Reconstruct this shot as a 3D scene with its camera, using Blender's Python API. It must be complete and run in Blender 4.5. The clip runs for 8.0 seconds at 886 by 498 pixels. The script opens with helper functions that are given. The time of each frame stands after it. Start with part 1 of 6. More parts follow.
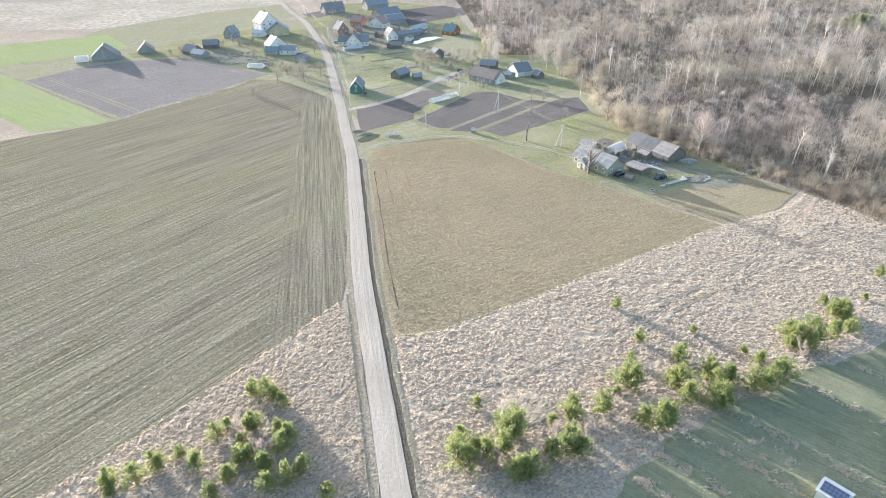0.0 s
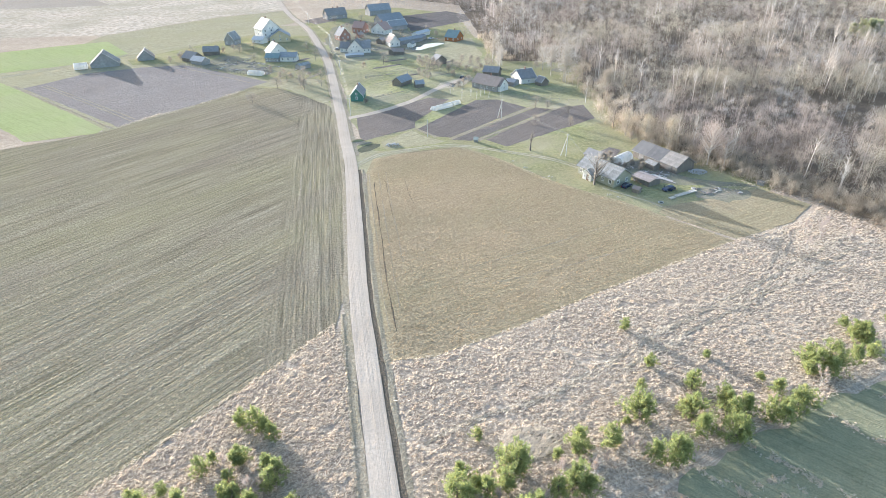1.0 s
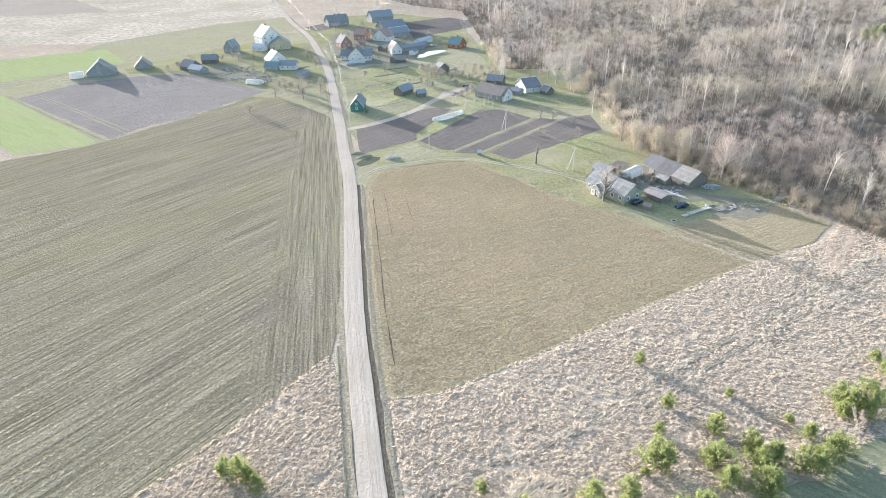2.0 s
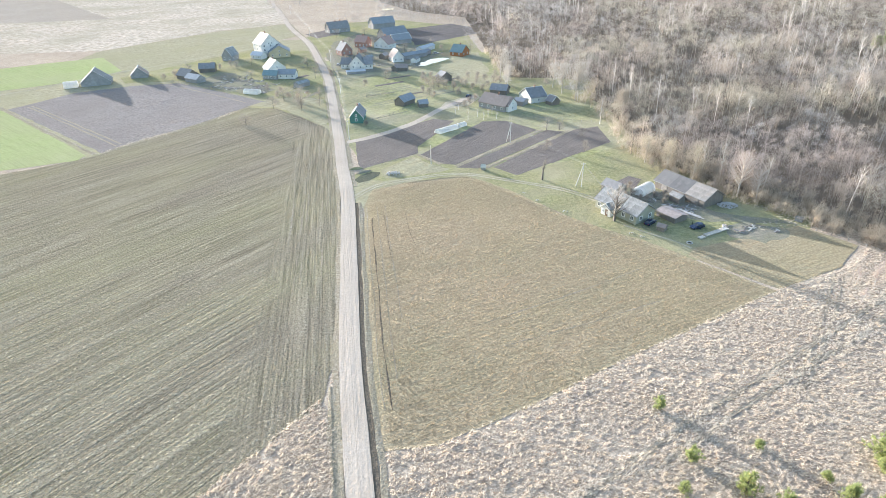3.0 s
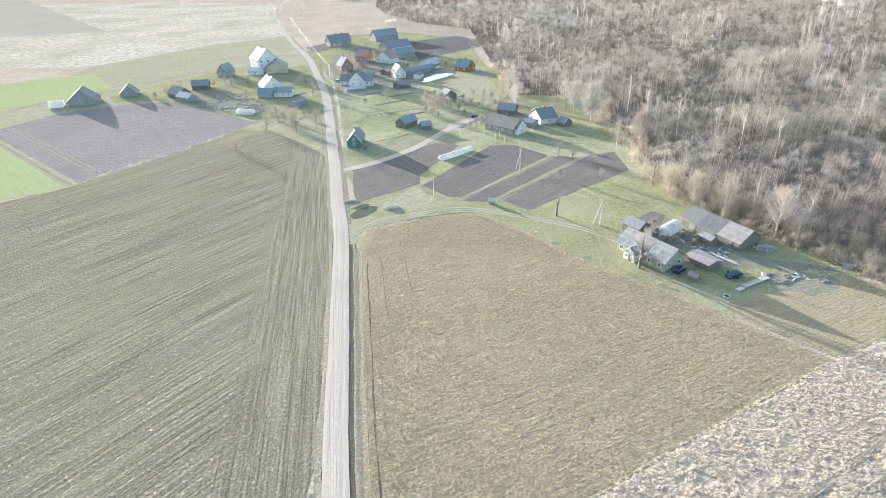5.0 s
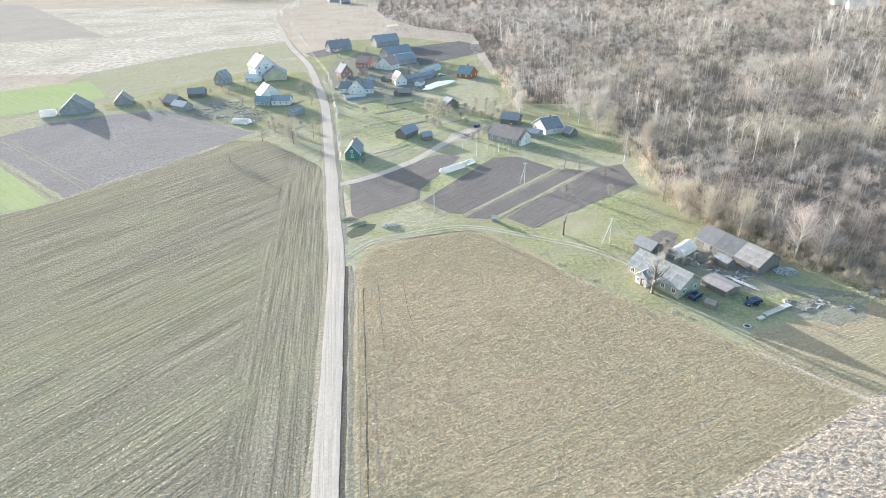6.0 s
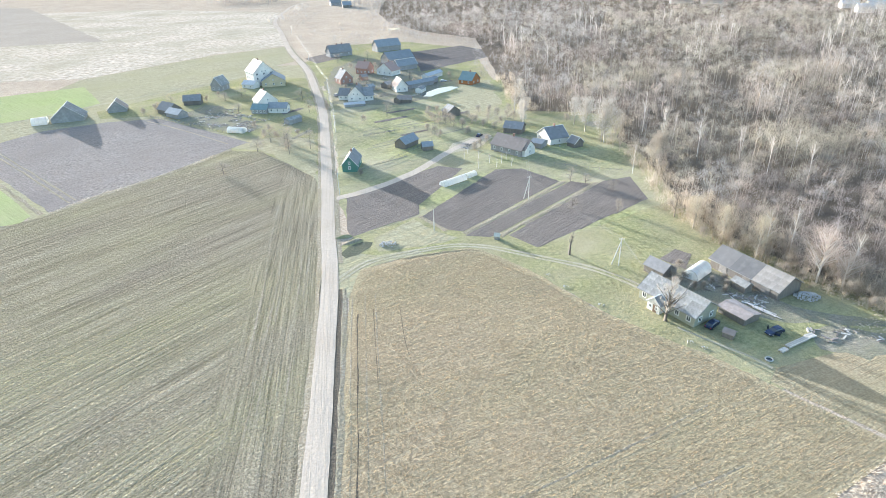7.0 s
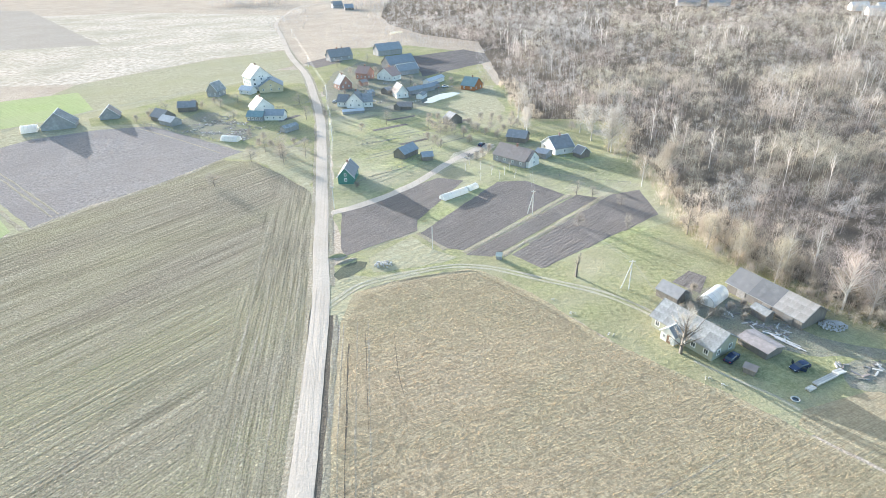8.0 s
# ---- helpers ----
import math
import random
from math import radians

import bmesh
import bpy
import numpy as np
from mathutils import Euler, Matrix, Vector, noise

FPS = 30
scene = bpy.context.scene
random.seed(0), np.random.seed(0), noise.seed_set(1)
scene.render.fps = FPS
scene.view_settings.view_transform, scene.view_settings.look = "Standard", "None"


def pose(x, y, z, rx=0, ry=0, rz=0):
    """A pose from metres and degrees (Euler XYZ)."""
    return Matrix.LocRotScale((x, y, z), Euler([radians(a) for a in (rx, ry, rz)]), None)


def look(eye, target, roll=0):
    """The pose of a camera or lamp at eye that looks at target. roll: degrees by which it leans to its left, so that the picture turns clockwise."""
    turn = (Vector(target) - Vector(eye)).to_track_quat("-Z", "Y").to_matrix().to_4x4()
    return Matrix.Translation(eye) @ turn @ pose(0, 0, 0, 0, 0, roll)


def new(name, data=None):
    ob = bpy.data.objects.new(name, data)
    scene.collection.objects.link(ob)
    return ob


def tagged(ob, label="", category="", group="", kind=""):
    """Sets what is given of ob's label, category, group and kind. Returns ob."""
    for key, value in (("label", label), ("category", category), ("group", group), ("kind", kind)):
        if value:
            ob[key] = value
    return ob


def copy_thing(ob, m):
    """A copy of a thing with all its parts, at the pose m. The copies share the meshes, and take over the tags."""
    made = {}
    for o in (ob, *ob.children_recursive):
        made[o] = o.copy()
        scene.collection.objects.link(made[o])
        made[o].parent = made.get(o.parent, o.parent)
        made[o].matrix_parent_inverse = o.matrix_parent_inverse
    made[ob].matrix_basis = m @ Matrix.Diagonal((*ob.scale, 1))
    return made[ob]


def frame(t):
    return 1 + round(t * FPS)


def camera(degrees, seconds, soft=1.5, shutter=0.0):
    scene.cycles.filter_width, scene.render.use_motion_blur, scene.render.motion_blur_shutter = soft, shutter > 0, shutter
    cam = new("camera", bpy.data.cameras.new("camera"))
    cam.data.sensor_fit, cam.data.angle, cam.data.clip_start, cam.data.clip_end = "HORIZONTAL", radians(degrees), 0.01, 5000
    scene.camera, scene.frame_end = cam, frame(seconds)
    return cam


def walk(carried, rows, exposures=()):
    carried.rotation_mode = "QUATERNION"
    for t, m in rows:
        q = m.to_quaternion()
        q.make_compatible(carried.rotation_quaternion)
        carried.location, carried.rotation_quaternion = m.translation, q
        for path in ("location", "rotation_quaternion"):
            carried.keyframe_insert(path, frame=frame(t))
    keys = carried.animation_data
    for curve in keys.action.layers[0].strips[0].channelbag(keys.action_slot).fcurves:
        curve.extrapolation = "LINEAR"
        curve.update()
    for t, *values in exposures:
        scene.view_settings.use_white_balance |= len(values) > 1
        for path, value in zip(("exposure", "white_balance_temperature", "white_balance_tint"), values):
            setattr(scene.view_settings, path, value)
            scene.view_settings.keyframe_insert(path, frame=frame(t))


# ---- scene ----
cam = camera(74.0, 8.0, 0.5)
PATH = [
    (0, (-10.544, 16.604, 75.534), (-10.4358, 18.3387, 74.5451), -0.31),
    (0.5, (-9.894, 19.377, 75.388), (-9.7922, 21.1156, 74.4055), -0.41),
    (1, (-9.332, 23.096, 75.346), (-9.2364, 24.8386, 74.3696), -0.51),
    (1.5, (-8.843, 27.526, 75.395), (-8.7533, 29.2728, 74.4244), -0.61),
    (2.2, (-8.254, 34.539, 75.591), (-8.1707, 36.2907, 74.6288), -0.73),
    (3, (-7.667, 43.182, 75.956), (-7.5910, 44.9384, 75.0029), -0.86),
    (3.5, (-7.321, 48.700, 76.238), (-7.2494, 50.4601, 75.2903), -0.94),
    (4, (-6.974, 54.199, 76.546), (-6.9058, 55.9612, 75.6033), -1.01),
    (4.5, (-6.609, 59.619, 76.867), (-6.5452, 61.3840, 75.9289), -1.07),
    (5.2, (-6.042, 67.027, 77.313), (-5.9834, 68.7952, 76.3810), -1.15),
    (6, (-5.264, 75.271, 77.777), (-5.2122, 77.0431, 76.8507), -1.24),
    (6.5, (-4.682, 80.387, 78.019), (-4.6343, 82.1609, 77.0962), -1.28),
    (7, (-4.007, 85.577, 78.209), (-3.9647, 87.3520, 77.2892), -1.32),
    (7.5, (-3.225, 90.958, 78.334), (-3.1884, 92.7349, 77.4167), -1.36),
    (8, (-2.321, 96.680, 78.381), (-2.2904, 98.4579, 77.4655), -1.39),
]
walk(cam, [(t, look(eye, target, roll)) for t, eye, target, roll in PATH],
     exposures=[(0.0, 1.92, 5700, 11), (3.0, 2.02, 5720, 10), (6.4, 2.08, 5640, 8), (8.0, 2.18, 5630, 8)])

# ---------- light ----------
SUN_AZ = radians(-38.5)          # sun ahead and to the left, low over the fields
SUN_EL = radians(7.6)
world = bpy.data.worlds.new("sky")
scene.world = world
world.use_nodes = True
wt = world.node_tree
bg = wt.nodes["Background"]
sky = wt.nodes.new("ShaderNodeTexSky")
sky.sky_type = "NISHITA"
sky.sun_disc = False
sky.sun_elevation = SUN_EL
sky.sun_rotation = SUN_AZ
sky.air_density, sky.dust_density, sky.ozone_density = 1.0, 2.0, 1.0
wt.links.new(sky.outputs[0], bg.inputs[0])
bg.inputs[1].default_value = 0.15
sun = new("sun", bpy.data.lights.new("sun", "SUN"))
sun.data.energy, sun.data.angle, sun.data.color = 3.7, radians(0.55), (1.0, 0.945, 0.86)
sun.matrix_world = look((math.sin(SUN_AZ) * math.cos(SUN_EL) * 500, math.cos(SUN_AZ) * math.cos(SUN_EL) * 500,
                         math.sin(SUN_EL) * 500), (0, 0, 0))


# ---------- materials ----------
def node_mat(name, rough=0.9):
    m = bpy.data.materials.new(name)
    m.use_nodes = True
    nt = m.node_tree
    return m, nt, nt.nodes["Principled BSDF"], nt.nodes.new("ShaderNodeTexCoord")


def mix(nt, fac, a, b):
    n = nt.nodes.new("ShaderNodeMix")
    n.data_type = "RGBA"
    for sock, v in ((n.inputs[0], fac), (n.inputs[6], a), (n.inputs[7], b)):
        if isinstance(v, (int, float)):
            sock.default_value = v
        elif isinstance(v, tuple):
            sock.default_value = (*v, 1)
        else:
            nt.links.new(v, sock)
    return n.outputs[2]


def noise_fac(nt, vec, scale, detail=4, lo=0.35, hi=0.65, rough=0.6):
    n = nt.nodes.new("ShaderNodeTexNoise")
    n.inputs["Scale"].default_value, n.inputs["Detail"].default_value, n.inputs["Roughness"].default_value = scale, detail, rough
    nt.links.new(vec, n.inputs["Vector"])
    r = nt.nodes.new("ShaderNodeMapRange")
    r.inputs[1].default_value, r.inputs[2].default_value = lo, hi
    nt.links.new(n.outputs[0], r.inputs[0])
    return r.outputs[0]


def mapped(nt, vec, rot=0.0, sx=1.0, sy=1.0, sz=1.0):
    m = nt.nodes.new("ShaderNodeMapping")
    m.vector_type = "TEXTURE"
    m.inputs["Rotation"].default_value = (0, 0, radians(rot))
    m.inputs["Scale"].default_value = (sx, sy, sz)
    nt.links.new(vec, m.inputs["Vector"])
    return m.outputs[0]


def add_bump(nt, bsdf, height, strength, dist):
    b = nt.nodes.new("ShaderNodeBump")
    b.inputs["Strength"].default_value, b.inputs["Distance"].default_value = strength, dist
    nt.links.new(height, b.inputs["Height"])
    nt.links.new(b.outputs[0], bsdf.inputs["Normal"])


def ground_mat(name, a, b, c, fine=1.2, coarse=0.03, rows=None, bump=0.5, patch=(0.4, 0.7), row_mix=0.5, grain=3.2, sharp=(0.3, 0.7), mid=0.35, tint=None, pits=0.7):
    """Soil or grass: grain of a and b, patches of c, and rows=(heading in degrees, spacing across, length along)."""
    m, nt, p, tc = node_mat(name)
    p.inputs["Roughness"].default_value = 0.95
    p.inputs["Specular IOR Level"].default_value = 0.0
    v = tc.outputs["Object"]
    f1 = noise_fac(nt, v, fine, 4, *sharp)
    col = mix(nt, f1, a, b)
    fm = noise_fac(nt, v, 0.16, 4, 0.42, 0.62)
    mm0 = nt.nodes.new("ShaderNodeMath")
    mm0.operation = "MULTIPLY"
    mm0.inputs[1].default_value = mid
    nt.links.new(fm, mm0.inputs[0])
    col = mix(nt, mm0.outputs[0], col, b)
    f2 = noise_fac(nt, v, coarse, 5, *patch)
    col = mix(nt, f2, col, c)
    if tint:
        ft = noise_fac(nt, mapped(nt, v, 30, 2.5, 1), 0.045, 5, 0.36, 0.74)
        col = mix(nt, ft, col, mix(nt, f1, tuple(x * 0.62 for x in tint), tint))
    f0 = noise_fac(nt, v, grain, 4, 0.4, 0.62, 0.75)
    dark = tuple(x * 0.5 for x in a)
    gm = nt.nodes.new("ShaderNodeMath")
    gm.operation = "MULTIPLY"
    gm.inputs[1].default_value = pits
    nt.links.new(f0, gm.inputs[0])
    col = mix(nt, gm.outputs[0], col, dark)
    height = f1
    if rows:
        rv = mapped(nt, v, rows[0], rows[2], rows[1])
        f3 = noise_fac(nt, rv, 1.0, 5, 0.38, 0.62, 0.7)
        mm = nt.nodes.new("ShaderNodeMath")
        mm.operation = "MULTIPLY"
        mm.inputs[1].default_value = row_mix
        nt.links.new(f3, mm.inputs[0])
        col = mix(nt, mm.outputs[0], col, b)
        rv2 = mapped(nt, v, rows[0], rows[2], rows[1] * 0.34)
        f4 = noise_fac(nt, rv2, 1.0, 4, 0.5, 0.63, 0.7)
        m4 = nt.nodes.new("ShaderNodeMath")
        m4.operation = "MULTIPLY"
        m4.inputs[1].default_value = row_mix * 1.15
        nt.links.new(f4, m4.inputs[0])
        col = mix(nt, m4.outputs[0], col, tuple(x * 0.6 for x in a))
        ad = nt.nodes.new("ShaderNodeMath")
        nt.links.new(f1, ad.inputs[0])
        nt.links.new(f4, ad.inputs[1])
        height = ad.outputs[0]
    nt.links.new(col, p.inputs["Base Color"])
    hs = nt.nodes.new("ShaderNodeMath")
    hs.operation = "MULTIPLY_ADD"
    hs.inputs[1].default_value = 0.45
    nt.links.new(f0, hs.inputs[0])
    nt.links.new(height, hs.inputs[2])
    add_bump(nt, p, hs.outputs[0], bump, 0.22)
    return m


def scaled(nt, sock, k, add=0.0):
    n = nt.nodes.new("ShaderNodeMath")
    n.operation = "MULTIPLY_ADD"
    n.inputs[1].default_value, n.inputs[2].default_value = k, add
    nt.links.new(sock, n.inputs[0])
    return n.outputs[0]


def crop_mat(name):
    """Thin young crop on bare soil: drilled rows at three widths, clods, green drifts, and a headland worked along the road."""
    m, nt, p, tc = node_mat(name)
    p.inputs["Roughness"].default_value = 0.95
    p.inputs["Specular IOR Level"].default_value = 0.0
    v = tc.outputs["Object"]
    soil, pale, dark = (0.25, 0.215, 0.163), (0.57, 0.495, 0.38), (0.10, 0.085, 0.064)
    green, straw = (0.315, 0.31, 0.155), (0.585, 0.53, 0.325)
    # distance west of the road's edge, with a wandering border
    sep = nt.nodes.new("ShaderNodeSeparateXYZ")
    nt.links.new(v, sep.inputs[0])
    u = nt.nodes.new("ShaderNodeMath")
    nt.links.new(scaled(nt, sep.outputs[1], 0.118, 22.7 - 0.118 * 138), u.inputs[0])
    nt.links.new(sep.outputs[0], u.inputs[1])
    wander = noise_fac(nt, v, 0.05, 3, 0.3, 0.7)
    u2 = nt.nodes.new("ShaderNodeMath")
    nt.links.new(u.outputs[0], u2.inputs[0])
    nt.links.new(scaled(nt, wander, 9.0), u2.inputs[1])
    head = nt.nodes.new("ShaderNodeMapRange")
    head.inputs[1].default_value, head.inputs[2].default_value = -17.0, -11.0
    nt.links.new(u2.outputs[0], head.inputs[0])

    def rows_of(rot):
        fine = noise_fac(nt, mapped(nt, v, rot, 24, 0.4), 1.0, 3, 0.40, 0.60, 0.6)
        mid_ = noise_fac(nt, mapped(nt, v, rot, 45, 1.15), 1.0, 3, 0.40, 0.62, 0.55)
        wide = noise_fac(nt, mapped(nt, v, rot, 70, 4.6), 1.0, 3, 0.38, 0.64, 0.55)
        return fine, mid_, wide

    def blend(a, b):
        n = nt.nodes.new("ShaderNodeMix")
        for sock, w in ((n.inputs[0], head.outputs[0]), (n.inputs[2], a), (n.inputs[3], b)):
            nt.links.new(w, sock)
        return n.outputs[0]
    fine, mid_, wide = (blend(a, b) for a, b in zip(rows_of(51), rows_of(96.7)))
    clod = noise_fac(nt, v, 1.6, 4, 0.41, 0.59, 0.75)
    speck = noise_fac(nt, v, 3.0, 3, 0.52, 0.60, 0.7)
    col = mix(nt, clod, soil, pale)
    col = mix(nt, scaled(nt, mid_, 0.54), col, dark)
    col = mix(nt, scaled(nt, fine, 0.5), col, pale)
    col = mix(nt, scaled(nt, wide, 0.24), col, (0.19, 0.163, 0.125))
    drift = noise_fac(nt, mapped(nt, v, 48, 3.2, 1), 0.03, 4, 0.36, 0.64)
    plants = noise_fac(nt, v, 2.6, 3, 0.44, 0.56, 0.7)
    both = nt.nodes.new("ShaderNodeMath")
    both.operation = "MULTIPLY"
    nt.links.new(scaled(nt, drift, 0.62, 0.08), both.inputs[0])
    nt.links.new(scaled(nt, plants, 0.75, 0.25), both.inputs[1])
    col = mix(nt, both.outputs[0], col, mix(nt, fine, green, straw))
    col = mix(nt, scaled(nt, speck, 0.45), col, dark)
    nt.links.new(col, p.inputs["Base Color"])
    h = nt.nodes.new("ShaderNodeMath")
    nt.links.new(scaled(nt, clod, 0.8), h.inputs[0])
    nt.links.new(scaled(nt, mid_, -0.7), h.inputs[1])
    add_bump(nt, p, h.outputs[0], 1.0, 0.36)
    return m


def plain_mat(name, a, b, scale=1.5, rough=0.8, metal=0.0, bump=0.2, coarse=0.25, spec=0.3, vary=0.0, stretch=(1, 1, 1)):
    """Paint, wood, sheet or bark: colour a worn towards b at two scales."""
    m, nt, p, tc = node_mat(name)
    p.inputs["Roughness"].default_value, p.inputs["Metallic"].default_value = rough, metal
    p.inputs["Specular IOR Level"].default_value = spec
    v = mapped(nt, tc.outputs["Object"], 0, *stretch)
    f1 = noise_fac(nt, v, scale, 5, 0.35, 0.7)
    f2 = noise_fac(nt, v, coarse, 4, 0.4, 0.65)
    col = mix(nt, f1, a, b)
    col = mix(nt, f2, col, tuple((x + y * 2) / 3 * 0.9 for x, y in zip(a, b)))
    if vary:
        oi = nt.nodes.new("ShaderNodeObjectInfo")
        h = nt.nodes.new("ShaderNodeHueSaturation")
        r = nt.nodes.new("ShaderNodeMapRange")
        r.inputs[3].default_value, r.inputs[4].default_value = 1 - vary, 1 + vary
        nt.links.new(oi.outputs["Random"], r.inputs[0])
        nt.links.new(r.outputs[0], h.inputs["Value"])
        nt.links.new(col, h.inputs["Color"])
        col = h.outputs[0]
    nt.links.new(col, p.inputs["Base Color"])
    add_bump(nt, p, f1, bump, 0.02)
    return m


def plant_mat(name, a, b, c, tint=False, trans=0.0):
    """Twigs, grass or needles: each piece between a and b, drifting to c over tens of metres."""
    m, nt, p, tc = node_mat(name)
    p.inputs["Roughness"].default_value = 0.85
    p.inputs["Specular IOR Level"].default_value = 0.2
    g = nt.nodes.new("ShaderNodeNewGeometry")
    col = mix(nt, g.outputs["Random Per Island"], a, b)
    f = noise_fac(nt, g.outputs["Position"], 0.06, 3, 0.35, 0.65)
    col = mix(nt, f, col, c)
    if tint:
        at = nt.nodes.new("ShaderNodeAttribute")
        at.attribute_name = "tint"
        h = nt.nodes.new("ShaderNodeHueSaturation")
        nt.links.new(at.outputs["Fac"], h.inputs["Value"])
        nt.links.new(col, h.inputs["Color"])
        col = h.outputs[0]
    nt.links.new(col, p.inputs["Base Color"])
    if trans:
        t = nt.nodes.new("ShaderNodeBsdfTranslucent")
        nt.links.new(col, t.inputs[0])
        mx = nt.nodes.new("ShaderNodeMixShader")
        mx.inputs[0].default_value = trans
        nt.links.new(p.outputs[0], mx.inputs[1])
        nt.links.new(t.outputs[0], mx.inputs[2])
        nt.links.new(mx.outputs[0], nt.nodes["Material Output"].inputs[0])
    return m


M_GRASSLAND = ground_mat("dry_grassland", (0.37, 0.292, 0.226), (0.72, 0.615, 0.488), (0.445, 0.36, 0.282), 1.4, 0.035, (28, 0.9, 4), 0.6, row_mix=0.35, sharp=(0.41, 0.61), grain=2.6, pits=0.62)
M_FIELD_L = crop_mat("young_crop")
M_FIELD_R = ground_mat("stubble", (0.372, 0.296, 0.198), (0.563, 0.464, 0.318), (0.468, 0.374, 0.247), 1.6, 0.022, (25, 0.6, 16), 0.75, (0.46, 0.78), 0.28, grain=2.6, sharp=(0.39, 0.61), mid=0.1, tint=(0.455, 0.405, 0.25), pits=0.30)
M_STRAW = ground_mat("flattened_straw", (0.50, 0.425, 0.325), (0.76, 0.67, 0.545), (0.56, 0.48, 0.375), 1.8, 0.1, (30, 0.5, 3), 1.2)
M_PLOUGH = ground_mat("ploughed_soil", (0.23, 0.203, 0.186), (0.42, 0.376, 0.345), (0.30, 0.266, 0.245), 0.9, 0.03, (50, 1.6, 26), 0.8, row_mix=0.16, sharp=(0.36, 0.64), grain=1.5, pits=0.45)
M_SOIL = ground_mat("garden_soil", (0.18, 0.157, 0.142), (0.36, 0.318, 0.285), (0.25, 0.218, 0.196), 1.7, 0.06, (46, 0.6, 18), 0.8, row_mix=0.3, sharp=(0.38, 0.62))
M_LAWN = ground_mat("lawn", (0.268, 0.278, 0.132), (0.495, 0.49, 0.245), (0.53, 0.467, 0.348), 0.6, 0.03, (46, 2.2, 9), 0.6, (0.38, 0.62), 0.14, sharp=(0.36, 0.64), tint=(0.32, 0.302, 0.208), pits=0.45)
M_YARD = ground_mat("yard_grass", (0.26, 0.26, 0.13), (0.475, 0.452, 0.23), (0.49, 0.435, 0.285), 0.9, 0.06, None, 0.6, (0.40, 0.64), sharp=(0.36, 0.64), tint=(0.38, 0.35, 0.21), pits=0.5)
M_WINTER = ground_mat("winter_crop", (0.34, 0.375, 0.165), (0.50, 0.525, 0.262), (0.46, 0.45, 0.255), 0.7, 0.03, (138, 1.2, 30), 0.4, row_mix=0.25, pits=0.4)
M_MEADOW = ground_mat("mown_meadow", (0.235, 0.248, 0.152), (0.375, 0.36, 0.23), (0.43, 0.40, 0.265), 0.8, 0.06, (-45, 1.4, 14), 0.6, (0.5, 0.75), 0.3, pits=0.55)
M_FARPALE = ground_mat("far_pale_soil", (0.36, 0.305, 0.25), (0.54, 0.47, 0.39), (0.42, 0.36, 0.29), 0.3, 0.02, (35, 4, 40), 0.5, row_mix=0.15, grain=0.7, pits=0.4)
M_PALEGRASS = ground_mat("pale_rough_grass", (0.31, 0.282, 0.185), (0.50, 0.452, 0.318), (0.40, 0.368, 0.235), 0.45, 0.03, (40, 3.0, 30), 0.6, (0.42, 0.66), 0.22, grain=1.2, sharp=(0.36, 0.64), pits=0.45)
M_FARDRY = ground_mat("far_dry_field", (0.40, 0.335, 0.262), (0.74, 0.645, 0.53), (0.43, 0.375, 0.275), 0.22, 0.018, (35, 4, 26), 0.6, row_mix=0.16, grain=0.5, sharp=(0.40, 0.60), pits=0.4)
# litter brown, darkened to paint shade into the gaps under the crowns
M_LITTER = ground_mat("leaf_litter", (0.17, 0.14, 0.11), (0.28, 0.23, 0.18), (0.15, 0.125, 0.10), 0.8, 0.05, None, 0.8)
M_ROAD = ground_mat("gravel", (0.50, 0.42, 0.34), (0.64, 0.55, 0.455), (0.49, 0.41, 0.33), 1.5, 0.08, (97, 0.8, 40), 0.3, row_mix=0.2, pits=0.22)
M_VERGE = ground_mat("verge_grass", (0.38, 0.33, 0.25), (0.66, 0.58, 0.46), (0.41, 0.365, 0.255), 1.6, 0.08, None, 0.9, sharp=(0.40, 0.60))
M_DITCH = ground_mat("ditch_soil", (0.115, 0.10, 0.082), (0.235, 0.20, 0.158), (0.18, 0.155, 0.12), 1.5, 0.1, None, 0.8)
M_DARKSOIL = ground_mat("dark_soil", (0.15, 0.135, 0.125), (0.25, 0.225, 0.21), (0.18, 0.16, 0.15), 0.8, 0.05, (40, 1.6, 30), 0.5)
M_DIRT = ground_mat("yard_dirt", (0.26, 0.235, 0.185), (0.44, 0.40, 0.32), (0.33, 0.315, 0.215), 0.9, 0.12, None, 0.7, (0.38, 0.6), sharp=(0.36, 0.64))
M_HOLLOW = ground_mat("dark_hollow", (0.13, 0.135, 0.10), (0.21, 0.21, 0.155), (0.17, 0.165, 0.12), 1.0, 0.2, None, 0.6)
M_TRACK = ground_mat("wheel_track", (0.46, 0.405, 0.30), (0.64, 0.57, 0.44), (0.45, 0.41, 0.28), 1.0, 0.08, None, 0.3)


# ---------- mesh helpers ----------
def part(name, bm, material, parent, label=""):
    me = bpy.data.meshes.new(name)
    bm.to_mesh(me)
    bm.free()
    me.materials.append(material)
    ob = new(name, me)
    ob.parent = parent
    if label:
        ob["label"] = label
    return ob


def raw(name, verts, faces, material):
    me = bpy.data.meshes.new(name)
    me.from_pydata(verts, [], faces)
    me.materials.append(material)
    return new(name, me)


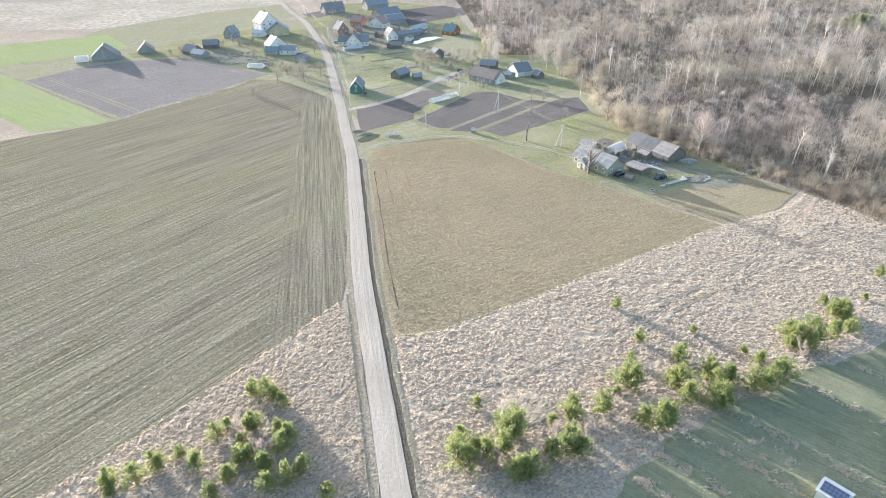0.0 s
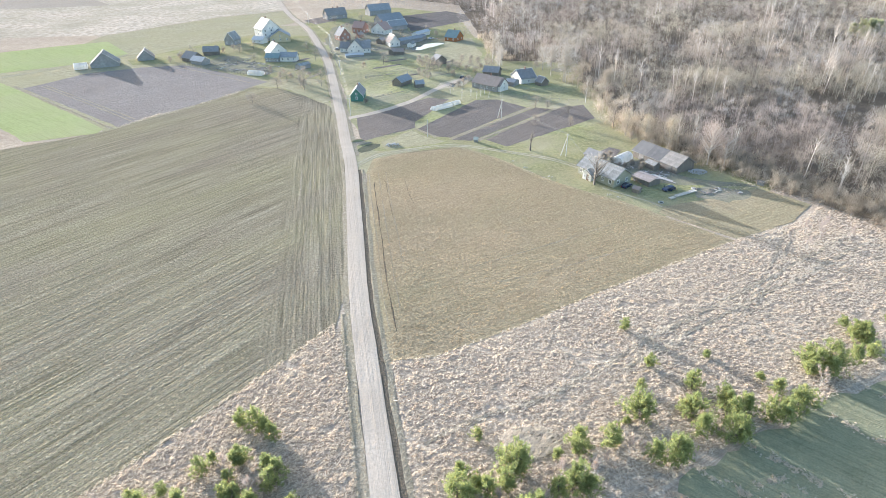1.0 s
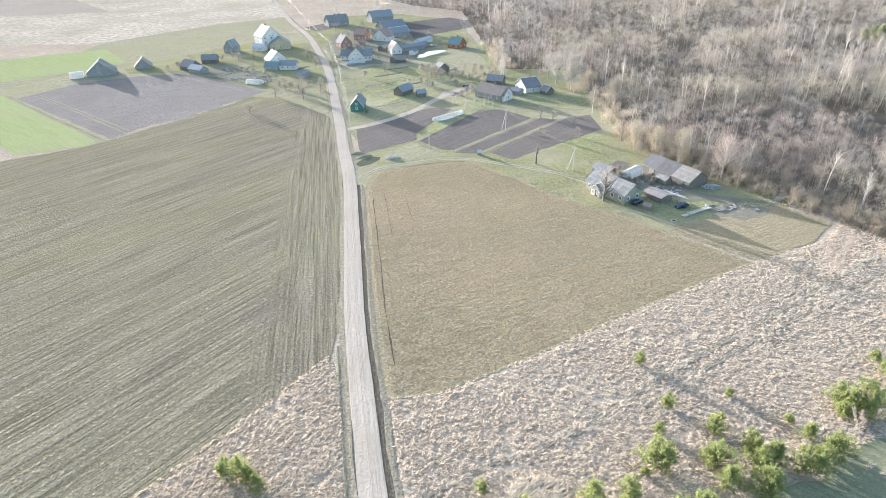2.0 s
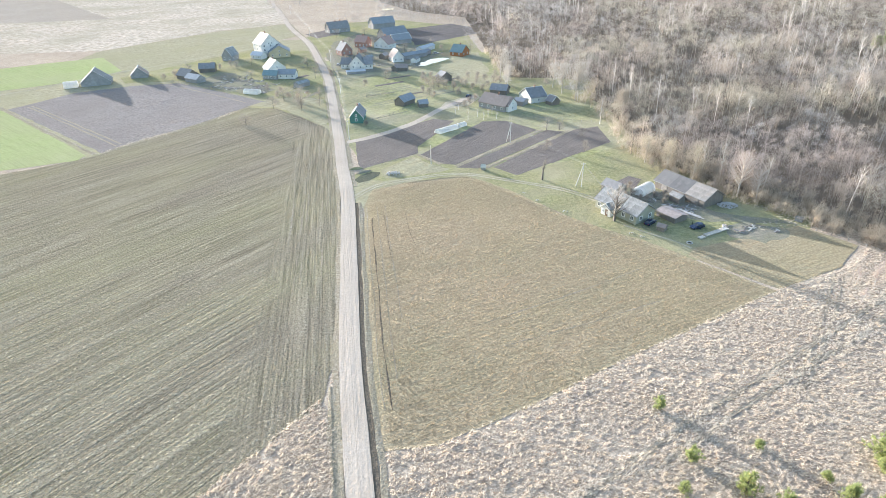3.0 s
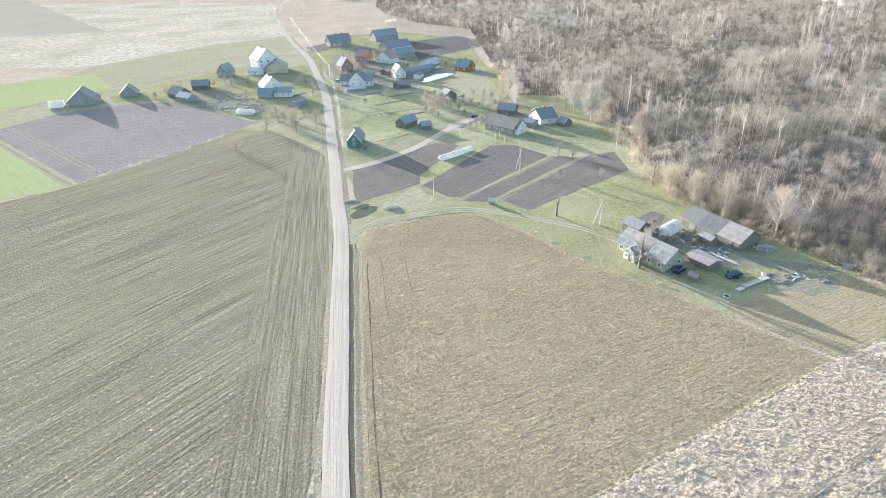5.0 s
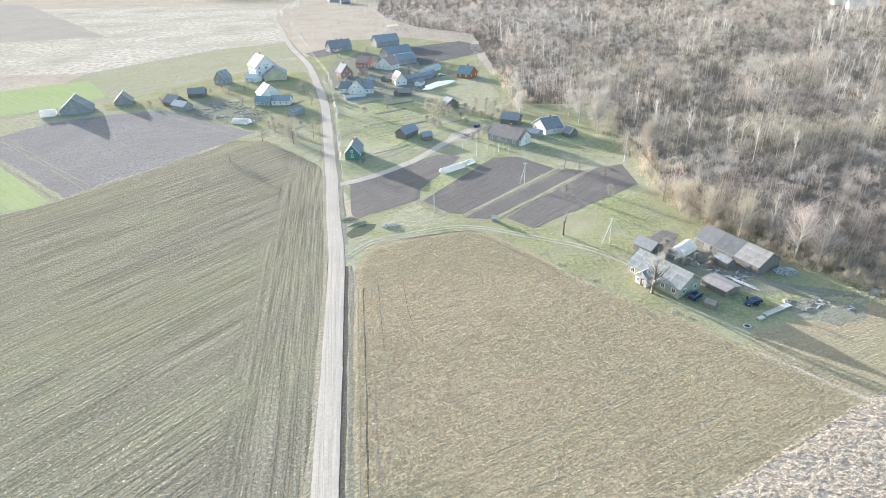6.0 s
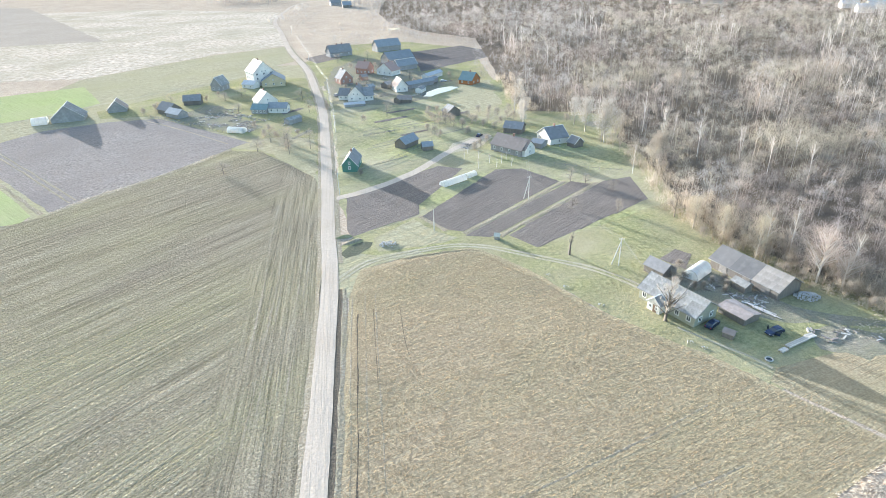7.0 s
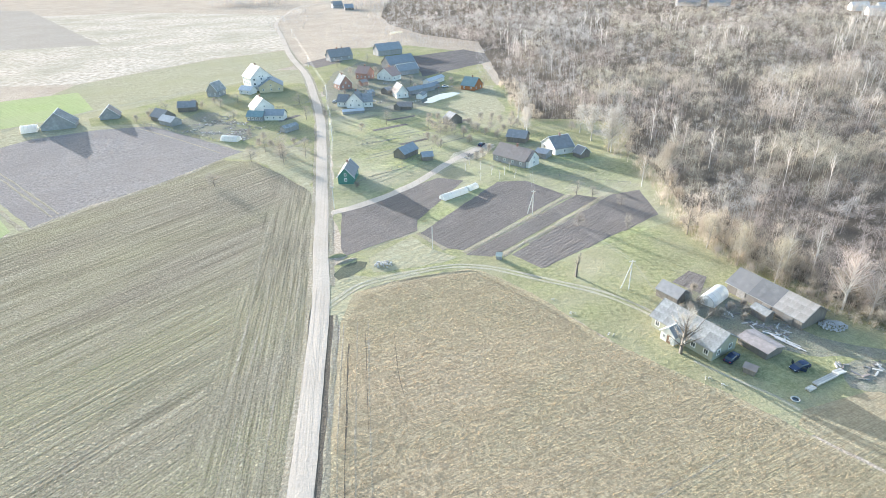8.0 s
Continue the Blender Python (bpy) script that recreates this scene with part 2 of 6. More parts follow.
def tri_mesh(name, verts, tris, material):
    """One mesh out of numpy arrays of corners and triangles."""
    me = bpy.data.meshes.new(name)
    n = len(tris)
    me.vertices.add(len(verts))
    me.vertices.foreach_set("co", np.asarray(verts, np.float32).ravel())
    me.loops.add(n * 3)
    me.loops.foreach_set("vertex_index", np.asarray(tris, np.int32).ravel())
    me.polygons.add(n)
    me.polygons.foreach_set("loop_start", np.arange(0, 3 * n, 3, dtype=np.int32))
    me.update(calc_edges=True)
    me.materials.append(material)
    return new(name, me)


def box(bm, x0, x1, y0, y1, z0, z1):
    c = [bm.verts.new(p) for p in ((x0, y0, z0), (x1, y0, z0), (x1, y1, z0), (x0, y1, z0), (x0, y0, z1), (x1, y0, z1), (x1, y1, z1), (x0, y1, z1))]
    for f in ((3, 2, 1, 0), (4, 5, 6, 7), (0, 1, 5, 4), (1, 2, 6, 5), (2, 3, 7, 6), (3, 0, 4, 7)):
        bm.faces.new([c[i] for i in f])
    return bm


def tube(bm, a, b, r0, r1, n=8):
    a, b = Vector(a), Vector(b)
    q = (b - a).to_track_quat("Z", "Y").to_matrix()
    rings = [[bm.verts.new(p + q @ Vector((math.cos(6.2832 * i / n) * r, math.sin(6.2832 * i / n) * r, 0))) for i in range(n)] for p, r in ((a, r0), (b, r1))]
    for i in range(n):
        bm.faces.new((rings[0][i], rings[0][(i + 1) % n], rings[1][(i + 1) % n], rings[1][i]))
    bm.faces.new(rings[0][::-1])
    bm.faces.new(rings[1])
    return bm


def sheet(name, outline, z, material, label, wob=0.5, step=3.0, category="field"):
    """A flat piece of ground with an uneven edge, laid on the ground sheet."""
    pts = []
    n = len(outline)
    for i in range(n):
        a, b = Vector(outline[i]), Vector(outline[(i + 1) % n])
        k = max(1, int((b - a).length / step))
        for j in range(k):
            p = a.lerp(b, j / k)
            s = Vector((noise.noise((p.x * 0.21, p.y * 0.21, z * 50)), noise.noise((p.x * 0.21 + 40, p.y * 0.21, z * 50)))) + \
                Vector((noise.noise((p.x * 0.9, p.y * 0.9, 7)), noise.noise((p.x * 0.9, p.y * 0.9, 17)))) * 0.6
            pts.append(p + s * wob)
    bm = bmesh.new()
    f = bm.faces.new([bm.verts.new((p.x, p.y, z)) for p in pts])
    if f.normal.z < 0 or f.calc_area() == 0:
        f.normal_update()
    f.normal_update()
    if f.normal.z < 0:
        f.normal_flip()
    bmesh.ops.triangulate(bm, faces=[f], ngon_method="EAR_CLIP")
    ob = part(name, bm, material, None)
    return tagged(ob, label, category, kind="structure")


def smooth_line(pts, step=4.0):
    """Evenly spread points of a smooth curve through pts."""
    out = []
    P = [Vector(p) for p in pts]
    P = [P[0] * 2 - P[1], *P, P[-1] * 2 - P[-2]]
    for i in range(1, len(P) - 2):
        k = max(2, int((P[i + 1] - P[i]).length / step))
        for j in range(k):
            t = j / k
            out.append(0.5 * ((2 * P[i]) + (P[i + 1] - P[i - 1]) * t + (2 * P[i - 1] - 5 * P[i] + 4 * P[i + 1] - P[i + 2]) * t * t
                              + (3 * P[i] - P[i - 1] - 3 * P[i + 1] + P[i + 2]) * t ** 3))
    out.append(P[-2])
    return out


def strip(name, line, profile, material, label, wob=0.15, z=0.0, category="road"):
    """A profile of (offset to the right, height) swept along a line."""
    verts, faces = [], []
    for i, p in enumerate(line):
        d = (line[min(i + 1, len(line) - 1)] - line[max(i - 1, 0)]).normalized()
        r = Vector((d.y, -d.x))
        for j, (o, h) in enumerate(profile):
            edge = wob if j in (0, len(profile) - 1) else wob * 0.4
            o2 = o + edge * (noise.noise((p.x * 0.15 + j * 9, p.y * 0.15, o)) * 1.2 + noise.noise((p.x * 0.7 + j * 9, p.y * 0.7, o)))
            verts.append((p.x + r.x * o2, p.y + r.y * o2, z + h + 0.025 * noise.noise((p.x * 0.3, p.y * 0.3, j)) * (0 < j < len(profile) - 1)))
    k = len(profile)
    for i in range(len(line) - 1):
        for j in range(k - 1):
            faces.append((i * k + j, i * k + j + 1, (i + 1) * k + j + 1, (i + 1) * k + j))
    ob = raw(name, verts, faces, material)
    return tagged(ob, label, category, kind="structure")


# ---------- ground ----------
def ground_sheet():
    xs = [-4500, -2000, -900] + list(range(-500, 701, 100)) + [1200, 2500, 4500]
    ys = [-3000, -1000, -300] + list(range(0, 1201, 100)) + [1800, 3000, 4800]
    verts = [(x, y, 0) for y in ys for x in xs]
    k = len(xs)
    faces = [(j * k + i, j * k + i + 1, (j + 1) * k + i + 1, (j + 1) * k + i) for j in range(len(ys) - 1) for i in range(k - 1)]
    return tagged(raw("ground", verts, faces, M_GRASSLAND), "rough dry grassland, straw-coloured, reaching the horizon", "ground", kind="structure")


ground_sheet()
ROAD = smooth_line([(2, -220), (-3, -60), (-9.5, 40), (-14.2, 75.8), (-18.4, 105.6), (-22.7, 137.9), (-25.1, 163), (-28.1, 194), (-30.2, 215.5), (-32.7, 233.7),
                    (-35.2, 248.5), (-39.7, 280), (-46, 320), (-52.4, 361), (-60.1, 405.4), (-72.3, 458.7), (-88.9, 525),
                    (-117.8, 612.4), (-149.5, 729.4), (-176.7, 825.7), (-188.9, 893.5), (-194.5, 972.1), (-196.8, 1075.1), (-150, 1180)])
sheet("field_1", [(-168, 246), (-142, 262), (-133.5, 270), (-126.5, 279), (-110.5, 304), (-91, 337), (-76, 334), (-62, 318), (-46.5, 298), (-34, 232), (-28.6, 170), (-25.8, 137), (-27, 125.6), (-37.2, 112.5),
                  (-53.3, 93.5), (-66.6, 78.5), (-100, 40), (-210, -60), (-330, 90), (-250, 200)], 0.05, M_FIELD_L,
      "wide arable field with thin young crop rows", 0.5)
sheet("field_10", [(62.3, 174.5), (66, 178.5), (88, 185), (101, 189.5), (110, 177), (98, 166), (77, 157.2)], 0.055, M_FIELD_R, "strip of brown mown grass beside the yard", 0.5)
sheet("flattened_grass", [(4, 90), (6, 94), (10, 95), (13, 92.5), (12, 89), (8, 87.6)], 0.06, M_STRAW, "patch of flattened pale straw", 0.8, 1.5, "grass")
sheet("field_2", [(-24.8, 213), (-23, 226), (-12, 231.5), (-3.8, 233.9), (7, 236), (13, 232.5), (19.4, 225.7), (26.3, 216.4), (33, 205), (40.5, 196.3), (53.8, 183.2), (60.5, 175.6),
                  (76.2, 156.4), (34.8, 135.5), (10.5, 121.9), (-6.2, 114), (-15.4, 113.5), (-21, 160)], 0.05, M_FIELD_R, "brown stubble field beside the gravel road", 0.4)
sheet("field_3", [(-211.3, 345.3), (-205.2, 356.2), (-194.6, 377.3), (-168.7, 391.8), (-144.0, 396.1), (-113.5, 371.8), (-85.2, 348.6), (-90.4, 340.1), (-106.3, 310.5), (-122.0, 290.3), (-132.7, 273.1)], 0.045,
      M_PLOUGH, "bare ploughed field with grey-brown soil", 0.6)
sheet("field_4", [(-330, 470), (-300, 420), (-234.1, 362.6), (-221.2, 351.1), (-173.0, 304.9), (-137.6, 271.0), (-138.0, 264.8), (-161.7, 255.7), (-183.8, 277.2), (-260, 300)], 0.05, M_WINTER,
      "bright green winter crop field", 0.6)
sheet("field_5", [(-440, 640), (-282.5, 448.0), (-255.6, 468.3), (-227.0, 483.7), (-193.5, 436.1), (-204.7, 409.8), (-245.8, 383.2), (-420, 430)], 0.05, M_WINTER, "narrow bright green crop strip", 0.6)
sheet("field_6", [(-236, 393), (-201, 443), (-150, 490), (-105, 560), (-126, 640), (-180, 600), (-242, 508), (-228, 488), (-205, 445)][:7], 0.035, M_PALEGRASS, "pale straw-green grassland strip beyond the houses", 1.0)
sheet("field_7", [(-700, 480), (-430, 500), (-242, 512), (-180, 604), (-128, 645), (-152, 735), (-182, 830), (-200, 960), (-420, 1050), (-800, 1000)], 0.04, M_FARDRY,
      "far dry grass field with pale hummocks", 2.0, 8)
sheet("field_8", [(-700, 1150), (-640, 1130), (-319.5, 706), (-404, 686), (-800, 700)], 0.07, M_FARPALE, "far grey-brown field", 2.0, 10)
sheet("field_9", [(-14.7, 590), (28, 618), (52.3, 584), (48, 560), (-6, 505)], 0.05, M_DARKSOIL, "dark ploughed strip behind the houses", 0.8)
sheet("meadow", [(120, 128), (85.2, 105.6), (63.4, 96.4), (46, 90), (33.2, 84), (22, 76), (10, 60), (-8, 30), (40, -30), (160, 10)], 0.05, M_MEADOW,
      "dark green mown meadow with pale swaths", 1.8)
sheet("lawn_4", [(-216, 336), (-150, 280), (-133, 264), (-90, 322), (-66, 308), (-46, 292), (-34, 226), (-31, 226), (-40, 300), (-56, 395), (-70, 470), (-90, 545), (-150, 540), (-216, 450), (-262, 392), (-262, 372)], 0.02, M_PALEGRASS,
      "strip of pale rough grass round the ploughed field", 0.6)
sheet("lawn_5", [(-62, 455), (-72, 470), (-96, 556), (-70, 640), (-20, 650), (36, 600), (40, 470), (10, 440)], 0.022, M_YARD, "worn grass and weeds behind the houses", 1.5)
sheet("lawn_1", [(-36.5, 279), (-41, 318), (-50, 365), (-57, 410), (-68, 452), (-30, 480), (52, 470), (52, 412), (56, 386), (80, 366), (84, 340), (90, 311), (85, 268), (27, 236), (4, 243), (-8, 261), (-27, 246)],
      0.03, M_LAWN, "yellow-green village grass between the houses", 0.8)
sheet("lawn_2", [(-34, 233), (-27, 246), (-7, 261), (20, 244), (27, 236), (84, 270), (88, 244), (102, 214), (112, 196), (104, 188), (88, 178), (63, 172), (53, 183), (40, 196), (26, 217), (16, 230), (0, 235), (-24, 228)],
      0.035, M_YARD, "short green grass of the farmyard", 0.5)
sheet("lawn_3", [(-60, 405), (-56, 372), (-45, 300), (-72, 325), (-92, 338), (-86, 352), (-146, 402), (-176, 398), (-185, 415), (-150, 470), (-120, 510), (-80, 490)], 0.03, M_YARD,
      "worn green grass round the houses", 0.8)
sheet("lawn_6", [(-46.5, 300), (-62, 319), (-76, 335), (-91, 341), (-84, 353), (-68, 356), (-56, 350), (-51, 330)], 0.034, M_PALEGRASS, "straw-green rough grass under the orchard trees", 1.5, 2)
sheet("wood_floor", [(44, 660), (45, 473), (45, 416), (48, 390), (62, 387), (77, 384), (90, 377), (92, 367), (88, 354), (81, 340), (84, 311), (79, 262), (82, 243), (97, 212), (110, 193), (122, 174), (131, 152), (180, 130), (520, 150),
                     (900, 500), (900, 1400), (-80, 1400), (-60, 900), (-44, 810), (-6, 720)], 0.06, M_LITTER, "brown leaf litter under bare woodland", 1.2, 6, "ground")
sheet("garden_1", [(-32.8, 278.6), (0, 308.3), (9.5, 304.4), (-7.1, 269.8), (-7.5, 261.5), (-27.9, 246.5), (-29.7, 251.4)], 0.055, M_SOIL, "dug garden plot with dark bare soil", 0.3, category="garden")
sheet("garden_2", [(-7, 259), (1.3, 249.2), (6.1, 247.6), (44.2, 287.4), (32.6, 302.4), (22, 302)], 0.055, M_SOIL, "dug garden plot with ridged dark soil", 0.3, category="garden")
sheet("garden_3", [(6.5, 244.6), (13.9, 243), (55.2, 283.9), (48.1, 287.1)], 0.055, M_SOIL, "narrow garden plot with ridged dark soil", 0.25, category="garden")
sheet("garden_4", [(19.7, 244), (27, 235.6), (70.3, 268.3), (71.2, 290), (59.8, 286.1)], 0.055, M_SOIL, "dug garden plot beside the wood", 0.3, category="garden")
sheet("garden_5", [(58.9, 226), (65.2, 231.5), (68.7, 228.2), (63.8, 220.1)], 0.06, M_SOIL, "small dark vegetable bed", 0.2, 1.5, category="garden")

sheet("glade", [(42, 366), (46, 392), (62, 390), (80, 385), (92, 376), (92, 367), (88, 354), (81, 341), (80, 330), (66, 330), (56, 345), (46, 352)], 0.056, M_YARD, "shaded green grass of a glade at the wood", 0.8, 3, "ground")
# flat grey-brown patch on the glade's grass
sheet("glade_patch", [(71, 362), (75, 366.5), (83, 367), (87, 361), (83, 355.5), (75, 356)], 0.066, M_DIRT, "greyish patch in the glade", 0.6, 2, "ground")
sheet("yard_dirt", [(57, 214), (61, 222), (67, 223), (72, 217), (80, 203), (84, 199), (100, 193), (101, 190.5), (84, 193), (76, 194), (69, 198), (62, 204)], 0.05, M_DIRT, "bare trodden earth between house and barn", 0.8, 2, "ground")
# earth-coloured sheet stands in for the shadow lying on this corner
sheet("yard_dirt", [(79, 184), (86, 180), (95, 183), (97, 188), (86, 192.5), (80, 190)], 0.058, M_DIRT, "bare earth strewn with scraps, laid where shadow darkens the yard", 1.6, 2, "ground")
sheet("yard_dirt", [(-131, 389), (-103, 369), (-88, 366), (-84, 374), (-104, 396), (-118, 420), (-128, 424), (-134, 404)], 0.05, M_DIRT, "bare trodden earth of a cluttered yard", 0.8, 2, "ground")
sheet("yard_dirt", [(-40, 434), (-22, 436), (-8, 446), (6, 462), (2, 474), (-14, 466), (-30, 486), (-46, 490), (-58, 484), (-60, 462), (-54, 440)], 0.05, M_DIRT, "trodden earth between the village houses", 0.8, 2, "ground")
sheet("yard_dirt", [(2, 322), (18, 330), (26, 345), (22, 352), (8, 338)], 0.045, M_TRACK, "pale trodden ground at the lane's end", 0.8, 2, "ground")

strip("road", ROAD, [(-2.2, 0.13), (-1.5, 0.158), (-1.05, 0.152), (-0.6, 0.165), (0, 0.175), (0.6, 0.165), (1.05, 0.152), (1.5, 0.158), (2.2, 0.13)], M_ROAD, "pale gravel road with wheel tracks", 0.12)
strip("verge_1", [p for p in ROAD if 126 < p.y < 640], [(-3.3, 0.058), (-2.7, 0.1), (-2.2, 0.125)], M_VERGE, "dry grass verge of the road", 0.45)
strip("ditch_1", [p for p in ROAD if -200 < p.y < 134], [(-4.4, 0.04), (-4.0, 0.17), (-3.5, 0.075), (-3.1, 0.07), (-2.7, 0.1), (-2.2, 0.125)], M_VERGE, "grown-over ditch beside the road", 0.3, category="ditch")
right_line = [p for p in ROAD if -200 < p.y < 219]
strip("ditch_2", right_line, [(2.2, 0.125), (2.5, 0.07), (3.0, 0.065), (3.3, 0.1)], M_DITCH, "shallow dark ditch beside the road", 0.16, category="ditch")
strip("verge_2", right_line, [(3.3, 0.1), (3.6, 0.125), (4.0, 0.1), (4.5, 0.06)], M_VERGE, "grassy bank between ditch and field", 0.3)
strip("verge_3", [p for p in ROAD if 226 < p.y < 640], [(2.2, 0.125), (2.9, 0.09), (3.7, 0.045)], M_VERGE, "grass verge of the road", 0.35)
strip("verge_4", smooth_line([(-132.4, 272.2), (-127.6, 281.0), (-121.7, 289.4), (-106.0, 309.5), (-90.2, 338.8)], 2.5), [(-0.8, 0.05), (0, 0.1), (0.8, 0.05)], M_VERGE, "pale rough grass edge of the ploughed field", 0.7)
for pts in ([(-204.0, 349.7), (-163.2, 312.1), (-130.6, 281.3)], [(-202.2, 350.8), (-162.2, 314.1), (-129.6, 283.8)], [(-150, 393), (-122, 371), (-94, 347)]):
    strip("field_furrow", smooth_line(pts, 3), [(-0.35, 0.05), (0, 0.12), (0.35, 0.05)], M_VERGE, "pale grassed furrow in the ploughed field", 0.25, category="furrow")
strip("verge_5", smooth_line([(-218.7, 350.9), (-175.0, 309.0), (-134.8, 271.6)], 3), [(-0.9, 0.05), (0, 0.11), (0.9, 0.05)], M_VERGE, "pale rough grass edge between the fields", 0.6)
strip("field_edge", smooth_line([(-12, 231), (-3.8, 233.4), (7, 235.3), (13, 232), (19.4, 225.4), (26.3, 216.1), (33, 204.7), (40.5, 196), (53.8, 182.9), (60.5, 175.3)], 1.2), [(-0.5, 0.055), (-0.15, 0.16), (0.1, 0.1), (0.4, 0.055)],
      M_FIELD_R, "low ragged brown ridge along the stubble field", 0.5, category="ridge")
sheet("lane_mouth", [(-30, 212), (-24.6, 211.5), (-22.8, 226), (-13, 231.4), (-6, 233.8), (-8, 237), (-20, 234), (-26, 236), (-32, 236)], 0.042, M_PALEGRASS, "worn pale grass where the farm lane meets the road", 0.6, 1.5, "ground")
LANE = smooth_line([(-29.5, 219), (-21.6, 229.7), (-9.9, 234.9), (2.5, 238.3), (13.2, 236.5), (25.9, 229.6), (37.7, 223.1), (45.5, 216), (50.5, 209.5)], 2.0)
for side in (-0.75, 0.75):
    strip("wheel_track", LANE, [(side - 0.42, 0.07), (side, 0.075), (side + 0.42, 0.07)], M_TRACK, "worn pale wheel track of the farm lane", 0.2, category="lane")
SIDE = smooth_line([(-37.5, 277), (-24.9, 285.3), (-8.5, 303), (6.2, 327.6), (19.2, 343.9), (24.7, 349.1)], 3.0)
strip("side_lane", SIDE, [(-1.8, 0.06), (0, 0.09), (1.8, 0.06)], M_ROAD, "pale gravel lane into the village", 0.3)
WEST = smooth_line([(-330, 300), (-239, 371.4), (-198.3, 424), (-154, 476), (-122, 514), (-100, 545)], 5.0)
for side in (-0.9, 0.9):
    strip("wheel_track", WEST, [(side - 0.4, 0.06), (side, 0.065), (side + 0.4, 0.06)], M_TRACK, "pale wheel track across the fields", 0.25, category="lane")


# ---------- buildings ----------
W_WHITE = plain_mat("white_render", (0.78, 0.76, 0.72), (0.66, 0.64, 0.60), 0.8, 0.85)
W_YELLOW = plain_mat("yellow_render", (0.58, 0.50, 0.33), (0.48, 0.42, 0.30), 0.8, 0.85)
W_GREEN = plain_mat("green_boards", (0.08, 0.19, 0.16), (0.12, 0.24, 0.20), 2, 0.7)
W_PALE = plain_mat("pale_green_boards", (0.40, 0.40, 0.31), (0.31, 0.31, 0.25), 1.5, 0.8)
W_WOOD = plain_mat("weathered_boards", (0.26, 0.23, 0.20), (0.17, 0.15, 0.13), 2, 0.9, stretch=(0.3, 0.3, 3))
W_BRICK = plain_mat("red_brick_wall", (0.33, 0.19, 0.15), (0.40, 0.26, 0.21), 3, 0.9)
W_LOG = plain_mat("orange_logs", (0.42, 0.19, 0.08), (0.34, 0.15, 0.07), 2, 0.8, stretch=(3, 3, 0.3))
W_GREY = plain_mat("grey_blocks", (0.38, 0.37, 0.36), (0.28, 0.27, 0.27), 1, 0.9)
R_GREY = plain_mat("fibre_cement", (0.38, 0.38, 0.372), (0.20, 0.197, 0.19), 0.9, 0.95, vary=0.17, spec=0.1)
R_DARK = plain_mat("dark_roofing", (0.22, 0.215, 0.215), (0.31, 0.30, 0.30), 0.8, 0.85, vary=0.1)
R_OLD = plain_mat("rusty_pale_sheets", (0.34, 0.315, 0.29), (0.21, 0.19, 0.172), 0.8, 0.85, vary=0.12)
R_DARK2 = plain_mat("grey_felt", (0.165, 0.16, 0.16), (0.23, 0.22, 0.215), 0.6, 0.95, spec=0.1)
R_FELT = plain_mat("worn_dark_felt", (0.13, 0.128, 0.13), (0.19, 0.185, 0.185), 0.7, 0.95, spec=0.1)
R_BLUE = plain_mat("blue_sheet_roof", (0.25, 0.265, 0.285), (0.33, 0.34, 0.355), 0.8, 0.8, vary=0.1, spec=0.15)
R_TEAL = plain_mat("teal_sheet_roof", (0.19, 0.26, 0.27), (0.26, 0.33, 0.335), 0.8, 0.75, spec=0.15)
R_RED = plain_mat("faded_red_tiles", (0.36, 0.24, 0.20), (0.44, 0.32, 0.28), 1.2, 0.85)
R_BROWN = plain_mat("brown_roofing", (0.27, 0.215, 0.19), (0.34, 0.29, 0.26), 0.8, 0.9, vary=0.1)
R_PINK = plain_mat("pinkish_sheets", (0.40, 0.345, 0.32), (0.29, 0.245, 0.225), 1.0, 0.9, vary=0.1)
R_LIGHT = plain_mat("light_sheet_roof", (0.55, 0.56, 0.57), (0.45, 0.46, 0.48), 1, 0.5, vary=0.1)
R_CREAM = plain_mat("pale_roof_sheets", (0.60, 0.58, 0.50), (0.50, 0.48, 0.42), 1, 0.7)
M_FRAME = plain_mat("white_frame", (0.80, 0.80, 0.78), (0.70, 0.70, 0.68), 3, 0.5)
M_TRIM = plain_mat("white_trim", (0.78, 0.77, 0.74), (0.62, 0.61, 0.58), 2, 0.7)
M_PANE = plain_mat("window_glass", (0.035, 0.045, 0.055), (0.05, 0.06, 0.07), 1, 0.08, spec=0.9, bump=0.0)
M_DOOR = plain_mat("brown_door", (0.16, 0.10, 0.065), (0.22, 0.15, 0.10), 2, 0.7)
M_CHIM = plain_mat("chimney_brick", (0.36, 0.22, 0.17), (0.28, 0.18, 0.14), 4, 0.9)


def place(thing, A, B, depth):
    """Sets a thing's origin at the middle of its footprint: x runs from A to B, y away from that side."""
    A, B = Vector((*A, 0)), Vector((*B, 0))
    d = (B - A).normalized()
    n = Vector((-d.y, d.x, 0))
    c = (A + B) / 2 + n * depth / 2
    thing.matrix_basis = Matrix.Translation(c) @ Matrix.Rotation(math.atan2(d.y, d.x), 4, "Z")
    return (B - A).length


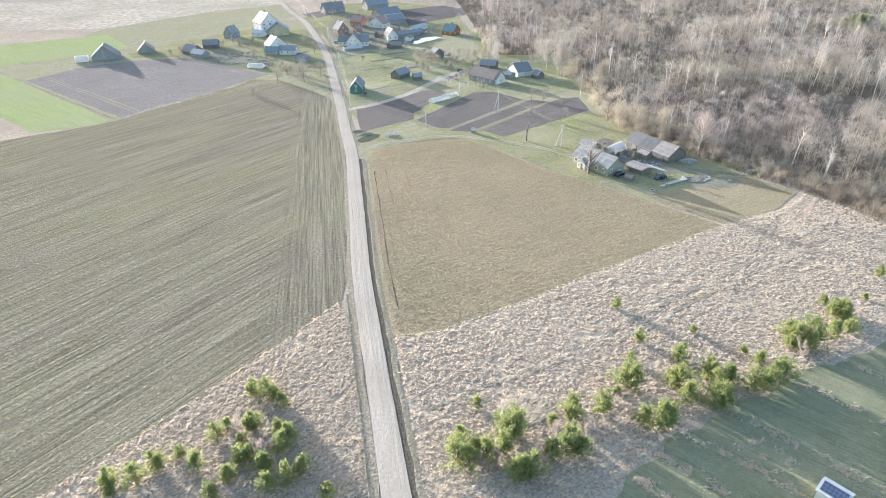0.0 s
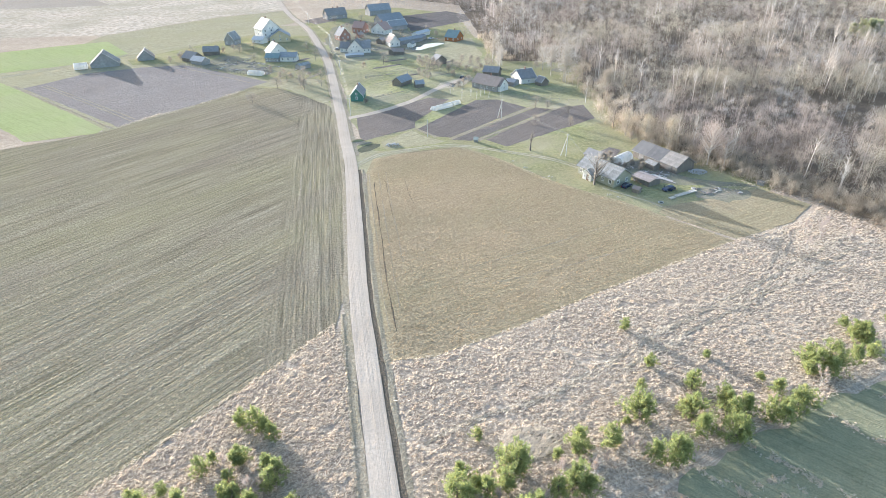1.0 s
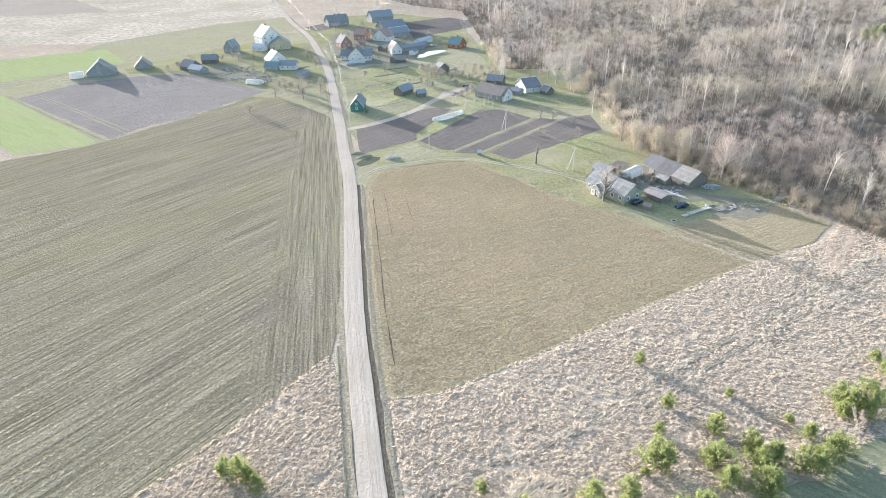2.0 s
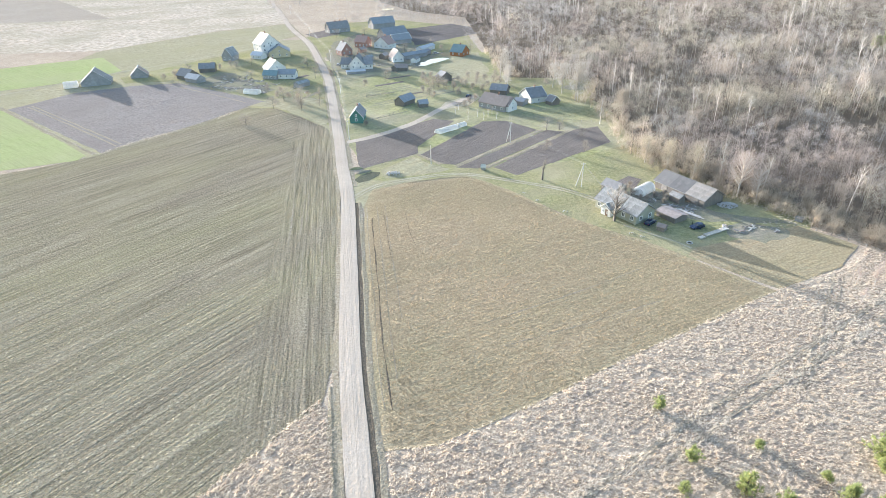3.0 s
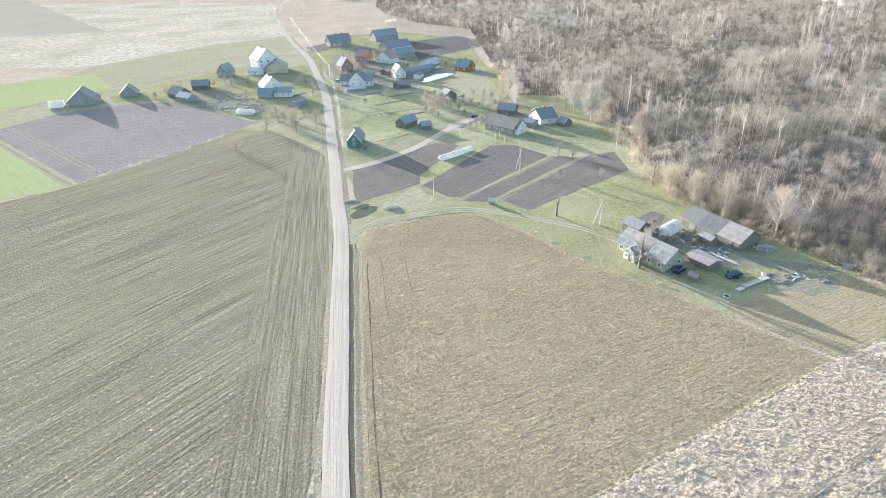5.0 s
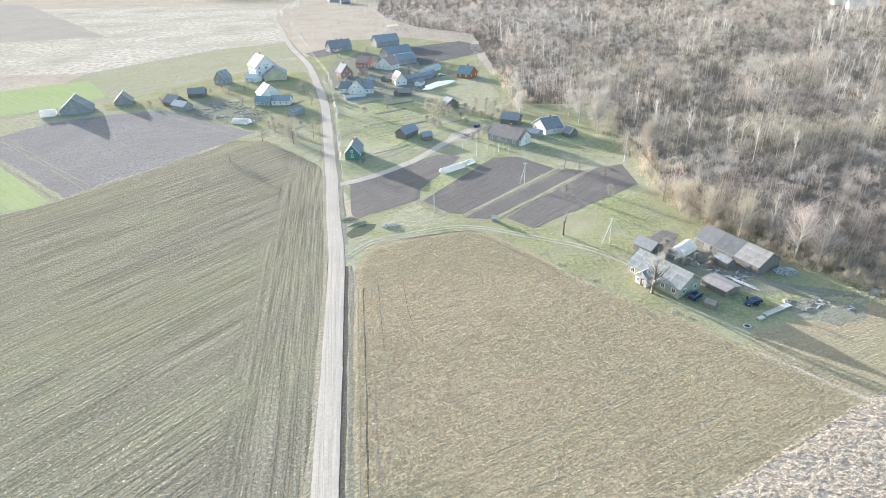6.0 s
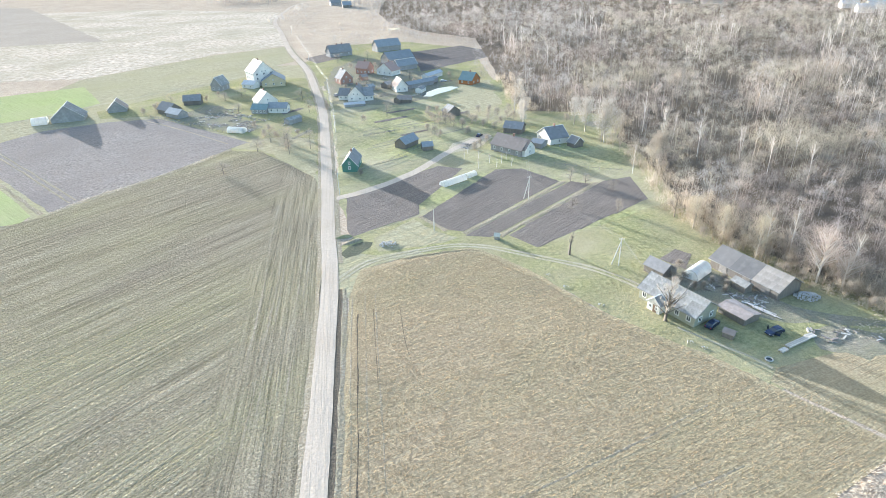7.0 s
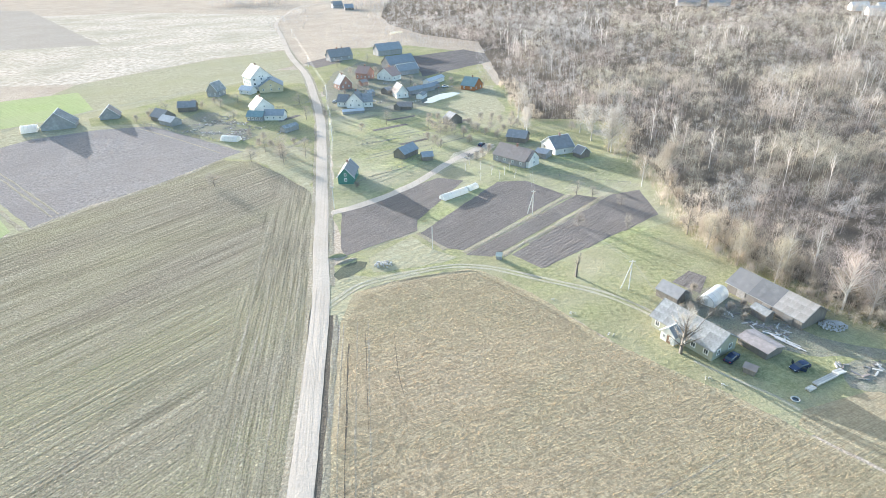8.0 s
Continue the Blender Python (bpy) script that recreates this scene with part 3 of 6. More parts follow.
def add_window(thing, pos, facing, w=1.0, h=1.3):
    """A window on a wall: pos is its middle, facing the wall's outward angle in degrees."""
    m = Matrix.Translation(pos) @ Matrix.Rotation(radians(facing), 4, "Z")
    bm = bmesh.new()
    t = 0.17
    for x0, x1, z0, z1 in ((-w / 2, w / 2, h / 2 - t, h / 2), (-w / 2, w / 2, -h / 2, -h / 2 + t), (-w / 2, -w / 2 + t, -h / 2 + t, h / 2 - t),
                           (w / 2 - t, w / 2, -h / 2 + t, h / 2 - t), (-0.04, 0.04, -h / 2 + t, h / 2 - t)):
        box(bm, x0, x1, -0.07, 0.02, z0, z1)
    f = part("window", bm, M_FRAME, thing)
    f.matrix_basis = m
    part("pane", box(bmesh.new(), -w / 2 + t, w / 2 - t, -0.015, 0.01, -h / 2 + t, h / 2 - t), M_PANE, f)


def gabled(thing, L, W, wall_h, ridge_h, wall, roof, along=True, over=0.4, trim=None, roof_name="roof", shift=0.0):
    """Walls and a pitched roof about the thing's origin; the ridge runs along x, or along y."""
    l, w = (L / 2, W / 2) if along else (W / 2, L / 2)

    def q(u, v, z):
        return (u + shift, v, z) if along else (v + shift, u, z)
    bm = bmesh.new()
    c = {}
    for u in (-l, l):
        for k, (v, z) in enumerate(((-w, 0), (w, 0), (w, wall_h), (0, ridge_h), (-w, wall_h))):
            c[u, k] = bm.verts.new(q(u, v, z))
    for u in (-l, l):
        bm.faces.new([c[u, k] for k in range(5)])
    for k in range(5):
        bm.faces.new((c[-l, k], c[l, k], c[l, (k + 1) % 5], c[-l, (k + 1) % 5]))
    bmesh.ops.recalc_face_normals(bm, faces=bm.faces)
    part("wall", bm, wall, thing)
    slope = (ridge_h - wall_h) / w
    for s in (-1, 1):
        bm = bmesh.new()
        lo, hi = wall_h - slope * over, ridge_h
        ring = []
        for u in (-l - over, l + over):
            ring.append([bm.verts.new(q(u, s * (w + over), lo + 0.04)), bm.verts.new(q(u, 0, hi + 0.04)), bm.verts.new(q(u, 0, hi + 0.2)),
                         bm.verts.new(q(u, s * (w + over), lo + 0.18))])
        for k in range(4):
            bm.faces.new((ring[0][k], ring[1][k], ring[1][(k + 1) % 4], ring[0][(k + 1) % 4]))
        bm.faces.new(ring[0])
        bm.faces.new(ring[1][::-1])
        bmesh.ops.recalc_face_normals(bm, faces=bm.faces)
        part(roof_name, bm, roof, thing)
    if trim:
        bm = bmesh.new()
        tube(bm, q(-l - over, 0, ridge_h + 0.22), q(l + over, 0, ridge_h + 0.22), 0.14, 0.14, 6)
        part("ridge_cap", bm, trim, thing)
        for u in (-l - over, l + over):
            for s in (-1, 1):
                bm = bmesh.new()
                tube(bm, q(u, s * (w + over), wall_h - slope * over + 0.12), q(u, 0, ridge_h + 0.16), 0.12, 0.12, 5)
                part("bargeboard", bm, trim, thing)


def house(name, A, B, depth, wall_h, ridge_h, wall, roof, label, along=True, front=0, gable=0, chimney=0, trim=None, category="house", door=False, win=(1.0, 1.3), over=0.4, upper=0):
    thing = new(name)
    L = place(thing, A, B, depth)
    tagged(thing, label, category)
    W = depth
    gabled(thing, L, W, wall_h, ridge_h, wall, roof, along, over, trim)
    zc = min(1.75, wall_h * 0.55)
    for i in range(front):
        add_window(thing, (-L / 2 + L * (i + 0.5) / front, -W / 2, zc), 0, *win)
    for i in range(gable):
        y = -W / 2 + W * (i + 0.5) / gable
        add_window(thing, (L / 2, y, zc), 90, *win)
        add_window(thing, (-L / 2, y, zc), -90, *win)
    for i in range(upper):
        if along:
            add_window(thing, (L / 2, (i - (upper - 1) / 2) * 2.2, wall_h + 0.6), 90, 0.9, 1.1)
        else:
            add_window(thing, ((i - (upper - 1) / 2) * 2.2, -W / 2, wall_h + 0.6), 0, 0.9, 1.1)
    if door:
        bm = box(bmesh.new(), L * 0.12 - 0.5, L * 0.12 + 0.5, -W / 2 - 0.06, -W / 2 + 0.02, 0.05, 2.05)
        part("door", bm, M_DOOR, thing)
    for i in range(chimney):
        u = (i + 1) / (chimney + 1) - 0.5
        p = (L * u * 0.7 + 0.6, 0) if along else (0, W * u * 0.7 + 0.6)
        bm = box(bmesh.new(), p[0] - 0.35, p[0] + 0.35, p[1] - 0.3, p[1] + 0.3, ridge_h - 0.7, ridge_h + 1.1)
        box(bm, p[0] - 0.42, p[0] + 0.42, p[1] - 0.37, p[1] + 0.37, ridge_h + 1.1, ridge_h + 1.22)
        part("chimney", bm, M_CHIM, thing)
    return thing


farmhouse = house("farmhouse", (46.8, 207.1), (54.8, 193.6), 8, 2.9, 5.6, W_PALE, R_GREY, "pale green farmhouse with worn grey corrugated roof", True, 5, 2, 0, R_GREY, over=0.5, win=(1.25, 1.45))
house("shed", (52.4, 220), (55.6, 214.9), 4.6, 2.1, 3.7, W_WOOD, R_DARK, "small weathered board shed with dark roof", over=0.3, category="shed")
barn = house("barn", (70.6, 221), (79.3, 203.4), 8.6, 2.6, 5.2, W_WOOD, R_GREY, "long board barn with patched grey roofing", over=0.5, category="barn")
house("woodshed", (63.2, 199.6), (66.2, 193.4), 5, 1.7, 2.3, W_WOOD, R_PINK, "low shed with pinkish-grey roof sheets", over=0.3, category="shed")
house("barn_porch", (71.3, 210.4), (72.9, 206.7), 2.6, 2.0, 2.7, W_WOOD, R_GREY, "little board porch shed before the barn", over=0.3, category="shed")
house("house", (-37.3, 304.8), (-31.6, 304.4), 11, 3.0, 6.2, W_GREEN, R_DARK, "dark green wooden house with white trim", False, 1, 2, 1, M_TRIM, upper=1)
house("shed", (-13.3, 330.9), (-7.8, 338.6), 5.7, 2.4, 4.6, W_WOOD, R_BLUE, "old shed with blue-grey roof on the grass", category="shed")
house("shed", (-5.8, 328), (-1.4, 329), 3.8, 1.9, 3.4, W_WOOD, R_BLUE, "tiny dark shed on the grass", category="shed", over=0.25)
house("farmhouse", (23.1, 327.1), (34.2, 315.8), 9.5, 2.8, 6.4, W_GREY, R_BROWN, "long farmhouse with wide brown roof", True, 4, 2, 1)
house("house_wing", (35.8, 315.7), (40.8, 320.6), 6, 3.0, 6.2, W_WHITE, R_BROWN, "white gable wing of the farmhouse", False, 1, 0, 0, None, "house", upper=1)
house("shed", (31.6, 351.8), (39.4, 348.1), 6.5, 2.5, 4.8, W_WOOD, R_DARK, "outbuilding with dark grey roof", category="shed")
house("house", (45.3, 341), (49.3, 330.5), 9, 2.8, 6.4, W_WHITE, R_DARK, "white gabled house with dark roof at the wood", False, 2, 1, 1, M_TRIM, upper=1)
house("shed", (40.5, 329), (44.5, 326), 6, 2.2, 3.2, W_GREY, R_BLUE, "low grey-blue annexe beside the white house", category="shed")
house("shed", (58.6, 325.5), (63.0, 328), 4.5, 2.0, 4.2, W_WOOD, R_DARK, "dark steep-roofed board shed", False, trim=M_TRIM, category="shed")
house("house", (-47.9, 422.2), (-38.7, 421.1), 9, 3.6, 8.4, W_WHITE, R_DARK, "white rendered house with steep gable", False, 2, 2, 1, upper=2)
house("house_wing", (-38.6, 423), (-33.6, 424), 9, 3.0, 6.6, W_WHITE, R_DARK, "white side wing of the gabled house", True, 2, 1)
house("house_wing", (-53.8, 427), (-48, 425.5), 7, 2.8, 6.0, W_WHITE, R_DARK, "dark-roofed side wing of the white house", True, 2)
house("house", (-51.3, 503.8), (-43.2, 498.9), 8, 4.2, 8.0, W_BRICK, R_RED, "red brick house with red roof", True, 3, 2, 1)
house("house", (-36.7, 500), (-26, 492), 9, 3.4, 8.0, W_WHITE, R_RED, "white house with faded red roof", False, 3, 2, 1)
house("barn", (-42.3, 594.4), (-23.4, 605.5), 10, 4.2, 9.0, W_GREY, R_BLUE, "large barn with blue sheet roof", category="barn")
house("barn", (-29.8, 532), (-11.8, 545), 11, 4.0, 8.6, W_GREY, R_BLUE, "wide barn with blue-grey roof", category="barn")
house("barn", (-22, 510), (-9, 519), 8, 3.2, 6.8, W_GREY, R_BLUE, "lower barn with pale-edged blue roof", trim=M_TRIM, category="barn")
house("house", (-57.6, 469.5), (-50.5, 474), 8, 3.4, 8.2, W_BRICK, R_DARK, "brown brick house with dark gable roof", False, 2, 2, 1, M_TRIM, upper=1)
house("house", (-78.3, 574), (-62, 584), 9, 3.4, 8.6, W_GREY, R_DARK, "dark old house behind the village", True, 3, 1, 2)
house("house", (-21.2, 442), (-14.4, 444.4), 10, 3.0, 7.2, W_WHITE, R_BROWN, "white house with brown roof and white verge", False, 2, 1, 0, M_TRIM)
house("shed", (-14, 450), (1.5, 462), 5, 2.6, 4.0, W_GREY, R_BLUE, "row of low grey sheds", category="shed")
house("shed", (-1.9, 475.5), (8, 490), 5, 2.6, 3.8, W_WHITE, R_LIGHT, "long low shed with pale roof", category="shed")
house("cabin", (-19.8, 415.2), (-12.1, 414.3), 5, 2.0, 3.8, W_WOOD, R_BROWN, "low brown timber cabin", category="shed")
house("house", (17.4, 462), (25, 456.5), 10, 2.8, 7.0, W_LOG, R_TEAL, "orange log house with teal roof", True, 2, 2, 1)
house("shed", (7.1, 381.7), (13.7, 385.1), 6, 2.6, 5.2, W_WOOD, R_DARK, "dark leaning shed among bushes", False, category="shed")
# R_CREAM on this roof puts the low sun's brightness into its colour
tall_house = house("house", (-112.5, 471), (-101, 479), 14, 8.2, 14.6, W_WHITE, R_CREAM, "tall white house with three storeys and pale roof", False, 3, 3, 1, upper=2)
for z in (4.6, 7.2):
    for u in (-4.6, 0.0, 4.6):
        add_window(tall_house, (u, -7, z), 0, 1.3, 1.5)
        add_window(tall_house, (-7.005, u, z), -90, 1.3, 1.5)
house("barn", (-107, 467.5), (-93, 470.5), 14, 3.6, 7.8, W_YELLOW, R_BLUE, "wide pale yellow barn with shallow gable", False, 3, 2, upper=1, category="barn")
house("garage", (-119.6, 467.5), (-111.5, 463.5), 6, 2.5, 4.4, W_WHITE, R_LIGHT, "small white garage beside the tall house", True, 2, category="garage")
# pale roof colour again holds the sunlight on the slopes
house("house", (-95.5, 411.5), (-86.3, 417.5), 9, 3.6, 8.4, W_WHITE, R_CREAM, "white gabled house with roof coloured pale as if sunlit", False, 2, 2, 1, upper=1)
house("garden_house", (-97, 401), (-88.6, 399), 6, 2.5, 4.6, W_GREY, R_TEAL, "low greenish glazed shed before the house", True, 4, category="shed")
house("annexe", (-88, 401), (-78, 400), 6, 2.8, 5.0, W_WHITE, R_BLUE, "white annexe with blue-grey roof", True, 3, 1, category="house")
house("house", (-137, 461), (-130, 459), 9, 3.6, 8.2, W_GREY, R_GREY, "unfinished grey block house", False, 2, 2, 0, M_TRIM)
house("shed", (-149.5, 408.5), (-141, 402), 8, 2.4, 5.6, W_WOOD, R_DARK, "grey wooden shed at the field edge", category="shed")
house("shed", (-141.5, 399.5), (-133, 393.5), 6, 2.4, 4.4, W_GREY, R_LIGHT, "shed with pale blue-grey roof", category="shed")
house("shed", (-141, 424), (-131.7, 425), 6, 2.6, 5.2, W_WOOD, R_DARK, "dark shed among the yards", category="shed")
# both old barns take lighter walls and roofs to imitate haze
house("barn", (-197.5, 392), (-183, 397), 11, 2.2, 8.4, W_GREY, R_GREY, "old barn with steep dark roof in the field", False, trim=M_TRIM, category="barn")
house("barn", (-177.5, 411), (-168.5, 413.9), 8, 1.8, 6.2, W_GREY, R_BROWN, "small old barn with sagging roof", False, trim=M_TRIM, category="barn")


# small buildings and plots between the village houses
house("shed", (-48.4, 408.6), (-37.2, 410.9), 5, 1.3, 1.9, W_GREY, R_LIGHT, "low grey lean-to roof before the white house", category="shed", over=0.25)
house("shed", (-72.0, 375.9), (-66.7, 382.3), 4, 2.2, 3.2, W_GREY, R_GREY, "grey garden shed beside the annexe", category="shed", over=0.25)
house("shed", (-44.8, 479.3), (-41.1, 482.3), 4, 2.3, 3.6, W_BRICK, R_BROWN, "tiny brown shed behind the brick house", category="shed", over=0.25)
house("shed", (-38.2, 448.3), (-34.4, 450.8), 5, 2.3, 3.4, W_GREY, R_GREY, "small grey shed among the yards", category="shed", over=0.25)
house("shed", (-27.1, 452.9), (-23.9, 457.1), 5, 2.4, 3.8, W_WOOD, R_DARK, "small dark shed in the village yard", category="shed", over=0.25)
house("shed", (-6.1, 438.6), (-3.4, 445.5), 4, 2.2, 3.2, W_WHITE, R_GREY, "small pale shed beside the pond", category="shed", over=0.25)
house("shed", (-18.5, 413.7), (-15.9, 417.1), 4, 2.2, 3.3, W_WOOD, R_BROWN, "brown board hut near the pond", category="shed", over=0.25)
house("shed", (0.1, 465.1), (4.5, 471.1), 5, 2.4, 3.2, W_GREY, R_BLUE, "grey lean-to at the long shed", category="shed", over=0.25)
sheet("garden_6", [(-98.6, 571.7), (-81.7, 598.0), (-68.9, 572.1), (-85.1, 548.2)], 0.055, M_SOIL, "brown dug plot beside the road", 0.5, category="garden")
# grey-brown sheet, a little darker than the lawn under it
sheet("yard_dirt", [(-56.5, 419.3), (-20.5, 409.0), (-2.3, 425.8), (8.4, 460.8), (-5.5, 507.0), (-26.7, 553.3), (-53.7, 569.7), (-69.6, 526.3), (-69.0, 470.8)], 0.047, M_DIRT, "grey-brown ground between the village yards", 3.0, 4, "ground")
sheet("rough_patch", [(9.9, 415.3), (20.7, 459.2), (38.1, 473.4), (37.7, 408.4), (28.3, 379.3), (11.5, 385.2)], 0.046, M_PALEGRASS, "rough straw-coloured slope beside the pond", 2.0, 3, "grass")

# ---------- plants ----------
M_BARK = plain_mat("grey_bark", (0.22, 0.19, 0.16), (0.14, 0.12, 0.10), 3, 0.95, stretch=(0.3, 0.3, 2))
M_BIRCH = plain_mat("birch_bark", (0.72, 0.68, 0.62), (0.52, 0.48, 0.43), 2, 0.8, stretch=(1, 1, 0.4))
T_BROWN = plant_mat("brown_twigs", (0.372, 0.323, 0.277), (0.505, 0.443, 0.382), (0.44, 0.382, 0.325), True, 0.5)
T_GREY = plant_mat("grey_twigs", (0.32, 0.30, 0.285), (0.42, 0.397, 0.38), (0.365, 0.342, 0.32), True, 0.5)
T_TAN = plant_mat("tan_scrub_twigs", (0.47, 0.402, 0.318), (0.64, 0.56, 0.455), (0.545, 0.47, 0.375), True, 0.5)
T_PINK = plant_mat("reddish_twigs", (0.385, 0.33, 0.30), (0.515, 0.445, 0.405), (0.45, 0.387, 0.345), True, 0.5)
T_OLIVE = plant_mat("olive_twigs", (0.405, 0.368, 0.30), (0.53, 0.483, 0.40), (0.46, 0.417, 0.338), True, 0.5)
T_FARPINE = plant_mat("far_pine_needles", (0.34, 0.36, 0.22), (0.50, 0.52, 0.33), (0.42, 0.43, 0.27), False, 0.5)
T_BIRCH = plant_mat("birch_wood", (0.70, 0.64, 0.58), (0.85, 0.80, 0.75), (0.75, 0.69, 0.62))
T_BIRCHTWIG = plant_mat("birch_twigs", (0.50, 0.43, 0.37), (0.70, 0.62, 0.55), (0.60, 0.53, 0.46), False, 0.3)
M_PALEBARK = plain_mat("pale_bark", (0.48, 0.44, 0.38), (0.34, 0.31, 0.26), 3, 0.9, stretch=(0.3, 0.3, 2))
T_RUST = plant_mat("rust_twigs", (0.44, 0.362, 0.32), (0.60, 0.515, 0.46), (0.52, 0.437, 0.385), False, 0.4)
T_OLV = plant_mat("pale_olive_twigs", (0.37, 0.33, 0.25), (0.53, 0.475, 0.365), (0.45, 0.40, 0.305), False, 0.4)
T_TWIG = plant_mat("fruit_twigs", (0.29, 0.25, 0.21), (0.46, 0.41, 0.35), (0.38, 0.335, 0.28), False, 0.25)
T_NEEDLE = plant_mat("pine_needles", (0.21, 0.25, 0.105), (0.51, 0.535, 0.24), (0.375, 0.41, 0.175), False, 0.5)
T_STUBBLE = plant_mat("stubble_blades", (0.42, 0.33, 0.22), (0.63, 0.51, 0.36), (0.52, 0.42, 0.28), True, 0.45)
T_STRAW = plant_mat("straw_grass", (0.60, 0.51, 0.41), (0.96, 0.86, 0.73), (0.80, 0.70, 0.575), False, 0.5)
T_PALESTRAW = plant_mat("pale_straw", (0.64, 0.565, 0.47), (0.94, 0.86, 0.745), (0.82, 0.735, 0.62), False, 0.5)


def spars(bits, sides=3):
    """Tapered sticks: bits of (start, end, start radius, end radius), as numpy corners and triangles."""
    V, T, k = [], [], 0
    for a, b, r0, r1 in bits:
        a, b = np.asarray(a, float), np.asarray(b, float)
        d = b - a
        d = d / (np.linalg.norm(d) + 1e-9)
        s = np.cross(d, (0.31, 0.77, 0.55))
        s /= np.linalg.norm(s)
        u = np.cross(d, s)
        for p, r in ((a, r0), (b, r1)):
            for i in range(sides):
                g = 6.2832 * i / sides
                V.append(p + (s * math.cos(g) + u * math.sin(g)) * r)
        for i in range(sides):
            j = (i + 1) % sides
            T += [(k + i, k + j, k + sides + j), (k + i, k + sides + j, k + sides + i)]
        k += 2 * sides
    return np.array(V), np.array(T)


def slivers(starts, dirs, lengths, widths, rng, outward=None):
    """One thin triangle per twig or blade, turned at random or facing outward."""
    side = np.cross(dirs, rng.normal(size=dirs.shape) if outward is None else outward + rng.normal(size=dirs.shape) * 0.35)
    side /= np.linalg.norm(side, axis=1, keepdims=True) + 1e-9
    V = np.stack([starts - side * widths[:, None] / 2, starts + side * widths[:, None] / 2, starts + dirs * lengths[:, None]], 1).reshape(-1, 3)
    return V, np.arange(len(V)).reshape(-1, 3)


def bare_tree(rng, h, spread, limbs, twigs, r=0.16, first=0.35, twig=(0.8, 1.9), width=0.08, lean=0.04, upright=0.75):
    """A leafless tree: bits for trunk and limbs, and slivers for the twigs. Returns (V, T) of each."""
    top = np.array([rng.normal() * lean * h, rng.normal() * lean * h, h])
    mid = top * 0.5 + np.array([rng.normal(), rng.normal(), 0]) * lean * h * 0.4
    mid[2] = h * 0.5
    bits = [((0, 0, -0.1), mid, r, r * 0.65), (mid, top, r * 0.65, r * 0.12)]
    S, D = [], []
    for i in range(limbs):
        u = first + (0.97 - first) * (i + rng.random()) / limbs
        p = mid * (u / 0.5) if u < 0.5 else mid + (top - mid) * (u - 0.5) / 0.5
        a = rng.random() * 6.283
        reach = spread * (0.45 + 0.75 * rng.random()) * (1.15 - u) / (1.15 - first)
        rise = reach * (upright + 0.9 * rng.random()) + 0.4
        e = p + np.array([math.cos(a) * reach, math.sin(a) * reach, rise])
        bits.append((p, e, r * 0.42 * (1.1 - u), 0.02))
        n = max(2, int(twigs / limbs))
        f = 0.25 + 0.75 * rng.random(n) ** 0.7
        S.append(p + (e - p) * f[:, None])
        dd = (e - p) / np.linalg.norm(e - p) * 0.7 + rng.normal(size=(n, 3)) * 0.55 + np.array([0, 0, 0.35])
        D.append(dd / np.linalg.norm(dd, axis=1, keepdims=True))
    S, D = np.concatenate(S), np.concatenate(D)
    tw = slivers(S, D, rng.uniform(*twig, len(S)), width * rng.uniform(0.6, 1.4, len(S)), rng)
    return spars(bits), tw


def crown_parts(rng, h, spread, limbs, twigs, r=0.08, twig=(0.7, 1.5), width=0.06, base=0.3, rise=(0.6, 1.4)):
    """A bare stem with limbs, and a rounded crown of fine twigs: corners and triangles of each."""
    top = np.array([rng.normal() * 0.03 * h, rng.normal() * 0.03 * h, h * 0.94])
    bits = [((0, 0, -0.1), top, r, 0.03)]
    mid_z, rz = h * (0.5 + base / 2), h * (1 - base) / 2
    ends = []
    for i in range(limbs):
        u = base * 0.8 + (0.85 - base * 0.8) * (i + rng.random()) / limbs
        a = rng.random() * 6.283
        q = rng.uniform(0.35, 0.95)
        z = min(h * 0.97, h * u + spread * q * rng.uniform(*rise))
        k = math.sqrt(max(0.08, 1 - ((z - mid_z) / rz) ** 2)) if abs(z - mid_z) < rz else 0.25
        e = np.array([math.cos(a) * spread * q * k, math.sin(a) * spread * q * k, z])
        bits.append((top * u, e, r * 0.35, 0.015))
        ends.append((top * u, e))
    n = twigs
    pick = rng.integers(len(ends), size=n)
    P0, P1 = np.array([e[0] for e in ends])[pick], np.array([e[1] for e in ends])[pick]
    S = P0 + (P1 - P0) * rng.uniform(0.45, 1.05, n)[:, None] + rng.normal(size=(n, 3)) * spread * 0.16
    out = S - np.array([0, 0, mid_z - rz * 0.6])
    D = out / np.linalg.norm(out, axis=1, keepdims=True) * 0.75 + rng.normal(size=(n, 3)) * 0.65
    D /= np.linalg.norm(D, axis=1, keepdims=True)
    tv, tt = slivers(S, D, rng.uniform(*twig, n), width * rng.uniform(0.6, 1.5, n), rng)
    return spars(bits), (tv, tt)


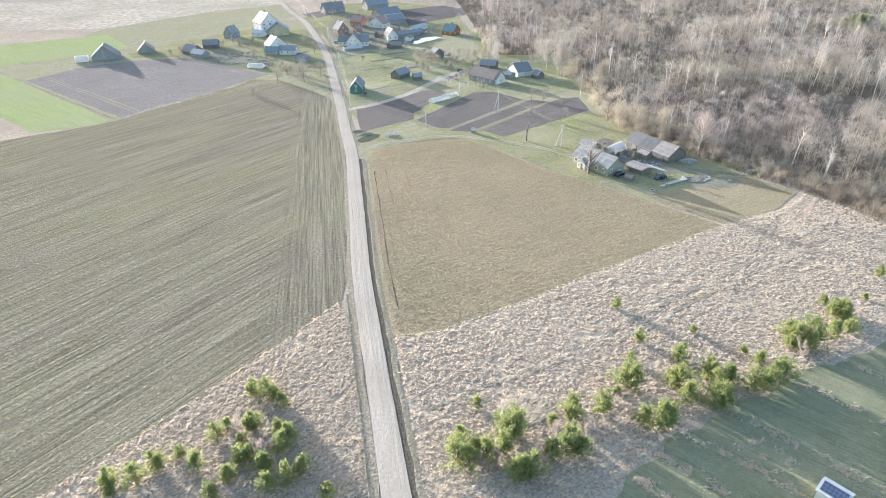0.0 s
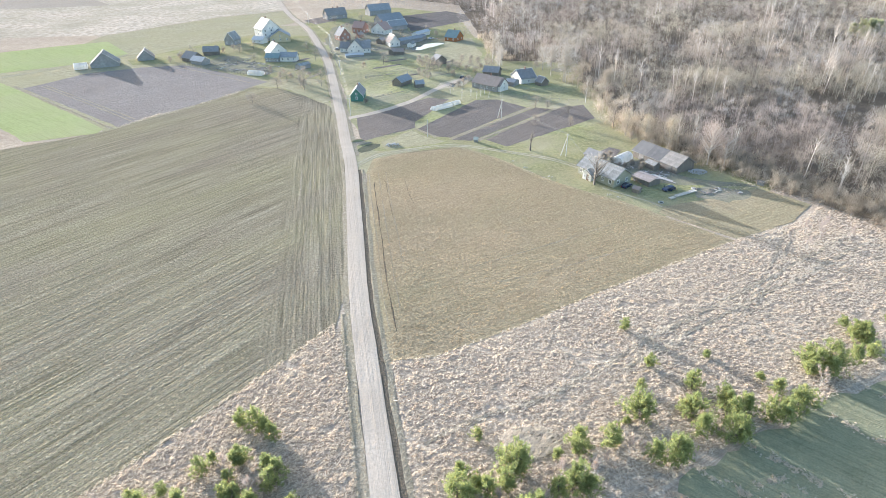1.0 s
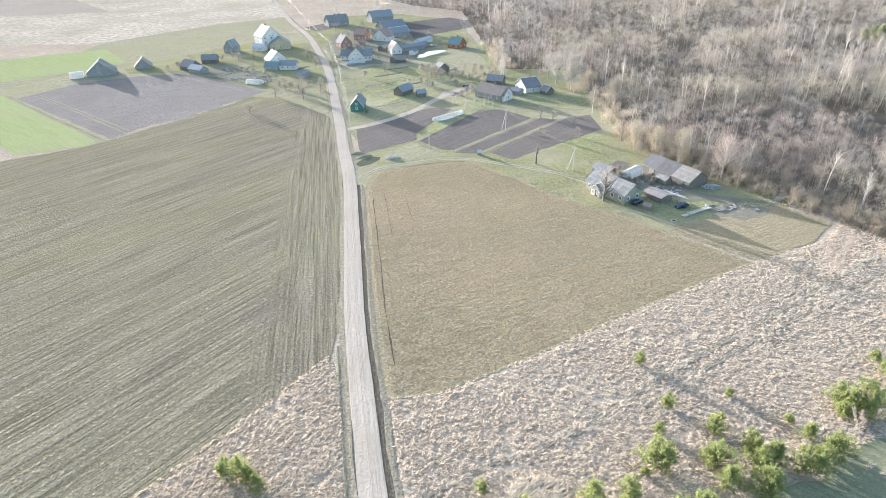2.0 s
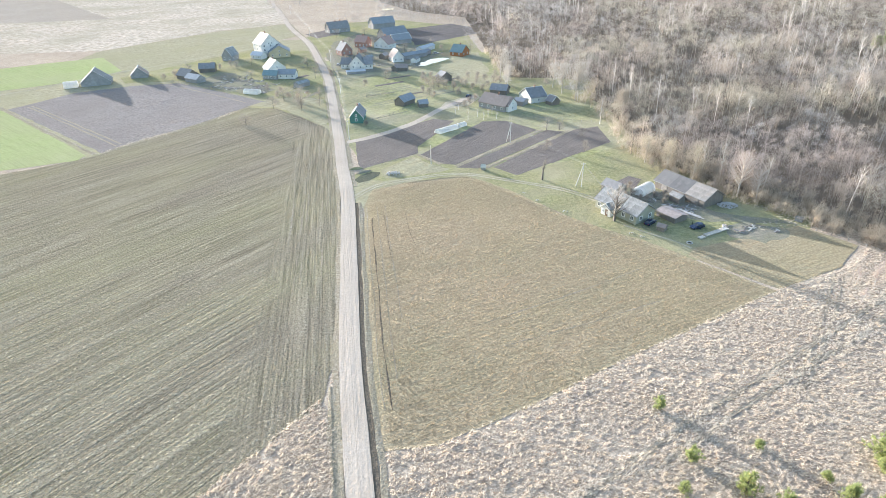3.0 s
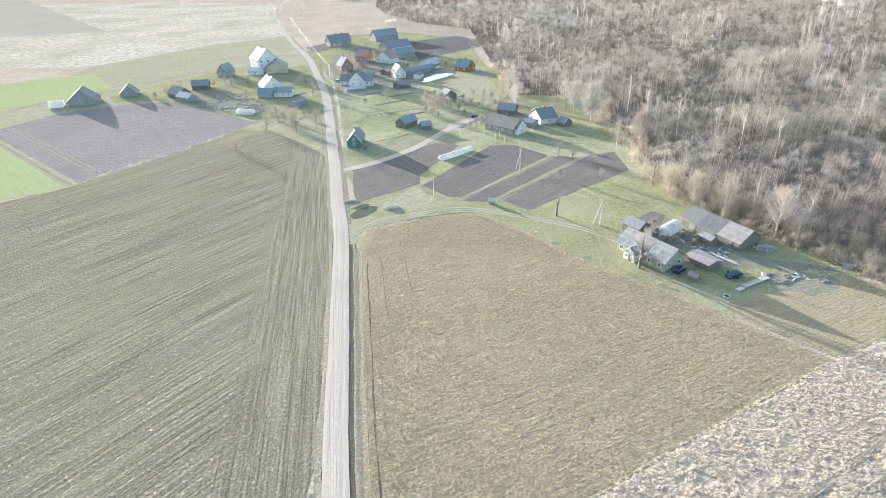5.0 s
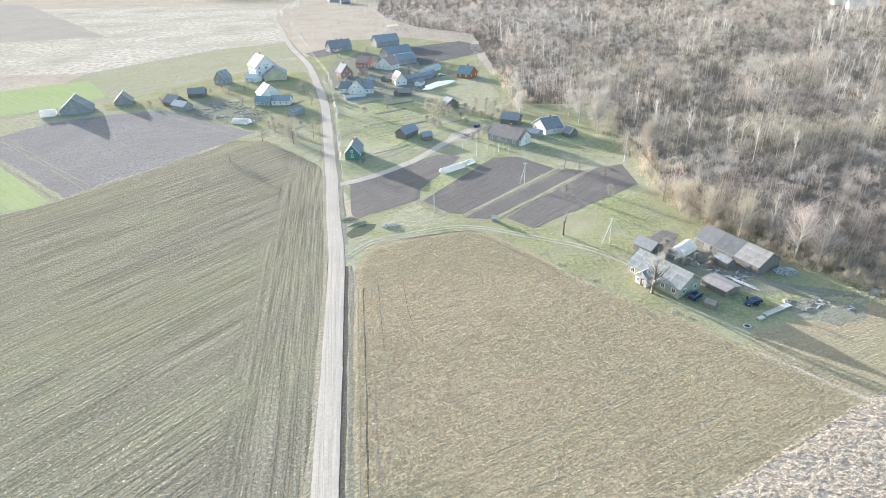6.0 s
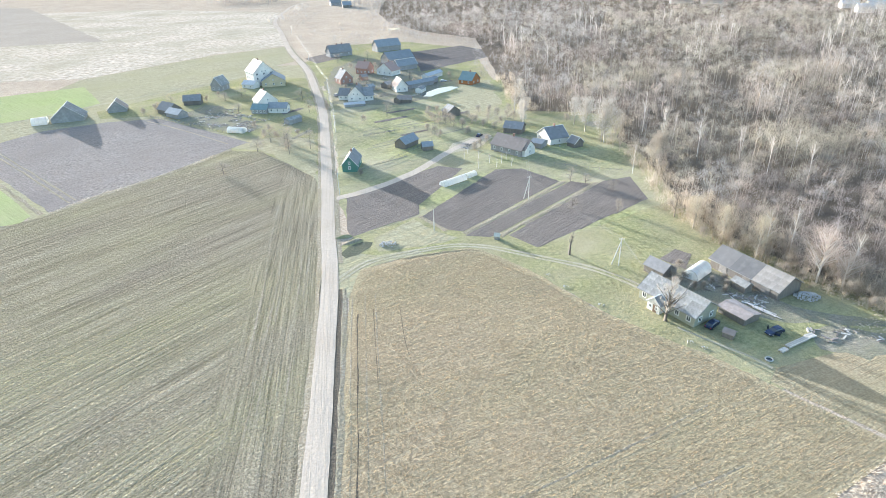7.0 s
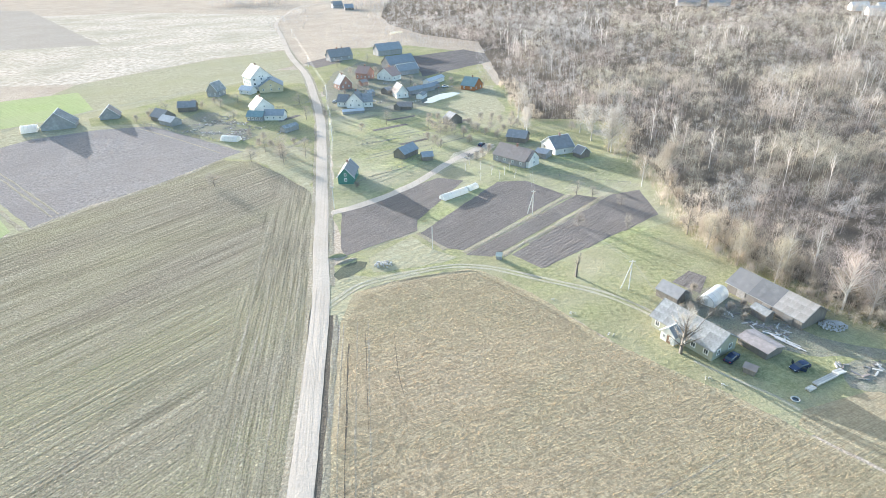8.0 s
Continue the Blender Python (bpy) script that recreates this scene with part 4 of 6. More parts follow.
def wood_tree(rng, h, spread, puffs, twigs, r=0.08, twig=(0.4, 0.9), width=0.05, base=0.4, stems=1):
    """A leafless tree of the wood: stems, limbs and a lumpy dome of fine twigs; one set of corners, triangles and tints."""
    bits, ends = [], []
    mid_z, rz = h * (1 + base) / 2, h * (1 - base) / 2
    for k in range(stems):
        a = 6.283 * (k + rng.random()) / stems
        lean = spread * (0.12 if stems == 1 else 0.4) * rng.random()
        top = np.array([math.cos(a) * lean, math.sin(a) * lean, h * 0.9])
        bits.append(((0.12 * math.cos(a) * (stems > 1), 0.12 * math.sin(a) * (stems > 1), -0.1), top, r, 0.02))
        for i in range(max(1, puffs // stems)):
            g, q = rng.random() * 6.283, math.sqrt(rng.random())
            z = mid_z + rz * rng.uniform(-0.75, 0.8)
            k2 = math.sqrt(max(0.1, 1 - ((z - mid_z) / rz) ** 2))
            e = np.array([math.cos(g) * spread * q * k2 + top[0] * 0.6, math.sin(g) * spread * q * k2 + top[1] * 0.6, z])
            p = top * min(0.92, max(0.25, (z - spread * q * 0.8) / h))
            if puffs > 6:
                bits.append((p, e, r * 0.34, 0.012))
            ends.append((e, spread * rng.uniform(0.24, 0.46) * (1.0 if puffs > 6 else 1.55)))
    pick = rng.integers(len(ends), size=twigs)
    C, R = np.array([e[0] for e in ends])[pick], np.array([e[1] for e in ends])[pick]
    ball = rng.normal(size=(twigs, 3))
    ball /= np.linalg.norm(ball, axis=1, keepdims=True)
    S = C + ball * (R * rng.random(twigs) ** 0.45)[:, None] * np.array([1, 1, 0.85])
    D = ball * 0.7 + rng.normal(size=(twigs, 3)) * 0.45 + np.array([0, 0, 0.45])
    D /= np.linalg.norm(D, axis=1, keepdims=True)
    tv, tt = slivers(S, D, rng.uniform(*twig, twigs), width * rng.uniform(0.6, 1.5, twigs), rng, ball)
    sv, st = spars(bits)
    return np.concatenate([sv, tv]), np.concatenate([st, tt + len(sv)]), np.concatenate([np.full(len(sv), 1.1 if puffs > 6 else 0.8), np.ones(len(tv))])


def merged(templates, places, rng, name, material, turn=True):
    """Copies of templates, turned and scaled, joined into one mesh. places: rows of x, y, scale and, if need be, the way they lie."""
    VV, TT, CC, k = [], [], [], 0
    for x, y, s, *way in places:
        V, T, *C = templates[rng.integers(len(templates))]
        a = rng.random() * 6.283 if turn else rng.normal() * 0.5
        if way:
            a = way[0]
        c, n = math.cos(a), math.sin(a)
        R = np.array([[c, n, 0], [-n, c, 0], [0, 0, 1]])
        VV.append((V @ R) * s + np.array([x, y, 0.05]))
        TT.append(T + k)
        CC.append((C[0] if C else np.ones(len(V))) * rng.uniform(0.75, 1.2) * (1 + 0.32 * noise.noise((x * 0.03, y * 0.03, 12))))
        k += len(V)
    ob = tri_mesh(name, np.concatenate(VV), np.concatenate(TT), material)
    tint = ob.data.attributes.new("tint", "FLOAT", "POINT")
    tint.data.foreach_set("value", np.concatenate(CC).astype(np.float32))
    return ob


WOOD_EDGE = [(-70, 1260), (-60, 860), (-24, 765), (-17, 688), (52, 606), (48, 560), (46, 473), (46, 414), (48, 386), (62, 382.5), (76, 379), (87, 374.5), (89, 366), (86, 354), (78, 342), (76, 336), (81, 312), (76, 262), (79, 242), (92, 211), (106, 192), (118, 173), (127, 152)]


def wood_depth(x, y):
    """How far a place lies inside the wood, in metres; below nought outside it."""
    if y < 152:
        return -5
    for (x0, y0), (x1, y1) in zip(WOOD_EDGE, WOOD_EDGE[1:]):
        if y1 <= y <= y0:
            return (x - (x0 + (x1 - x0) * (y - y0) / (y1 - y0))) * 0.75
    return -5


def woodland():
    rng = np.random.default_rng(5)
    bands = ((330, 5.6, 14, 560, 1.3), (480, 5.3, 9, 260, 2.0), (800, 6.8, 5, 185, 2.7), (1160, 11.0, 4, 130, 4.6))   # up to y, spacing, puffs, twigs, twig size
    kinds = ((T_BROWN, (8.5, 13.5), 3.4, "brown_woodland", "mass of bare brown deciduous trees"), (T_GREY, (10, 15), 3.2, "grey_woodland", "mass of tall bare grey trees"),
             (T_PINK, (7.5, 12), 3.7, "reddish_woodland", "mass of bare reddish-brown trees"), (T_OLIVE, (7.5, 12.5), 3.7, "olive_woodland", "mass of bare olive-grey trees"))
    temps = {}
    for k, (mat_, hs, spread, *_) in enumerate(kinds):
        for b, (_, _, puffs, twigs, size) in enumerate(bands):
            temps[k, b] = [wood_tree(rng, rng.uniform(*hs), spread * rng.uniform(0.75, 1.3), puffs, twigs, 0.075, (0.38 * size ** 0.45, 0.85 * size ** 0.45), 0.042 * size ** 0.62,
                                     rng.uniform(0.15, 0.42), 1 + int(b < 2 and rng.random() < 0.35)) for _ in range(8 if b < 2 else 6)]
    spots = {}
    y = 150.0
    while y < 1160:
        band = next(b for b, row in enumerate(bands) if y < row[0])
        step = bands[band][1]
        x = -60.0
        right = 122 + (y - 153) * 0.82
        while x < right + 14:
            px, py = x + rng.uniform(-1, 1) * step * 0.5, y + rng.uniform(-1, 1) * step * 0.5
            d = wood_depth(px, py)
            if 366 < py < 392 and px < 92:
                d += 7 * noise.noise((px * 0.11, py * 0.11, 64)) - 1
            if py > 560:
                d += 16 * noise.noise((px * 0.03, py * 0.03, 81))
            x += step
            if d < 0.5:
                continue
            n1 = noise.noise((px * 0.012, py * 0.012, 3)) + 0.4 * noise.noise((px * 0.04, py * 0.04, 3))
            n2 = noise.noise((px * 0.05, py * 0.05, 9))
            lump = noise.noise((px * 0.055, py * 0.055, 33)) + 0.9 * noise.noise((px * 0.022, py * 0.022, 35))
            if noise.noise((px * 0.02 + 5, py * 0.02, 21)) > 0.36 and rng.random() < 0.8:
                continue
            far_left = px < 60 + (py - 380) * 0.35
            kind = 1 if far_left and py > 330 and n1 < 0.25 else 2 if n1 > 0.26 else 3 if n1 < -0.1 else 1 if n2 > 0.2 else 0
            if rng.random() < 0.22:
                kind = int(rng.integers(4))
            scale = (0.72 + 0.28 * min(1, d / 12)) * rng.uniform(0.7, 1.15) * (1.05 + 0.2 * n2 + 0.5 * lump)
            spots.setdefault((kind, band), []).append((px, py, max(0.35, scale)))
        y += step
    for (kind, band), rows in spots.items():
        ob = merged(temps[kind, band], rows, rng, kinds[kind][3], kinds[kind][0])
        tagged(ob, kinds[kind][4], "woodland", kind="stuff")
    # birches stand in groups above the rest
    stems, twigs = [], []
    for _ in range(5):
        h = rng.uniform(14, 17.5)
        top = np.array([rng.normal() * 0.8, rng.normal() * 0.8, h])
        bits = [((0, 0, 0), top * 0.5, 0.14, 0.10), (top * 0.5, top, 0.10, 0.025)]
        S, D = [], []
        for z, a in zip(rng.uniform(0.38, 0.92, 13), rng.uniform(0, 6.283, 13)):
            reach = 2.3 * (1.12 - z) + 0.4
            p, e = top * z, top * z + np.array([math.cos(a) * reach, math.sin(a) * reach, reach * 1.9])
            bits.append((p, e, 0.055, 0.014))
            f = rng.uniform(0.3, 1.1, 16)
            S.append(p + (e - p) * f[:, None] + rng.normal(size=(16, 3)) * 0.2)
            D.append((e - p) / np.linalg.norm(e - p) + rng.normal(size=(16, 3)) * 0.5)
        S, D = np.concatenate(S), np.concatenate(D)
        D /= np.linalg.norm(D, axis=1, keepdims=True)
        stems.append(spars(bits))
        twigs.append(slivers(S, D, rng.uniform(0.5, 1.1, len(S)), rng.uniform(0.03, 0.08, len(S)), rng))
    rows = []
    while len(rows) < 330:
        px, py = rng.uniform(60, 640), rng.uniform(165, 740)
        if px < 150 + (py - 150) * 1.1 and wood_depth(px, py) > 4 and noise.noise((px * 0.022, py * 0.022, 60)) > (0.16 if px > 0.75 * (py - 150) else 0.34):
            rows.append((px, py, rng.uniform(0.7, 1.15)))
    state = rng.bit_generator.state
    tagged(merged(stems, rows, rng, "birch_trunks", T_BIRCH), "white birch trunks among the bare trees", "woodland", kind="stuff")
    rng.bit_generator.state = state
    tagged(merged(twigs, rows, rng, "birch_twigs", T_BIRCHTWIG), "pale feathery crowns of bare birches", "woodland", kind="stuff")


woodland()


def thicket():
    """Low scrub that closes the wood's edge."""
    rng = np.random.default_rng(15)
    temps = [wood_tree(rng, rng.uniform(2.6, 4.2), 1.9, 8, 130, 0.035, (0.45, 1.0), 0.045, 0.02, 3) for _ in range(6)]
    rows = []
    while len(rows) < 820:
        y = 150 + 330 * rng.random() ** 1.9
        x = rng.uniform(36, 140)
        if -3.2 < wood_depth(x, y) < 5:
            rows.append((x, y, rng.uniform(0.6, 1.25)))
    while len(rows) < 1120:
        y = rng.uniform(152, 262)
        x = rng.uniform(70, 150)
        if -1.5 < wood_depth(x, y) < 11:
            rows.append((x, y, rng.uniform(0.8, 1.7)))
    tagged(merged(temps, rows, rng, "scrub", T_TAN), "bare straw-brown scrub along the wood's edge", "bushes", kind="stuff")


thicket()


def tree_thing(name, label, x, y, h, spread, limbs, twigs, bark, twig_mat, seed, r=0.2, first=0.25, category="tree", **kw):
    rng = np.random.default_rng(seed)
    (V, T), (V2, T2) = bare_tree(rng, h, spread, limbs, twigs, r, first, **kw)
    thing = tagged(new(name), label, category)
    a = tri_mesh("trunk", V, T, bark)
    b = tri_mesh("crown", V2, T2, twig_mat)
    a.parent = b.parent = thing
    thing.location = (x, y, 0.03)
    return thing


def crown_tree(name, label, x, y, h, spread, limbs, twigs, bark, twig_mat, seed, r=0.15, twig=(0.5, 1.2), width=0.05, base=0.25, category="tree", rise=(0.6, 1.4)):
    thing = tagged(new(name), label, category)
    (V, T), (V2, T2) = crown_parts(np.random.default_rng(seed), h, spread, limbs, twigs, r, twig, width, base, rise)
    a, b = tri_mesh("trunk", V, T, bark), tri_mesh("crown", V2, T2, twig_mat)
    a.parent = b.parent = thing
    thing.location = (x, y, 0.03)
    return thing


def pine_mesh(rng, h, w):
    """A young bushy pine: branches that end in upright shoots, each a brush of needles, with an uneven outline."""
    bits = [((0, 0, -0.1), (0, 0, h * 0.95), 0.07, 0.02)]
    S, D = [], []
    side = rng.uniform(0, 6.283)
    for i in range(int(16 + h * 9)):
        z = h * (0.05 + 0.85 * rng.random() ** 1.15)
        a = rng.random() * 6.283
        reach = w * (1.06 - z / h) ** 0.7 * rng.uniform(0.35, 1.3) * (1 + 0.25 * math.cos(a - side))
        e = np.array([math.cos(a) * reach, math.sin(a) * reach, z + reach * rng.uniform(0.1, 0.55)])
        p = np.array([0, 0, z])
        bits.append((p, e, 0.03, 0.012))
        for _ in range(6):
            c = p + (e - p) * rng.uniform(0.5, 1.05) + rng.normal(size=3) * 0.15
            tall = rng.uniform(0.15, 0.5)
            f = rng.random((8, 1))
            S.append(c + np.array([0, 0, tall]) * f)
            d = rng.normal(size=(8, 3)) * 0.75 + np.array([0, 0, 0.75]) + (e - p) / (np.linalg.norm(e - p) + 0.1) * 0.4
            D.append(d / np.linalg.norm(d, axis=1, keepdims=True))
    S, D = np.concatenate(S), np.concatenate(D)
    return spars(bits), slivers(S, D, rng.uniform(0.22, 0.5, len(S)), rng.uniform(0.06, 0.13, len(S)), rng)


def pines():
    rng = np.random.default_rng(11)
    temps = []
    for h, w in ((3.9, 1.8), (3.0, 1.5), (1.7, 0.85), (4.4, 2.1), (3.4, 1.4)):
        (V, T), (V2, T2) = pine_mesh(rng, h, w)
        thing = tagged(new("young_pine"), "bushy young green pine in dry grass", "tree", "young pines")
        a = tri_mesh("trunk", V, T, M_BARK)
        b = tri_mesh("crown", V2, T2, T_NEEDLE)
        a.parent = b.parent = thing
        temps.append(thing)
    left = [(-43.8, 88.4), (-39.9, 98.1), (-35.5, 96.4), (-34, 95), (-38.1, 90), (-39.2, 86.3), (-32, 87.5), (-48.6, 84.7), (-51, 82.6), (-54, 80.2), (-57.2, 78.9), (-45.3, 82.2),
            (-40.3, 79.7), (-41.6, 76.8), (-34.6, 81.5), (-32.5, 84.7), (-37.6, 83.3), (-33.4, 77.2), (-30.6, 78.6), (-24.3, 75.4)]
    right = [(-4.4, 80.5), (-3.6, 84.5), (0.2, 81.3), (3.1, 82.2), (5.4, 85), (4, 76.7), (6.7, 77), (10.6, 80.6), (13.1, 81.5), (15.7, 80.8), (16.2, 90), (21.6, 89.6),
             (28.4, 94.8), (27.3, 86), (30.3, 85.4), (40.3, 101.8), (37.4, 94.9), (37.1, 90.6), (44.1, 96.7), (43.8, 93.7), (42, 88.9), (46.5, 95), (50.4, 93.2), (53.8, 94.5), (57.2, 95.8),
             (54.7, 99.1), (65.1, 105.2), (65, 107), (69, 105.8), (74.1, 106.4), (80.1, 111.7), (78.8, 107.9), (79, 113.8), (67, 103)]
    small = [(-0.1, 92.5), (12.2, 87.7), (34, 120.2), (25.6, 94.3), (34.8, 108.3), (46.9, 110.2), (31, 102.4), (54.1, 103.3), (79.8, 118), (90.6, 119.4), (100.4, 128.2), (-57, 78)]
    for row in (left, right):
        for x, y in list(row)[::2]:
            row.append((x + rng.uniform(-2.2, 2.2), y + rng.uniform(-1.6, 1.6)))
    k = 0
    used = set()
    for rows, choice, low, high in ((left, (0, 1, 4), 0.8, 1.2), (right, (0, 1, 3, 4), 1.1, 1.5), (small, (2, 1), 0.75, 1.0)):
        for x, y in rows:
            i = choice[k % len(choice)]
            k += 1
            m = Matrix.Translation((x, y, 0.02)) @ Matrix.Rotation(k * 2.39, 4, "Z")
            s = rng.uniform(low, high)
            if i in used:
                ob = copy_thing(temps[i], m)
            else:
                ob = temps[i]
                ob.matrix_basis = m
                used.add(i)
            ob.scale = (s, s, s)


pines()


def inside(x, y, poly):
    hit = False
    for (x0, y0), (x1, y1) in zip(poly, poly[1:] + poly[:1]):
        if (y0 > y) != (y1 > y) and x < (x1 - x0) * (y - y0) / (y1 - y0) + x0:
            hit = not hit
    return hit


def to_line(x, y, line):
    """Distance of a place from a line of points."""
    return min(math.hypot(x - p.x, y - p.y) for p in line)


SWATHS = [smooth_line(p, 1.5) for p in ([(-9, 92), (0.1, 96.8), (13, 101.5), (27.1, 109.7), (38, 117), (58, 128), (84, 143), (112, 160)], [(29, 107.4), (38.8, 113.5), (60, 125.5), (86, 139.5), (114, 155)])]


def laid_tufts(rng, n, long, wide, lay):
    """One tussock: blades spread out and laid over to one side."""
    a = rng.normal(size=n) * (1.5 - lay)
    D = np.stack([np.cos(a), np.sin(a), rng.uniform(0.3, 0.75, n)], 1)
    D /= np.linalg.norm(D, axis=1, keepdims=True)
    return slivers(rng.normal(size=(n, 3)) * np.array([0.14, 0.14, 0]), D, rng.uniform(*long, n), rng.uniform(*wide, n), rng)


def dry_grass():
    """Tussocks of bleached grass on the rough ground."""
    rng = np.random.default_rng(23)
    temps = [laid_tufts(rng, 6, (0.3, 0.7), (0.05, 0.11), 0.75) for _ in range(10)]
    areas = [([(-14.8, 113.8), (-6, 114.4), (11, 122.5), (35, 136), (76, 157), (99, 166), (111, 175), (117, 168), (122, 150), (130, 140), (110, 122), (85, 106.6), (63, 97.5), (33, 85.5), (18, 74), (4, 66), (-8.8, 66)], 76000),
             ([(-27, 127), (-38, 112.8), (-54, 93.8), (-67.5, 78.8), (-78, 66), (-17.2, 66), (-19.7, 85), (-24.2, 118)], 30000),
             ([(88, 186), (101, 190), (112, 177), (120, 163), (126, 152), (134, 158), (120, 182), (108, 198), (98, 212), (92, 208), (99, 197), (92, 193)], 4500)]
    rows = []
    for poly, count in areas:
        xs, ys = [p[0] for p in poly], [p[1] for p in poly]
        for _ in range(count):
            x, y = rng.uniform(min(xs), max(xs)), rng.uniform(min(ys), max(ys))
            if not inside(x, y, poly) or noise.noise((x * 0.5, y * 0.5, 2)) + 0.6 * noise.noise((x * 0.12, y * 0.12, 5)) < -0.5:
                continue
            if math.hypot((x - 8.4) / 4.4, (y - 91.4) / 3.2) < 1 or (y > 90 and min(to_line(x, y, l[::2]) for l in SWATHS) < 0.9 and rng.random() < 0.8):
                continue
            rows.append((x, y, rng.uniform(0.55, 1.0) + 0.5 * rng.random() ** 4, -0.5 + 2.2 * noise.noise((x * 0.22, y * 0.22, 52)) + rng.normal() * 0.35))
    ob = merged(temps, rows, rng, "dry_grass", T_STRAW, False)
    tagged(ob, "bleached dry grass tussocks", "grass", kind="stuff")
    flat = []
    for _ in range(6):
        g = rng.normal(0.5, 0.35, 7)
        D = np.stack([np.cos(g), np.sin(g), np.full(7, 0.42)], 1)
        S = rng.normal(size=(7, 3)) * np.array([0.3, 0.2, 0.01]) + np.array([0, 0, 0.06])
        flat.append(slivers(S, D, rng.uniform(0.4, 0.9, 7), rng.uniform(0.06, 0.13, 7), rng))
    rows = [(8.4 + 4.6 * q * math.cos(a), 91.4 + 3.4 * q * math.sin(a), rng.uniform(0.7, 1.2)) for q, a in zip(np.sqrt(rng.random(520)), rng.uniform(0, 6.283, 520))]
    for line in SWATHS:
        for p in line:
            if p.y > 93 and noise.noise((p.x * 0.12, p.y * 0.12, 31)) > (-0.15 if p.x < 45 else 0.12):
                rows += [(p.x + rng.normal() * 0.75, p.y + rng.normal() * 0.75, rng.uniform(0.5, 1.0)) for _ in range(10)]
    tagged(merged(flat, rows, rng, "flattened_straw", T_PALESTRAW, False), "pale straw laid flat in tracks and a patch", "grass", kind="stuff")
    edge = smooth_line([(-132.4, 272.2), (-127.6, 281.0), (-121.7, 289.4), (-106.0, 309.5), (-90.2, 338.8)], 0.5)
    rows = [(p.x + rng.normal() * 1.0, p.y + rng.normal() * 1.0, rng.uniform(0.4, 0.9)) for p in edge for _ in range(4) if noise.noise((p.x * 0.2, p.y * 0.2, 8)) > -0.15]
    tagged(merged(temps, rows, rng, "dry_grass", T_STRAW, False), "pale dry grass along the ploughed field", "grass", kind="stuff")


dry_grass()


def stubble():
    """Short clumps of stubble and weeds on the brown field."""
    rng = np.random.default_rng(29)
    temps = [laid_tufts(rng, 3, (0.14, 0.32), (0.06, 0.13), 0.4) for _ in range(8)]
    poly = [(-23.5, 214), (-21, 225), (-12, 230), (-3.8, 232.5), (7, 234.5), (13, 231), (19, 224.5), (26, 215), (33, 203.5), (40.5, 195), (53.5, 182), (60, 174.5), (75, 157), (34.8, 136.5), (10.5, 123), (-6.2, 115), (-14, 115), (-19.8, 160)]
    rows = []
    for _ in range(72000):
        x, y = rng.uniform(-24, 76), rng.uniform(114, 236)
        if inside(x, y, poly):
            rows.append((x, y, rng.uniform(0.6, 1.3)))
    tagged(merged(temps, rows, rng, "stubble", T_STUBBLE), "short brown stubble clumps on the field", "crop", kind="stuff")


stubble()


# ---------- single trees ----------
T_GREY2 = plant_mat("pale_grey_twigs", (0.40, 0.37, 0.33), (0.64, 0.60, 0.55), (0.52, 0.48, 0.43), False, 0.3)
EDGE = [  # x, y, height, spread, limbs, twigs, bark, twigs' material, lean
    (73, 332, 19, 8.0, 46, 3600, M_PALEBARK, T_GREY2, "wide bare tree before the wood"),
    (69, 349, 16, 5.0, 34, 2600, M_PALEBARK, T_GREY2, "tall bare grey tree behind the white house"),
    (84, 297, 14, 5.6, 36, 3000, M_PALEBARK, T_TWIG, "bare tree with brown twigs at the wood's edge"),
    (42, 361, 13, 3.2, 24, 1500, M_BIRCH, T_GREY2, "tall pale birch beside the outbuilding"),
    (93.6, 211, 14.5, 7.0, 44, 3000, M_BIRCH, T_RUST, "leaning birch with reddish bare twigs"),
    (97.5, 207, 11, 4.6, 24, 1400, M_BIRCH, T_RUST, "smaller reddish birch at the wood's edge"),
    (84.5, 224, 12.5, 4.6, 30, 1700, M_PALEBARK, T_OLV, "bare tree with pale olive twigs behind the barn"),
    (79.5, 234, 11.5, 4.2, 28, 1500, M_PALEBARK, T_OLV, "bare tree with pale olive twigs behind the barn"),
    (75.5, 244, 10.5, 3.8, 24, 1300, M_PALEBARK, T_OLV, "bare olive tree at the wood's edge"),
    (73.5, 253, 8.5, 3.0, 16, 600, M_BARK, T_TWIG, "bare thicket tree at the wood's edge"),
    (73.0, 293, 12, 3.0, 16, 600, M_BIRCH, T_TWIG, "tall pale birch at the wood's edge"),
    (41.5, 385, 14, 3.0, 18, 700, M_BIRCH, T_TWIG, "tall bare birch beside the farm"),
    (47, 400, 15, 4.4, 24, 1400, M_PALEBARK, T_GREY2, "tall bare tree beside the farm"),
    (67, 362, 13, 5.0, 26, 1800, M_PALEBARK, T_GREY2, "bare tree before the wood"),
    (90.5, 230, 13, 3.2, 18, 700, M_BIRCH, T_TWIG, "pale-stemmed birch in the wood's edge"),
    (102, 212, 14, 3.0, 18, 700, M_BIRCH, T_TWIG, "pale-stemmed birch in the wood's edge"),
    (95, 226, 15, 3.0, 18, 700, M_BIRCH, T_TWIG, "pale-stemmed birch in the wood's edge"),
]
for i, (x, y, h, sp, li, tw, bk, tm, words) in enumerate(EDGE):
    crown_tree("bare_tree", words, x, y, h, sp, li, tw, bk, tm, 100 + i, 0.34 if y > 320 or tm is T_RUST else 0.22, (0.6, 1.4), 0.05 if y < 290 else 0.075, 0.3)
